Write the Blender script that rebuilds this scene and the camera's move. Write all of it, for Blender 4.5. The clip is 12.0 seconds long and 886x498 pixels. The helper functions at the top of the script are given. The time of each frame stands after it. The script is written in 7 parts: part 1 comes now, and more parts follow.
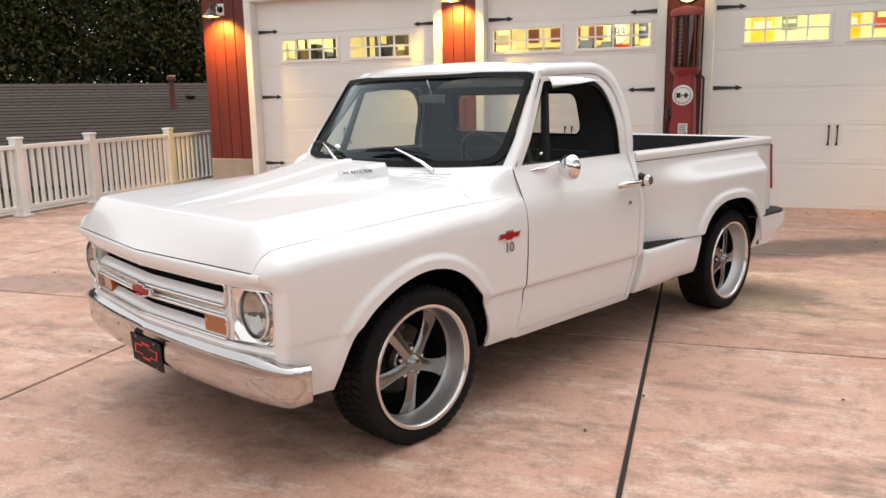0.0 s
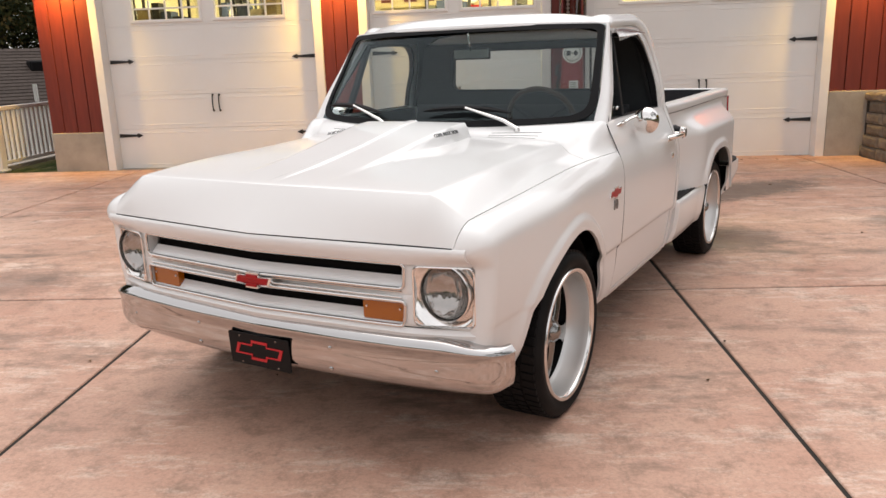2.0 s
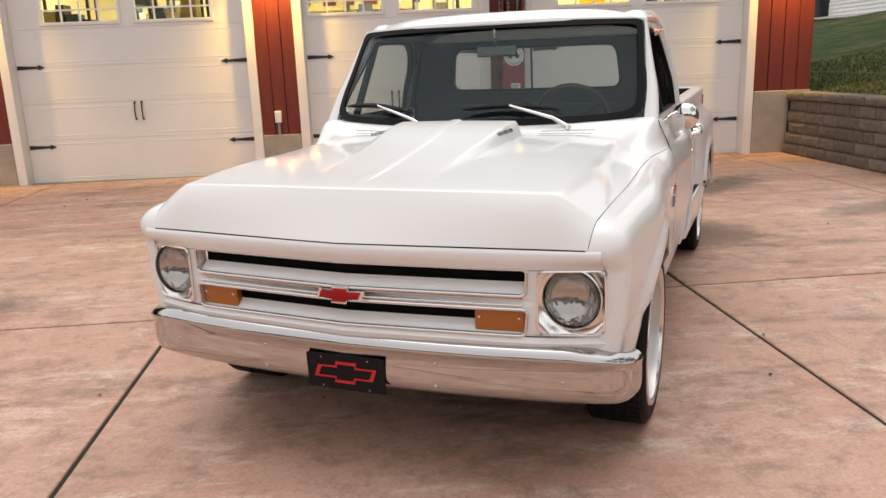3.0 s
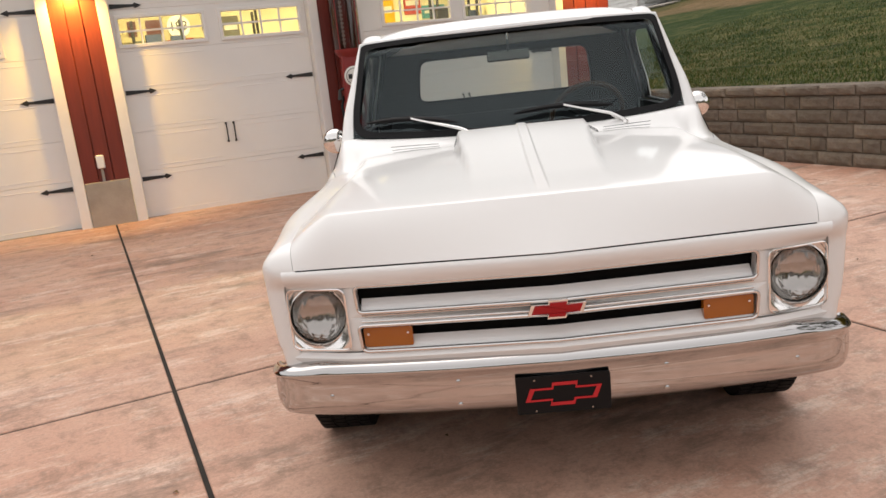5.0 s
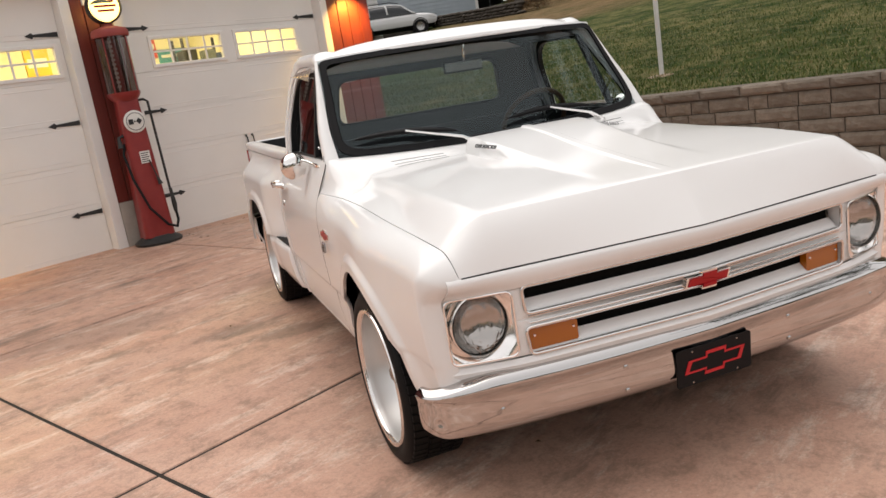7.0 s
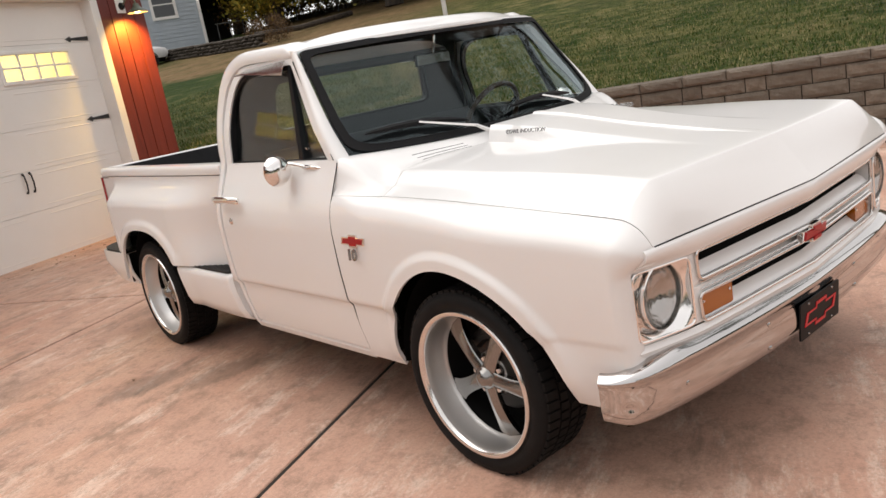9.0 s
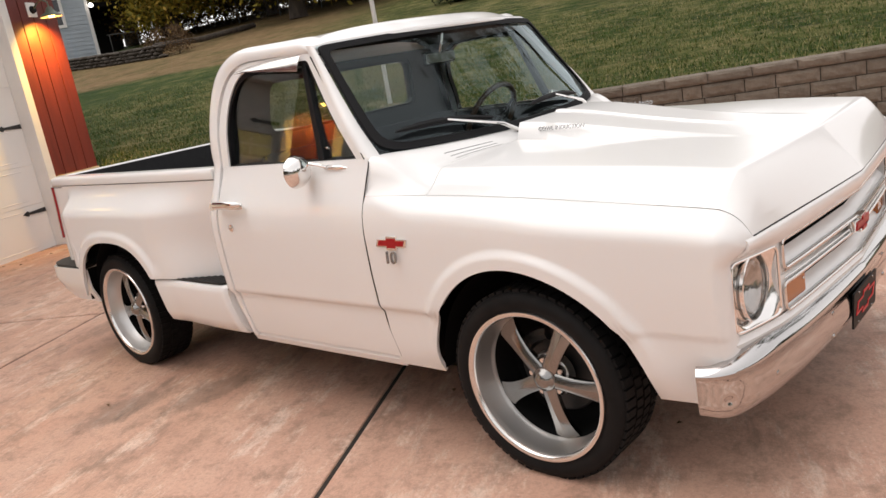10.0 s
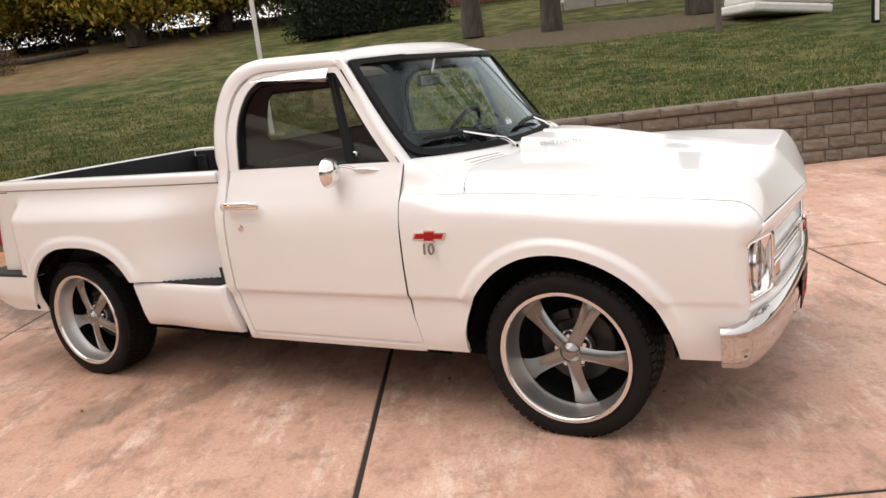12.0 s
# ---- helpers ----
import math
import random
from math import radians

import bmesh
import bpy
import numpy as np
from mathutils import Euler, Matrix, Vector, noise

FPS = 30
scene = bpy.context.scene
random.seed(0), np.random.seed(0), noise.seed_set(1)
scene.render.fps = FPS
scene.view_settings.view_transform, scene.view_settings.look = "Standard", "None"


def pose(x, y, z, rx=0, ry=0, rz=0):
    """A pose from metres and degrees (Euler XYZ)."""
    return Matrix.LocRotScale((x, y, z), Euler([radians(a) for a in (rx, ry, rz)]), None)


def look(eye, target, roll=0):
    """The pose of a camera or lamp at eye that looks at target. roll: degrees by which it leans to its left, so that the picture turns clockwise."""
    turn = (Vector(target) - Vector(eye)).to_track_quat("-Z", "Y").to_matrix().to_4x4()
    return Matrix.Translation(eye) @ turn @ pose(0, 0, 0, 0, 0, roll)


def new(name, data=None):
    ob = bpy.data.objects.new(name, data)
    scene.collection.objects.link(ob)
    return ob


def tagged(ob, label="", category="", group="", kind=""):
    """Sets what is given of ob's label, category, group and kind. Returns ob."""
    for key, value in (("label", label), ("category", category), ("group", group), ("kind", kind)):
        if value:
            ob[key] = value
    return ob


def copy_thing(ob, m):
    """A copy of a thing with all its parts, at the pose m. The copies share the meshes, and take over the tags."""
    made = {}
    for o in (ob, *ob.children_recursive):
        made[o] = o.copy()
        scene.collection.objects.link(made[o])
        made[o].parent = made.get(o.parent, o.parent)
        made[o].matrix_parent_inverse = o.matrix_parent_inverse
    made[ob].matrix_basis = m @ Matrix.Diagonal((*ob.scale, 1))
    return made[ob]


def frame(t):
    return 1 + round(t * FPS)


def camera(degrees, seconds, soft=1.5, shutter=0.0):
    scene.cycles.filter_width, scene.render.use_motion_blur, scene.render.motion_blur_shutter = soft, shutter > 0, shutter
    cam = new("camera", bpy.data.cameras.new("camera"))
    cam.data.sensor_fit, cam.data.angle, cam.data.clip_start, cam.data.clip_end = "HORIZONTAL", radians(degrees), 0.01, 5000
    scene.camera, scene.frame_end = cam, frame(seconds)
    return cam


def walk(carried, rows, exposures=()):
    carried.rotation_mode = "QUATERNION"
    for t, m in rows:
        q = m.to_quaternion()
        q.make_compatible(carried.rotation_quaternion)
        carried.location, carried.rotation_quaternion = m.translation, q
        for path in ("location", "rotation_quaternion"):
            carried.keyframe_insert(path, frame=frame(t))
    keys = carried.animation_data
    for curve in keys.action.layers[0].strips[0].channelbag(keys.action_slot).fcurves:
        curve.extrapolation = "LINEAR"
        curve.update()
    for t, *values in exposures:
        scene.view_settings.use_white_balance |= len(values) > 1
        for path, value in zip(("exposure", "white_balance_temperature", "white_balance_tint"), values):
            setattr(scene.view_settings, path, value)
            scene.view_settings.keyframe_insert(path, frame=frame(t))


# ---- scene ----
cam = camera(59.65, 12.0)
PATH = [
    (0, (3.251, -2.145, 1.456), (1.851, -0.769, 1.077), -1.0),
    (0.5, (2.957, -2.369, 1.450), (1.674, -0.900, 1.006), -0.4),
    (1, (2.660, -2.479, 1.431), (1.441, -0.966, 0.961), -0.7),
    (1.5, (2.353, -2.605, 1.446), (1.242, -1.010, 0.975), -1.8),
    (2, (2.008, -2.821, 1.444), (1.028, -1.145, 0.966), -1.9),
    (2.5, (1.623, -2.875, 1.423), (0.751, -1.140, 0.946), -2.3),
    (3, (1.268, -2.975, 1.418), (0.536, -1.175, 0.948), -2.2),
    (3.5, (0.892, -3.102, 1.436), (0.284, -1.255, 0.972), -2.8),
    (3.7, (0.721, -3.100, 1.425), (0.162, -1.236, 0.962), -3.7),
    (5.3, (-0.393, -3.089, 1.426), (-0.380, -1.140, 0.977), -6.0),
    (5.5, (-0.531, -3.059, 1.441), (-0.429, -1.111, 0.999), -5.9),
    (6, (-0.906, -3.034, 1.445), (-0.600, -1.103, 1.023), -6.9),
    (6.5, (-1.245, -2.917, 1.425), (-0.778, -1.017, 1.008), -7.6),
    (7, (-1.565, -2.782, 1.433), (-0.929, -0.937, 0.999), -9.0),
    (7.2, (-1.674, -2.753, 1.429), (-0.980, -0.930, 0.986), -9.6),
    (8.8, (-2.465, -2.033, 1.421), (-1.282, -0.486, 0.970), -10.3),
    (9, (-2.543, -1.944, 1.431), (-1.313, -0.435, 0.971), -10.4),
    (9.5, (-2.681, -1.666, 1.441), (-1.353, -0.244, 0.977), -10.7),
    (10, (-2.857, -1.492, 1.447), (-1.438, -0.163, 0.979), -10.0),
    (10.5, (-3.075, -1.339, 1.459), (-1.560, -0.117, 1.002), -9.1),
    (11, (-3.187, -1.151, 1.444), (-1.595, -0.020, 1.012), -9.4),
    (11.5, (-3.433, -1.109, 1.453), (-1.781, -0.066, 1.028), -8.2),
    (12, (-3.645, -1.052, 1.450), (-1.947, -0.083, 1.027), -6.6),
]
EXPOSURES = [(0, 0.27, 6550, 11), (1, 0.20, 6600, 11), (2, 0.09, 6650, 12), (3.5, 0.02, 6750, 12), (5.5, 0.03, 6800, 12), (7, 0.05, 6800, 12), (9, 0.13, 6800, 12), (10.5, 0.24, 6800, 13), (12, 0.33, 6850, 13)]
walk(cam, [(t, look(eye, target, roll)) for t, eye, target, roll in PATH], EXPOSURES)

GM = pose(0, 0, 0, 0, 0, 24.7)     # the garage, turned against the truck
SM = pose(0, 0, 0, 0, 0, 27.2)     # slabs, railing, retaining wall and lawn
FM = pose(0, 0, 0, 0, 0, 25.0)     # neighbours and trees up the bank
LM = pose(0, 0, 0, 0, 0, 27.3)     # the lower neighbour and the trees behind it


# ---- light ----
world = bpy.data.worlds.new("overcast_sky")
scene.world = world
world.use_nodes = True
wn = world.node_tree.nodes
sky = wn.new("ShaderNodeTexSky")
sky.sky_type = "NISHITA"
sky.sun_disc = False
sky.sun_elevation, sky.sun_rotation = radians(80), radians(0)
sky.air_density, sky.dust_density, sky.ozone_density = 1.0, 0.6, 1.0
hsv = wn.new("ShaderNodeHueSaturation")
hsv.inputs["Saturation"].default_value = 0.07
world.node_tree.links.new(sky.outputs[0], hsv.inputs["Color"])
# an overcast sky is about three times brighter overhead than at the horizon
wl = world.node_tree.links
dome, axes, lift, veil = wn.new("ShaderNodeTexCoord"), wn.new("ShaderNodeSeparateXYZ"), wn.new("ShaderNodeMath"), wn.new("ShaderNodeVectorMath")
wl.new(dome.outputs["Generated"], axes.inputs[0])
lift.operation, lift.use_clamp = "MULTIPLY_ADD", False
wl.new(axes.outputs["Z"], lift.inputs[0])
lift.inputs[1].default_value, lift.inputs[2].default_value = 0.64, 0.82
veil.operation = "SCALE"
wl.new(hsv.outputs[0], veil.inputs[0])
wl.new(lift.outputs[0], veil.inputs["Scale"])
wl.new(veil.outputs[0], wn["Background"].inputs["Color"])
wn["Background"].inputs["Strength"].default_value = 0.22
sun_data = bpy.data.lights.new("sun", "SUN")
sun_data.energy, sun_data.angle, sun_data.color = 1.15, radians(66), (1.0, 0.95, 0.9)
sun_ob = new("sun", sun_data)
sun_ob.matrix_world = look((-4, 6.5, 14), (0, 0, 0))


# ---- materials ----
def mat(name, color, rough=0.6, metal=0.0, coat=0.0, spec=0.5):
    m = bpy.data.materials.new(name)
    m.use_nodes = True
    b = m.node_tree.nodes["Principled BSDF"]
    b.inputs["Base Color"].default_value = (*color, 1)
    b.inputs["Roughness"].default_value = rough
    b.inputs["Metallic"].default_value = metal
    b.inputs["Coat Weight"].default_value = coat
    b.inputs["Coat Roughness"].default_value = 0.04
    b.inputs["Specular IOR Level"].default_value = spec
    return m


def nodes_of(m):
    return m.node_tree.nodes, m.node_tree.links, m.node_tree.nodes["Principled BSDF"]


def noise_tex(m, scale, detail=4, rough=0.55, stretch=(1, 1, 1), space="Object"):
    n, l, _ = nodes_of(m)
    co, mp, tx = n.new("ShaderNodeTexCoord"), n.new("ShaderNodeMapping"), n.new("ShaderNodeTexNoise")
    mp.inputs["Scale"].default_value = stretch
    tx.inputs["Scale"].default_value, tx.inputs["Detail"].default_value, tx.inputs["Roughness"].default_value = scale, detail, rough
    l.new(co.outputs[space], mp.inputs[0])
    l.new(mp.outputs[0], tx.inputs["Vector"])
    return tx.outputs["Fac"]


def ramp(m, fac, stops):
    n, l, _ = nodes_of(m)
    r = n.new("ShaderNodeValToRGB")
    while len(r.color_ramp.elements) < len(stops):
        r.color_ramp.elements.new(0.5)
    for e, (p, c) in zip(r.color_ramp.elements, stops):
        e.position, e.color = p, (*c, 1) if len(c) == 3 else c
    l.new(fac, r.inputs[0])
    return r.outputs[0]


def blend(m, a, b, fac, mode="MIX"):
    n, l, _ = nodes_of(m)
    x = n.new("ShaderNodeMix")
    x.data_type, x.blend_type = "RGBA", mode
    for sock, v in ((x.inputs[6], a), (x.inputs[7], b), (x.inputs[0], fac)):
        if isinstance(v, (int, float)):
            sock.default_value = v
        elif isinstance(v, tuple):
            sock.default_value = (*v, 1)
        else:
            l.new(v, sock)
    return x.outputs[2]


def base(m, out):
    nodes_of(m)[1].new(out, nodes_of(m)[2].inputs["Base Color"])


def rough_from(m, out):
    nodes_of(m)[1].new(out, nodes_of(m)[2].inputs["Roughness"])


def bump(m, fac, strength, dist=0.01):
    n, l, b = nodes_of(m)
    x = n.new("ShaderNodeBump")
    x.inputs["Strength"].default_value, x.inputs["Distance"].default_value = strength, dist
    if b.inputs["Normal"].is_linked:
        l.new(b.inputs["Normal"].links[0].from_socket, x.inputs["Normal"])
    l.new(fac, x.inputs["Height"])
    l.new(x.outputs[0], b.inputs["Normal"])


def random_of(m):
    return nodes_of(m)[0].new("ShaderNodeObjectInfo").outputs["Random"]


def mottled(name, c1, c2, scale, rough=0.7, grain=0.0, stretch=(1, 1, 1), **k):
    m = mat(name, c1, rough, **k)
    base(m, ramp(m, noise_tex(m, scale, 6, 0.6, stretch), [(0.3, c1), (0.7, c2)]))
    if grain:
        bump(m, noise_tex(m, scale * 14, 4, 0.6, stretch), grain)
    return m


def emissive(name, color, strength):
    m = mat(name, color, 0.5)
    b = nodes_of(m)[2]
    b.inputs["Emission Color"].default_value = (*color, 1)
    b.inputs["Emission Strength"].default_value = strength
    return m


def glass_mat(name, tint, ior=1.5, dim=(1, 1, 1)):
    m = bpy.data.materials.new(name)
    m.use_nodes = True
    n, l = m.node_tree.nodes, m.node_tree.links
    n.clear()
    out, mix = n.new("ShaderNodeOutputMaterial"), n.new("ShaderNodeMixShader")
    tr, gl, fr, pw, ad = n.new("ShaderNodeBsdfTransparent"), n.new("ShaderNodeBsdfGlossy"), n.new("ShaderNodeLayerWeight"), n.new("ShaderNodeMath"), n.new("ShaderNodeMath")
    tr.inputs[0].default_value = (*tint, 1)
    gl.inputs[0].default_value, gl.inputs["Roughness"].default_value = (*dim, 1), 0.0
    # Schlick's rule: the face-on gloss of the index, rising to a full mirror at a glancing angle
    f0 = ((ior - 1) / (ior + 1)) ** 2
    fr.inputs[0].default_value = 0.5
    pw.operation, ad.operation = "POWER", "MULTIPLY_ADD"
    l.new(fr.outputs["Facing"], pw.inputs[0])
    pw.inputs[1].default_value = 5.0
    l.new(pw.outputs[0], ad.inputs[0])
    ad.inputs[1].default_value, ad.inputs[2].default_value = 1 - f0, f0
    l.new(ad.outputs[0], mix.inputs[0])
    l.new(tr.outputs[0], mix.inputs[1])
    l.new(gl.outputs[0], mix.inputs[2])
    l.new(mix.outputs[0], out.inputs[0])
    return m


# concrete of the drive: salmon and tan, blotched, with dark weather stains, streaks, fine grit and specks
CONCRETE = mat("stained_concrete", (0.4, 0.28, 0.22), 0.62)
_c = ramp(CONCRETE, noise_tex(CONCRETE, 0.5, 8, 0.62), [(0.28, (0.44, 0.24, 0.172)), (0.5, (0.575, 0.352, 0.26)), (0.72, (0.67, 0.458, 0.352))])
_c = blend(CONCRETE, _c, (0.48, 0.225, 0.15), ramp(CONCRETE, noise_tex(CONCRETE, 0.42, 6, 0.65, (1, 1.3, 1)), [(0.46, (0, 0, 0)), (0.66, (0.6, 0.6, 0.6))]))
_c = blend(CONCRETE, _c, (0.74, 0.57, 0.47), ramp(CONCRETE, noise_tex(CONCRETE, 2.3, 10, 0.8, (0.6, 1.7, 1)), [(0.52, (0, 0, 0)), (0.62, (0.8, 0.8, 0.8))]))
_c = blend(CONCRETE, _c, (0.13, 0.095, 0.072), ramp(CONCRETE, noise_tex(CONCRETE, 0.7, 11, 0.78, (0.7, 2.1, 1)), [(0.535, (0, 0, 0)), (0.64, (0.8, 0.8, 0.8))]))
_c = blend(CONCRETE, _c, (0.24, 0.15, 0.105), ramp(CONCRETE, noise_tex(CONCRETE, 5.5, 10, 0.84), [(0.49, (0, 0, 0)), (0.63, (0.72, 0.72, 0.72))]))
_c = blend(CONCRETE, _c, (0.20, 0.13, 0.095), ramp(CONCRETE, noise_tex(CONCRETE, 55, 6, 0.8), [(0.46, (0, 0, 0)), (0.72, (0.5, 0.5, 0.5))]))
_c = blend(CONCRETE, _c, (0.74, 0.62, 0.54), ramp(CONCRETE, noise_tex(CONCRETE, 70, 3, 0.7), [(0.62, (0, 0, 0)), (0.74, (0.5, 0.5, 0.5))]))


def stain(u, v, ru, rv, turn, depth):
    """An oily stain with a ragged rim on the slabs: 0 outside, depth inside."""
    n, l, _ = nodes_of(CONCRETE)
    co, mp, ln, ad = n.new("ShaderNodeTexCoord"), n.new("ShaderNodeMapping"), n.new("ShaderNodeVectorMath"), n.new("ShaderNodeMath")
    mp.vector_type = "TEXTURE"
    mp.inputs["Location"].default_value, mp.inputs["Rotation"].default_value, mp.inputs["Scale"].default_value = (u, v, 0), (0, 0, radians(turn)), (ru, rv, 1)
    ln.operation, ad.operation = "LENGTH", "MULTIPLY_ADD"
    l.new(co.outputs["Object"], mp.inputs[0])
    l.new(mp.outputs[0], ln.inputs[0])
    l.new(noise_tex(CONCRETE, 9, 12, 0.9, (0.7, 1.5, 1)), ad.inputs[0])
    ad.inputs[1].default_value = -3.4
    l.new(ln.outputs["Value"], ad.inputs[2])
    lift_rim = n.new("ShaderNodeMath")
    l.new(ad.outputs[0], lift_rim.inputs[0])
    lift_rim.inputs[1].default_value = 0.9
    return ramp(CONCRETE, lift_rim.outputs[0], [(0.0, (depth,) * 3), (0.42, (0.0,) * 3)])


for spot in ((-0.10, 2.72, 0.12, 0.24, 62, 0.42), (0.06, 2.28, 0.13, 0.26, 62, 0.42), (3.0, 4.65, 1.3, 0.40, 28, 0.8), (2.4, 2.6, 0.45, 0.38, 30, 0.6), (-0.5, 3.9, 0.6, 0.35, -30, 0.28), (4.25, 3.2, 0.6, 0.22, 14, 0.5), (-3.2, 1.6, 0.8, 0.35, 10, 0.4)):
    _c = blend(CONCRETE, _c, (0.085, 0.066, 0.052), stain(*spot))
base(CONCRETE, _c)
rough_from(CONCRETE, ramp(CONCRETE, noise_tex(CONCRETE, 2.0, 6), [(0.3, (0.45, 0.45, 0.45)), (0.7, (0.7, 0.7, 0.7))]))
bump(CONCRETE, noise_tex(CONCRETE, 60, 6, 0.7), 0.25, 0.005)
bump(CONCRETE, noise_tex(CONCRETE, 5, 6, 0.6), 0.08, 0.01)

PAINT = mat("white_car_paint", (0.81, 0.805, 0.795), 0.45, coat=0.8)
PAINT.node_tree.nodes["Principled BSDF"].inputs["Coat Roughness"].default_value = 0.09
SATIN = mat("white_satin_paint", (0.80, 0.79, 0.78), 0.35, coat=0.4)
SEAL = mat("dull_rubber_seal", (0.012, 0.012, 0.013), 0.75, spec=0.15)
CHROME = mat("chrome", (0.82, 0.8, 0.78), 0.08, 1.0)
rough_from(CHROME, ramp(CHROME, noise_tex(CHROME, 9, 5), [(0.35, (0.05, 0.05, 0.05)), (0.75, (0.16, 0.16, 0.16))]))
BUMPERCHROME = mat("worn_chrome", (0.53, 0.515, 0.505), 0.1, 1.0)
rough_from(BUMPERCHROME, ramp(BUMPERCHROME, noise_tex(BUMPERCHROME, 6, 6), [(0.3, (0.05, 0.05, 0.05)), (0.75, (0.12, 0.12, 0.12))]))
BRUSHED = mat("polished_alloy", (0.72, 0.7, 0.68), 0.22, 1.0)
BEZEL = mat("bright_lamp_bezel", (0.88, 0.86, 0.84), 0.17, 1.0)
REFLECTOR = mat("silvered_reflector", (0.46, 0.44, 0.42), 0.12, 1.0)
bump(REFLECTOR, noise_tex(REFLECTOR, 38, 2, 0.5, (1, 1, 0.35)), 0.5, 0.012)
GUNMETAL = mat("gunmetal_alloy", (0.29, 0.285, 0.275), 0.22, 1.0)
LIP = mat("polished_lip", (0.74, 0.72, 0.7), 0.2, 1.0)
DISH = mat("brushed_dish", (0.68, 0.67, 0.655), 0.42, 1.0)
DARKSTEEL = mat("dark_steel", (0.06, 0.058, 0.056), 0.5, 0.8)
RUBBER = mottled("tyre_rubber", (0.008, 0.008, 0.008), (0.014, 0.013, 0.013), 9, 0.62, 0.1)
RUBBER.node_tree.nodes["Principled BSDF"].inputs["Specular IOR Level"].default_value = 0.12
BLACK = mat("black_plastic", (0.006, 0.006, 0.007), 0.5, spec=0.2)
# near-black, for underside parts and for shade put into hollows as colour
VOID = mat("dark_void", (0.006, 0.006, 0.006), 0.9, spec=0.1)
LINER = mottled("bed_liner", (0.006, 0.006, 0.008), (0.012, 0.012, 0.014), 30, 0.6, 0.3)
TREAD = mottled("step_pad_rubber", (0.010, 0.010, 0.010), (0.02, 0.019, 0.018), 30, 0.75, 0.2)
INTERIOR = mottled("charcoal_interior", (0.013, 0.014, 0.016), (0.022, 0.023, 0.025), 12, 0.6, 0.1)
SEATCLOTH = mottled("grey_seat_cloth", (0.014, 0.014, 0.016), (0.025, 0.025, 0.028), 40, 0.85, 0.2)
WOODRIM = mottled("brown_wheel_rim", (0.045, 0.022, 0.013), (0.07, 0.034, 0.018), 20, 0.4)
AMBER = mat("amber_lens", (0.37, 0.10, 0.003), 0.14, coat=0.6)
REDLENS = mat("red_lens", (0.35, 0.012, 0.015), 0.15, coat=0.6)
REDENAMEL = mat("red_enamel", (0.36, 0.006, 0.010), 0.35, coat=0.15, spec=0.3)
REDGLOW = mat("bright_red_paint", (0.55, 0.014, 0.022), 0.4)
LAMPGLASS = glass_mat("lamp_glass", (0.95, 0.95, 0.95), 1.45)
WINDSHIELD = glass_mat("tinted_windscreen", (0.76, 0.84, 0.84), 1.52, (0.70, 0.82, 0.86))
SIDEGLASS = glass_mat("tinted_side_glass", (0.86, 0.88, 0.87), 1.5)
HOUSEGLASS = glass_mat("window_glass", (0.9, 0.92, 0.9), 1.35)
MIRROR = mat("mirror_glass", (0.85, 0.86, 0.87), 0.02, 1.0)
DARKCHROME = mat("dark_metal_number", (0.34, 0.34, 0.34), 0.25, 1.0)
WHITELETTER = mat("pale_lettering", (0.75, 0.74, 0.7), 0.5)
DARKLETTER = mat("dark_lettering", (0.02, 0.02, 0.022), 0.5)


# ---- mesh helpers ----
def link_mesh(name, bm, material, smooth=True):
    me = bpy.data.meshes.new(name)
    bm.to_mesh(me)
    bm.free()
    me.materials.append(material)
    if smooth:
        for p in me.polygons:
            p.use_smooth = True
    return me


def thicken(bm, d):
    """Gives an open surface a thickness behind its face."""
    bm.normal_update()
    verts, faces = list(bm.verts), list(bm.faces)
    rim = [(l.vert, l.link_loop_next.vert) for f in faces for l in f.loops if len(l.edge.link_faces) == 1]
    twin = {v: bm.verts.new(v.co - v.normal * d) for v in verts}
    for f in faces:
        bm.faces.new([twin[v] for v in reversed(f.verts)])
    for a, b in rim:
        bm.faces.new((b, a, twin[a], twin[b]))
    return bm


def part(name, bm, material, parent=None, label="", smooth=True, solid=0.0, bevel=0.0, sharp=40):
    if solid:
        thicken(bm, solid)
    ob = new(name, link_mesh(name, bm, material, smooth))
    ob.parent = parent
    if label:
        ob["label"] = label
    if bevel:
        md = ob.modifiers.new("edges", "BEVEL")
        md.width, md.segments, md.limit_method, md.angle_limit = bevel, 2, "ANGLE", radians(35)
    if smooth and sharp:
        ob.data.set_sharp_from_angle(angle=radians(sharp))
    return ob


def thing(name, label, category, matrix=None, group="", kind=""):
    ob = new(name)
    ob.empty_display_size = 0.2
    if matrix is not None:
        ob.matrix_world = matrix
    return tagged(ob, label, category, group, kind)


def curve(xs, ys):
    """A smooth function through points (cubic, with limited slopes)."""
    xs, ys = np.array(xs, float), np.array(ys, float)
    d = np.diff(ys) / np.diff(xs)
    m = np.concatenate([[d[0]], np.where(d[:-1] * d[1:] > 0, 2 * d[:-1] * d[1:] / (d[:-1] + d[1:] + 1e-12), 0), [d[-1]]])

    def f(x):
        x = min(max(x, xs[0]), xs[-1])
        i = min(int(np.searchsorted(xs, x, "right")) - 1, len(xs) - 2)
        h = xs[i + 1] - xs[i]
        t = (x - xs[i]) / h
        return float((2 * t**3 - 3 * t**2 + 1) * ys[i] + (t**3 - 2 * t**2 + t) * h * m[i] + (3 * t**2 - 2 * t**3) * ys[i + 1] + (t**3 - t**2) * h * m[i + 1])
    return f


def smooth(a, b, x):
    t = min(max((x - a) / (b - a), 0), 1)
    return t * t * (3 - 2 * t)


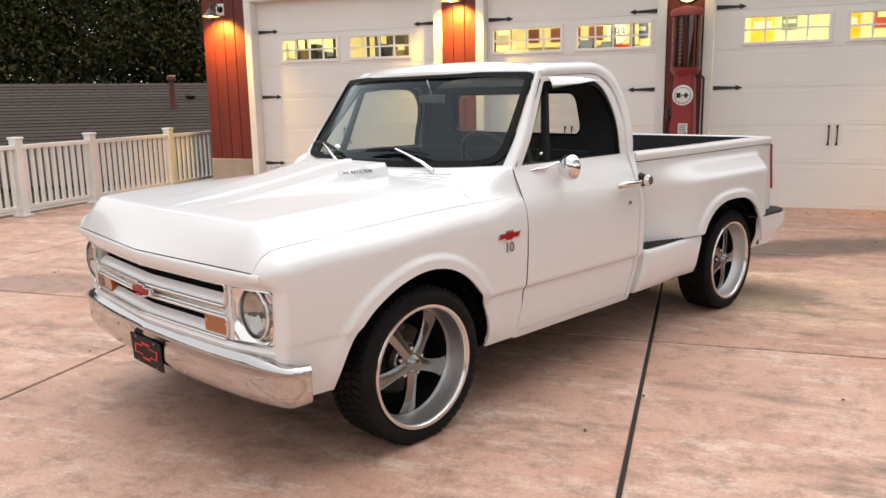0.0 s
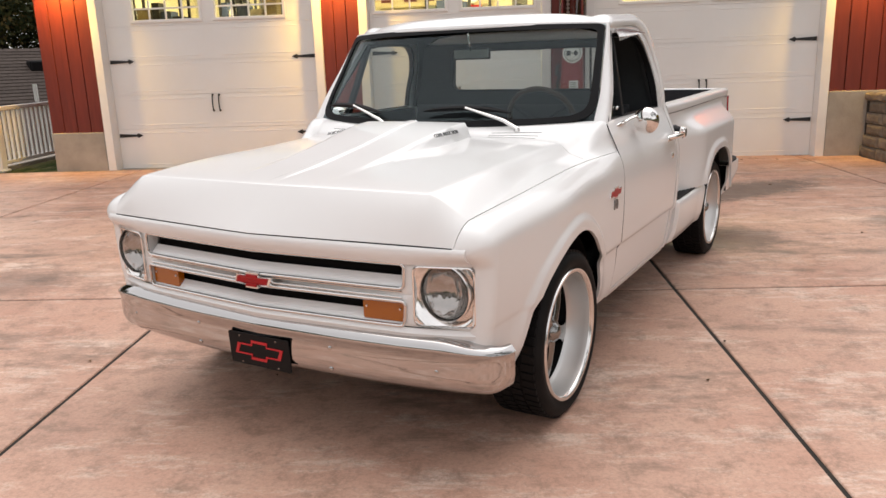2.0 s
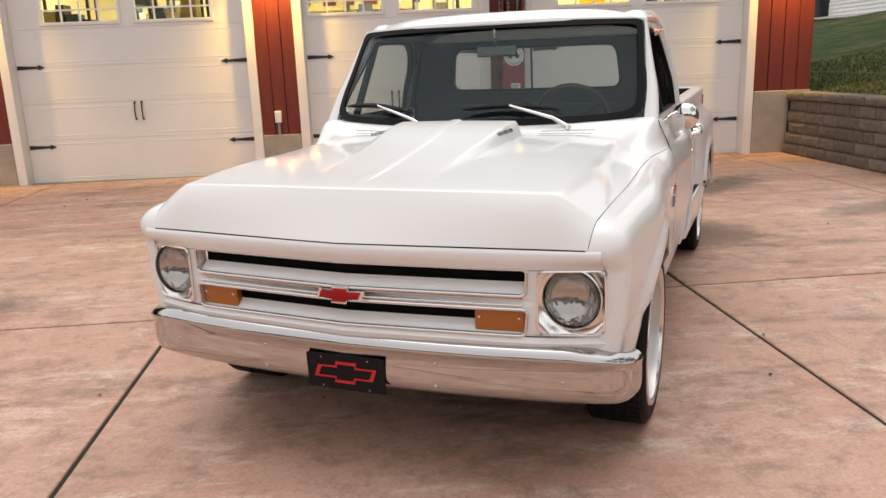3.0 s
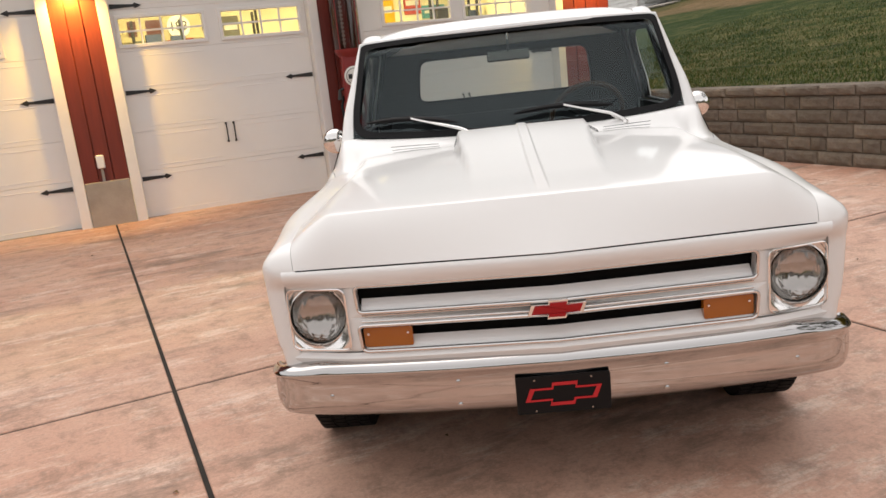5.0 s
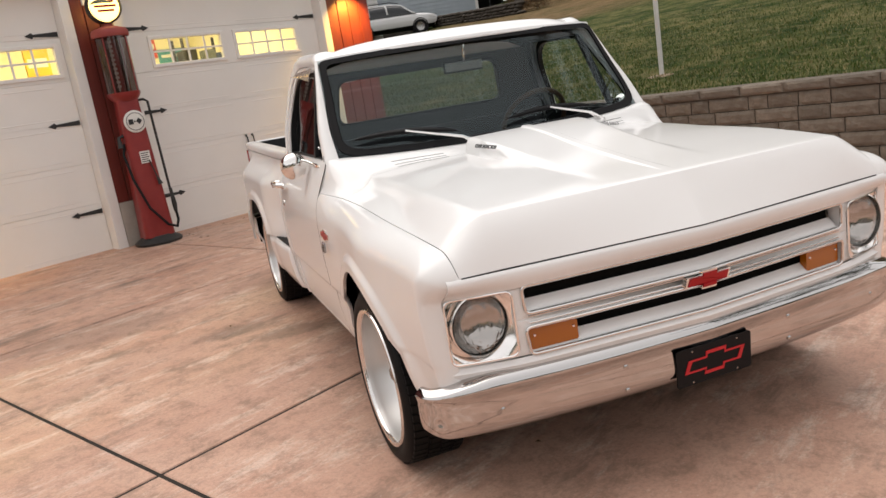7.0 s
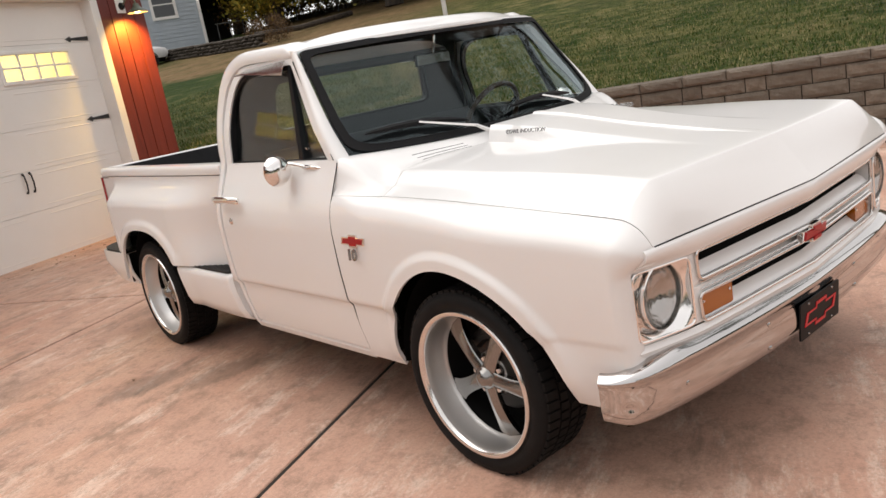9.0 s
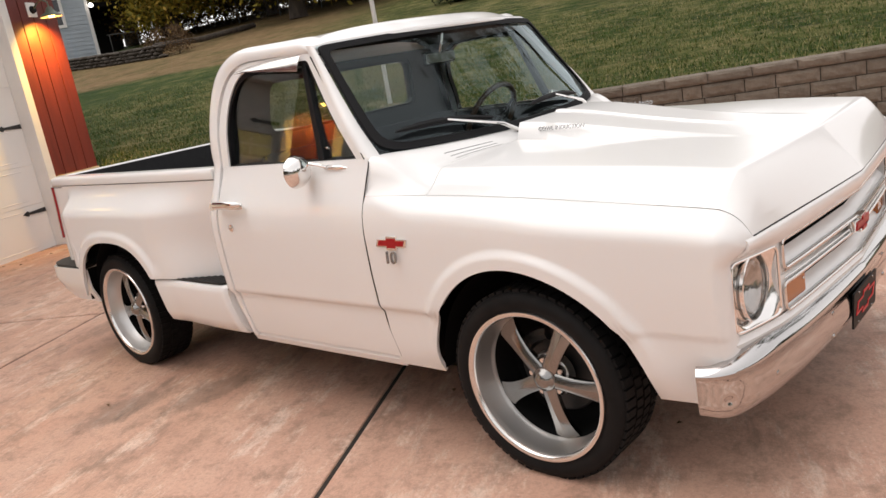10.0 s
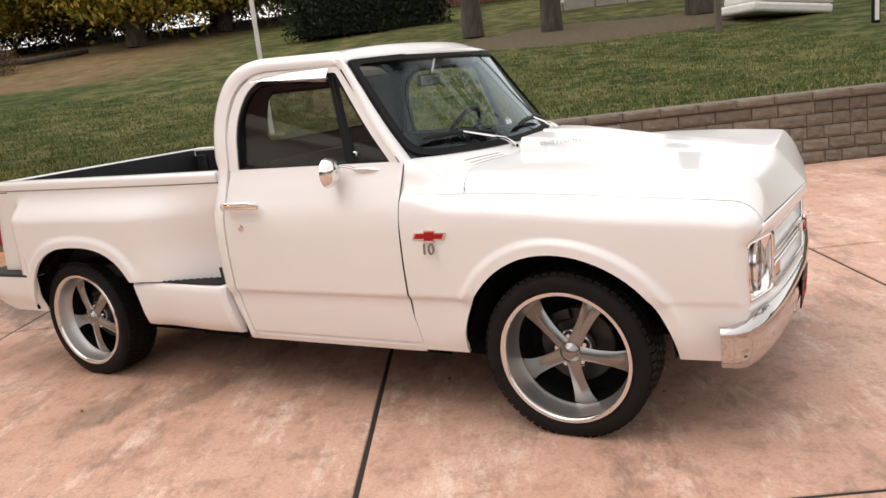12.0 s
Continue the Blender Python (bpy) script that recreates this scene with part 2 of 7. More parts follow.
def sheet(fn, us, vs, flip=False, bm=None):
    """A surface fn(u, v) over two lists of values."""
    bm = bm or bmesh.new()
    rows = [[bm.verts.new(fn(u, v)) for v in vs] for u in us]
    for a, b in zip(rows, rows[1:]):
        for i in range(len(vs) - 1):
            q = (a[i], a[i + 1], b[i + 1], b[i])
            bm.faces.new(q[::-1] if flip else q)
    return bm


def steps(a, b, n):
    return [a + (b - a) * i / n for i in range(n + 1)]


def box(bm, x0, x1, y0, y1, z0, z1):
    v = [bm.verts.new(p) for p in ((x0, y0, z0), (x1, y0, z0), (x1, y1, z0), (x0, y1, z0), (x0, y0, z1), (x1, y0, z1), (x1, y1, z1), (x0, y1, z1))]
    for f in ((0, 3, 2, 1), (4, 5, 6, 7), (0, 1, 5, 4), (1, 2, 6, 5), (2, 3, 7, 6), (3, 0, 4, 7)):
        bm.faces.new([v[i] for i in f])
    return bm


def boxed(*a):
    return box(bmesh.new(), *a)


def tube(points, r, seg=10, bm=None, closed=False):
    bm = bm or bmesh.new()
    pts = [Vector(p) for p in points]
    rs = r if isinstance(r, (list, tuple)) else [r] * len(pts)
    rings, side = [], None
    for i, p in enumerate(pts):
        a, b = (pts[i - 1], pts[(i + 1) % len(pts)]) if closed else (pts[max(i - 1, 0)], pts[min(i + 1, len(pts) - 1)])
        d = (b - a).normalized()
        if side is None:
            side = d.orthogonal().normalized()
        side = (side - d * side.dot(d)).normalized()
        up = d.cross(side)
        rings.append([bm.verts.new(p + rs[i] * (math.cos(2 * math.pi * k / seg) * side + math.sin(2 * math.pi * k / seg) * up)) for k in range(seg)])
    pairs = list(zip(rings, rings[1:])) + ([(rings[-1], rings[0])] if closed else [])
    for a, b in pairs:
        for k in range(seg):
            bm.faces.new((a[k], a[(k + 1) % seg], b[(k + 1) % seg], b[k]))
    if not closed:
        bm.faces.new(rings[0][::-1])
        bm.faces.new(rings[-1])
    return bm


def lathe(profile, seg=48, axis="z", bm=None, at=(0, 0, 0), caps=False):
    """Turns (radius, height) pairs round an axis."""
    bm = bm or bmesh.new()
    rings = []
    for r, h in profile:
        ring = []
        for k in range(seg):
            c, s = r * math.cos(2 * math.pi * k / seg), r * math.sin(2 * math.pi * k / seg)
            p = {"z": (c, s, h), "x": (h, c, s), "y": (s, h, c)}[axis]
            ring.append(bm.verts.new(Vector(p) + Vector(at)))
        rings.append(ring)
    for a, b in zip(rings, rings[1:]):
        for k in range(seg):
            bm.faces.new((a[k], a[(k + 1) % seg], b[(k + 1) % seg], b[k]))
    if caps and profile[0][0] > 1e-5:
        bm.faces.new(rings[0][::-1])
    if caps and profile[-1][0] > 1e-5:
        bm.faces.new(rings[-1])
    bmesh.ops.remove_doubles(bm, verts=bm.verts, dist=1e-6)
    return bm


def rounded(corners, radius, n=6):
    """A closed outline with rounded corners; radius: one, or one a corner."""
    out, k = [], len(corners)
    for i in range(k):
        p, a, b = (Vector(corners[j % k]).to_2d() for j in (i, i - 1, i + 1))
        r = radius[i] if isinstance(radius, (list, tuple)) else radius
        if r <= 0:
            out.append((p.x, p.y))
            continue
        da, db = (a - p), (b - p)
        ra, rb = min(r, da.length * 0.49), min(r, db.length * 0.49)
        s, e = p + da.normalized() * ra, p + db.normalized() * rb
        for j in range(n + 1):
            t = j / n
            q = s * (1 - t) ** 2 + p * 2 * t * (1 - t) + e * t * t
            out.append((q.x, q.y))
    return out


def densify(loop, step):
    out = []
    for a, b in zip(loop, loop[1:] + loop[:1]):
        n = max(1, int(math.dist(a, b) / step))
        out += [(a[0] + (b[0] - a[0]) * i / n, a[1] + (b[1] - a[1]) * i / n) for i in range(n)]
    return out


def plate(outer, holes, put, depth, bm=None):
    """A flat plate with holes: loops of (a, b); put(a, b, d) gives the place, d from 0 to depth."""
    from mathutils.geometry import tessellate_polygon
    bm = bm or bmesh.new()
    loops = [outer] + list(holes)
    flat = [p for l in loops for p in l]
    tris = tessellate_polygon([[Vector((*p, 0)) for p in l] for l in loops])
    front = [bm.verts.new(put(*p, 0.0)) for p in flat]
    back = [bm.verts.new(put(*p, depth)) for p in flat]
    for t in tris:
        try:
            bm.faces.new([front[i] for i in t])
            bm.faces.new([back[i] for i in t][::-1])
        except ValueError:
            pass
    k = 0
    for l in loops:
        n = len(l)
        for i in range(n):
            j = (i + 1) % n
            bm.faces.new((front[k + i], front[k + j], back[k + j], back[k + i]))
        k += n
    bmesh.ops.recalc_face_normals(bm, faces=bm.faces)
    return bm


def around(loop, centre, angles):
    """Points of a closed loop at the given angles about a centre."""
    out = []
    pts = [(p[0] - centre[0], p[1] - centre[1]) for p in loop]
    segs = list(zip(pts, pts[1:] + pts[:1]))
    for a in angles:
        dx, dy = math.cos(a), math.sin(a)
        best = 0.0
        for (x0, y0), (x1, y1) in segs:
            den = dx * (y1 - y0) - dy * (x1 - x0)
            if abs(den) < 1e-12:
                continue
            r = (x0 * (y1 - y0) - y0 * (x1 - x0)) / den
            k = (x0 * dy - y0 * dx) / den
            if r > best and -1e-9 <= k <= 1 + 1e-9:
                best = r
        out.append((centre[0] + best * dx, centre[1] + best * dy))
    return out


def ring(outer, inner, put, depth, n=72, bands=1):
    """A frame between two loops about one centre; put(a, b, d) as for plate."""
    c = (sum(p[0] for p in inner) / len(inner), sum(p[1] for p in inner) / len(inner))
    angles = sorted(set([2 * math.pi * i / n for i in range(n)] + [math.atan2(p[1] - c[1], p[0] - c[0]) % (2 * math.pi) for p in list(outer) + list(inner)]))
    angles = [a for a, q in zip(angles, angles[1:] + [7.0]) if q - a > 1e-4]
    lo, li = around(outer, c, angles), around(inner, c, angles)
    bm, m = bmesh.new(), len(angles)
    rows = []
    for j in range(bands + 1):
        rows.append([bm.verts.new(put(o[0] + (i[0] - o[0]) * j / bands, o[1] + (i[1] - o[1]) * j / bands, 0.0)) for o, i in zip(lo, li)])
    rows.append([bm.verts.new(put(*i, depth)) for i in li])
    rows.append([bm.verts.new(put(*o, depth)) for o in lo])
    rows.append(rows[0])
    for p, q in zip(rows, rows[1:]):
        for k in range(m):
            bm.faces.new((p[k], p[(k + 1) % m], q[(k + 1) % m], q[k]))
    bmesh.ops.recalc_face_normals(bm, faces=bm.faces)
    return bm


def text_part(name, words, size, material, parent, matrix, depth=0.002, label=""):
    cu = bpy.data.curves.new(name, "FONT")
    cu.body, cu.size, cu.extrude, cu.align_x, cu.align_y = words, size, depth, "CENTER", "CENTER"
    tmp = bpy.data.objects.new(name, cu)
    scene.collection.objects.link(tmp)
    me = bpy.data.meshes.new_from_object(tmp.evaluated_get(bpy.context.evaluated_depsgraph_get()))
    bpy.data.objects.remove(tmp)
    me.materials.clear()
    me.materials.append(material)
    ob = new(name, me)
    ob.parent = parent
    ob.matrix_local = matrix
    if label:
        ob["label"] = label
    return ob


# ---- the pickup truck; its front axle stands at the origin, its nose points to -y ----
truck = thing("pickup_truck", "lowered white short-bed step-side pickup truck with chrome bumper, parked on concrete", "pickup truck")

side_w = curve([0.33, 0.36, 0.40, 0.50, 0.566, 0.574, 0.588, 0.60, 0.63, 0.72, 0.85, 0.92, 0.97, 1.005, 1.06, 1.10, 1.14], [0.900, 0.915, 0.930, 0.947, 0.953, 0.955, 0.972, 0.976, 0.978, 0.984, 0.986, 0.98, 0.966, 0.95, 0.925, 0.905, 0.885])
soft_w = curve([0.33, 0.40, 0.50, 0.60, 0.68, 0.76, 0.85, 0.92, 0.97, 1.005, 1.06, 1.10, 1.14], [0.900, 0.931, 0.955, 0.970, 0.979, 0.984, 0.986, 0.98, 0.966, 0.95, 0.925, 0.905, 0.885])
ARCH_F = (0.012, 0.36, 0.44, 0.405, 2.0)      # centre y, z and half axes of the wheel openings
ARCH_R = (2.80, 0.40, 0.45, 0.385, 2.5)


def arch_z(y, arch, low):
    p = arch[4]
    k = 1 - abs((y - arch[0]) / arch[2]) ** p
    return arch[1] + arch[3] * k ** (1 / p) if k > 0 else low


def flare(y, z, arch, amount):
    p = arch[4]
    r = (abs((y - arch[0]) / arch[2]) ** p + abs((z - arch[1]) / arch[3]) ** p) ** (1 / p)
    d = (r - 1) * 0.42
    return amount * (1 - smooth(0.035, 0.072, d)) * smooth(0.34, 0.46, z)


def clustered(a, b, n):
    return [a + (b - a) * (0.5 - 0.5 * math.cos(math.pi * i / n)) for i in range(n + 1)]


def slimming(y, z):
    """How much narrower the cab is than its drawn half-widths."""
    return (0.037 * smooth(-0.30, 0.35, y) - 0.015 * smooth(1.7, 2.2, y)) * (1 - 0.75 * smooth(1.08, 1.3, z))


def pane_x(y, z, d):
    """The flat plane of the door glasses."""
    return (0.787 - 0.206 * (z + 0.011 * smooth(1.35, 1.55, z) - 1.33) - d) / (1 - slimming(y, z))


def glass_x(z):
    return 0.885 - (z - 1.135) * 0.31


# hood edge (the seam with the fender) and hood centre line, both from nose to cowl
T_KEYS = [0, 0.08, 0.16, 0.24, 0.28, 0.4, 0.6, 0.8, 1.0]
edge_x = curve(T_KEYS, [0.821, 0.825, 0.829, 0.833, 0.837, 0.846, 0.866, 0.884, 0.899])
edge_y = curve(T_KEYS, [-0.681, -0.668, -0.647, -0.604, -0.535, -0.37, -0.09, 0.17, 0.41])
edge_z = curve(T_KEYS, [0.850, 0.876, 0.902, 0.926, 0.935, 0.950, 0.971, 0.984, 0.992])
mid_y = curve([0, 0.24, 0.28, 0.4, 0.6, 1.0], [-0.758, -0.640, -0.585, -0.38, -0.05, 0.37])
mid_z = curve([0, 0.24, 0.28, 0.4, 0.6, 1.0], [0.852, 1.011, 1.019, 1.039, 1.064, 1.088])


def nose_mix(t, ends):
    """Straight nose plane below the break, then the given curve."""
    a, b = ends(0), ends(0.24)
    return a + (b - a) * t / 0.24 if t < 0.24 else ends(t)


def hood_at(s, t):
    a = abs(s)
    x = s * edge_x(t)
    my, mz = nose_mix(t, mid_y), nose_mix(t, mid_z)
    y = my + (edge_y(t) - my) * a ** 1.12
    y += 0.05 * smooth(0.78, 1.0, t) * smooth(0.38, 0.62, a) * (1 - smooth(0.86, 1.0, a))
    # the shoulder: a firm edge at the nose that becomes a ledge beside the seam further back
    wide = smooth(0.25, 0.75, t)
    r = min(max((a - 0.84 + 0.025 * wide) / (0.16 - 0.08 * wide), 0), 1)
    step = r ** 1.25 * (1 - wide) + r * r * (3 - 2 * r) * wide
    fall = (0.03 + 0.23 * wide) * a ** 1.8 + (0.97 - 0.57 * wide) * step + 0.34 * wide * a ** 5
    z = mz + (edge_z(t) - mz) * fall
    # the raised cowl-induction scoop with its centre ridge
    up = smooth(0.26, 0.42, t)
    half = 0.315 - 0.07 * (1 - smooth(0.3, 1.0, t))
    scoop = 1 - smooth(half - 0.026, half + 0.002, abs(x))
    z += 0.066 * smooth(0.28, 0.98, t) * scoop
    z += 0.007 * up * (1 - smooth(0.016, 0.026, abs(x)))
    return (x, y, z)


s_vals = sorted(set([-1 + 2 * i / 120 for i in range(121)] + [sx * q for sx in (1, -1) for q in (0.006, 0.018, 0.021, 0.024, 0.027, 0.030)]))
t_vals = steps(0, 0.232, 10) + [0.237, 0.240, 0.2435, 0.248] + steps(0.26, 0.4, 8)[:-1] + steps(0.4, 1.0, 24)
hood = part("hood", sheet(lambda t, s: hood_at(s, t), t_vals, s_vals), PAINT, truck, "white cowl-induction hood with raised centre scoop", solid=0.012, sharp=60)
# rear face of the scoop
bm = bmesh.new()
row_a = [bm.verts.new(hood_at(s, 1.0)) for s in steps(-0.34, 0.34, 24)]
row_b = [bm.verts.new((v.co.x, v.co.y + 0.004, 1.06)) for v in row_a]
for i in range(24):
    bm.faces.new((row_a[i], row_a[i + 1], row_b[i + 1], row_b[i]))
part("scoop_opening", bm, BLACK, hood, "dark rear opening of the scoop", smooth=False)
for sx in (1, -1):
    text_part("scoop_lettering", "COWL INDUCTION", 0.0235, DARKCHROME, hood, pose(sx * 0.2985, 0.18, 1.119, 62, 0, 90 * sx), 0.002, "chrome raised lettering")

for sx in (1, -1):
    lr = sx < 0
    # fender
    cols = [("wrap", q) for q in (90, 80, 70, 58, 46, 34, 22, 11)]
    for y in clustered(-0.60, -0.43, 7) + clustered(-0.428, 0.452, 44) + steps(0.455, 0.6855, 6)[1:]:
        cols.append(("side", y))
    t_of_y = curve([edge_y(t / 100) for t in range(101)], [t / 100 for t in range(101)])

    def fender_at(c, s, sx=sx):
        kind, q = c
        sn, cs = (math.sin(radians(q)), math.cos(radians(q))) if kind == "wrap" else (0.0, 1.0)
        y = -0.60 - 0.08 * sn if kind == "wrap" else q
        t = t_of_y(y)
        back = smooth(0.41, 0.68, y)
        zt = (edge_z(t) if y < 0.41 else 0.992 + 0.012 * back) - 0.002
        xt = (edge_x(t) if y < 0.41 else 0.899 + 0.048 * back) + 0.0015
        low = 0.36 if y < 0 else 0.357
        zb = arch_z(y, ARCH_F, low)
        k = smooth(0.46, 0.62, zb)
        drop = (0.085 * (1 - 0.7 * sn) * (1 - back) + 0.03 * back)
        zs = zt - drop
        za = 0.602 * (1 - k) + (zb + 0.30 * (zt - zb)) * k
        zc = 0.562 * (1 - k) + (zb + 0.20 * (zt - zb)) * k
        za = min(za, zs - 0.01)
        zc = min(zc, za - 0.008)
        if s <= 0.25:
            th = math.pi / 2 * s / 0.25
            z = zt - drop * (1 - math.cos(th))
        else:
            z = zs + (za - zs) * (s - 0.25) / 0.4 if s <= 0.65 else za + (zc - za) * (s - 0.65) / 0.12 if s <= 0.77 else zc + (zb - zc) * (s - 0.77) / 0.23
        taper = 0.045 * smooth(0.05, 0.62, -y)
        high = smooth(0.775, 0.835, z)
        ahead = 0.75 * smooth(-0.30, -0.46, y)
        x = side_w(z) * (1 - ahead) + soft_w(z) * ahead - taper + flare(y, z, ARCH_F, 0.016)
        if kind == "wrap":
            x -= (0.066 + 0.035 * high) * (1 - cs)
            y = -0.60 - (0.034 + 0.046 * high) * sn
        if s <= 0.25:
            x = xt + max(x - xt, 0.0) * math.sin(th)
        return (sx * x, y, z)

    part("fender", sheet(fender_at, cols, [i / 48 for i in range(49)], flip=lr), PAINT, truck, "white front fender", solid=0.014, sharp=70)
    # inner wheel housing
    well = [(0.012 + 0.434 * math.cos(a), 0.36 + 0.401 * math.sin(a)) for a in steps(math.pi * 0.99, math.pi * 0.01, 20)]
    part("wheel_housing", sheet(lambda p, x, sx=sx: (sx * x, p[0], p[1]), well, [0.5, 0.92], flip=not lr), VOID, truck, "black wheel housing")
    part("wheel_housing", boxed(*sorted((sx * 0.46, sx * 0.5)), -0.44, 0.46, 0.36, 0.95), VOID, truck)

    # cowl side piece is part of the cowl below; door
    def door_front(z):
        return 0.691 - 0.012 * smooth(0.7, 1.14, z) - 0.022 * smooth(0.56, 0.38, z)

    def door_rear(z):
        return 1.684 - 0.012 * smooth(0.7, 1.14, z) - 0.03 * smooth(0.58, 0.39, z)

    door = part("door", sheet(lambda z, k, sx=sx: (sx * side_w(z), door_front(z) + 0.004 + (door_rear(z) - door_front(z) - 0.008) * k, z), steps(1.137, 0.605, 30) + [0.60, 0.594, 0.588, 0.582, 0.577, 0.573, 0.568, 0.562] + steps(0.55, 0.392, 10), steps(0, 1, 24), flip=not lr), PAINT, truck, "white cab door", solid=0.03, sharp=60)
    part("door_gap", tube([(sx * (side_w(z) - 0.0017), door_front(z) + 0.001, z) for z in steps(1.125, 0.392, 50)], 0.0021, 6), BLACK, door, "dark shut line", smooth=False)
    # window frame of the door
    outer = rounded([(0.70, 1.137), (1.035, 1.556), (1.56, 1.574), (1.672, 1.42), (1.678, 1.137)], [0, 0.02, 0.16, 0.16, 0])
    inner = rounded([(0.752, 1.138), (1.045, 1.53), (1.53, 1.541), (1.62, 1.405), (1.622, 1.142)], [0, 0.015, 0.10, 0.10, 0])
    put = lambda a, b, d, sx=sx: (sx * (glass_x(b) - d), a, b)
    part("window_frame", ring(outer, inner, put, 0.035), PAINT, door, smooth=False, bevel=0.006)
    seal = rounded([(0.764, 1.142), (1.052, 1.512), (1.52, 1.518), (1.608, 1.395), (1.614, 1.146)], [0, 0.01, 0.10, 0.10, 0])
    part("window_seal", ring(inner, seal, lambda a, b, d, sx=sx: (sx * (glass_x(b) - 0.008 - d), a, b), 0.03), BLACK, door, "black rubber window seal", smooth=False)
    # vent window post, latch and glass
    p0, p1 = (0.965, 1.142), (1.08, 1.528)
    post = [(p0[0] - 0.018, p0[1]), (p0[0] + 0.02, p0[1]), (p1[0] + 0.012, p1[1]), (p1[0] - 0.014, p1[1])]
    part("vent_post", plate(post, [], lambda a, b, d, sx=sx: (sx * (glass_x(b) - 0.004 - d), a, b), 0.035), BLACK, door, "black vent window post", smooth=False, bevel=0.004)
    vent = [(0.77, 1.144), (0.955, 1.144), (1.06, 1.515)]
    part("vent_glass", plate(vent, [], lambda a, b, d, sx=sx: (sx * pane_x(a, b, d), a, b), 0.004), SIDEGLASS, door, "tinted vent window", smooth=False)
    part("vent_latch", lathe([(0.0, -0.006), (0.011, -0.005), (0.012, 0.0), (0.008, 0.007), (0, 0.008)], 16, "x", at=(sx * 0.845, 0.945, 1.18)), CHROME, door, "chrome vent latch")
    if sx < 0:
        pane = rounded([(0.98, 1.12), (1.09, 1.522), (1.52, 1.524), (1.61, 1.398), (1.614, 1.12)], [0, 0, 0.10, 0.10, 0])
        part("door_glass", plate(pane, [], lambda a, b, d, sx=sx: (sx * pane_x(a, b, d), a, b), 0.004), SIDEGLASS, door, "tinted closed side window", smooth=False)
    # rain visor above the window
    vis = sheet(lambda k, h, sx=sx: (sx * (glass_x(1.535) + 0.008 + 0.03 * math.sin(h * 1.5)), 1.075 + 0.44 * k, 1.552 - 0.058 * h * (1 - 0.80 * k) - 0.008 * smooth(0.8, 1, k)), steps(0, 1, 12), steps(0, 1, 5), flip=lr)
    part("rain_visor", vis, BRUSHED, door, "polished metal rain visor", solid=0.003)
    # handle and lock
    h = part("door_handle", boxed(*sorted((sx * 0.982, sx * 1.0)), 1.44, 1.66, 0.965, 0.992), CHROME, door, "chrome push-button door handle", bevel=0.006)
    part("handle_grip", tube([(sx * 0.99, 1.45, 0.985), (sx * 1.022, 1.47, 0.992), (sx * 1.026, 1.55, 0.992), (sx * 1.022, 1.61, 0.99)], [0.010, 0.014, 0.015, 0.017]), CHROME, door)
    part("button_housing", tube([(sx * 0.985, 1.625, 0.985), (sx * 1.03, 1.625, 0.985)], 0.019, 16), CHROME, door)
    part("door_lock", lathe([(0.017, 0), (0.017, 0.006), (0.012, 0.009), (0, 0.008)], 20, "x", at=(sx * 0.983, 1.575, 0.876)) if sx > 0 else lathe([(0, -0.008), (0.012, -0.009), (0.017, -0.006), (0.017, 0)], 20, "x", at=(sx * 0.983, 1.575, 0.876)), CHROME, door, "chrome key lock")
    # inner door panel
    part("inner_panel", boxed(*sorted((sx * 0.82, sx * 0.85)), 0.72, 1.66, 0.45, 1.13), INTERIOR, door, "charcoal inner door panel", smooth=False)
    # rocker below the door
    part("rocker_panel", sheet(lambda z, y, sx=sx: (sx * (0.921 - 0.5 * max(0, 0.375 - z) - 0.008 * smooth(0.37, 0.388, z)), y, z), steps(0.388, 0.345, 6), steps(0.67, 1.695, 8), flip=not lr), PAINT, truck, solid=0.02)

    # cab corner behind the door
    def sweep(u):
        """The shut line of the door from the pillar top over the roof corner and down: y, z and the outward normal."""
        if u < 0.3:
            k = u / 0.3
            return 1.0 + 0.44 * k, 1.561 + 0.017 * k, 0.0, 1.0
        if u < 0.6:
            k = (u - 0.3) / 0.3
            q = [(1.44, 1.578), (1.60, 1.584), (1.672, 1.50), (1.683, 1.33)]
            w = [(1 - k) ** 3, 3 * k * (1 - k) ** 2, 3 * k * k * (1 - k), k ** 3]
            d = [-3 * (1 - k) ** 2, 3 * (1 - k) ** 2 - 6 * k * (1 - k), 6 * k * (1 - k) - 3 * k * k, 3 * k * k]
            y, z = sum(a * p[0] for a, p in zip(w, q)), sum(a * p[1] for a, p in zip(w, q))
            dy, dz = sum(a * p[0] for a, p in zip(d, q)), sum(a * p[1] for a, p in zip(d, q))
            l = math.hypot(dy, dz)
            return y, z, -dz / l, dy / l
        z = 1.33 + (0.375 - 1.33) * (u - 0.6) / 0.4
        return (1.683 if z > 1.137 else door_rear(z) + 0.011 * smooth(1.0, 1.137, z)) + 0.003 * (z < 1.137), z, 1.0, 0.0

    ROLL = [(0.003, 0.02), (0.004, 0.0), (0.016, -0.002), (0.032, 0.001), (0.046, 0.008), (0.058, 0.020), (0.067, 0.038), (0.071, 0.06), (0.070, 0.09), (0.060, 0.13)]

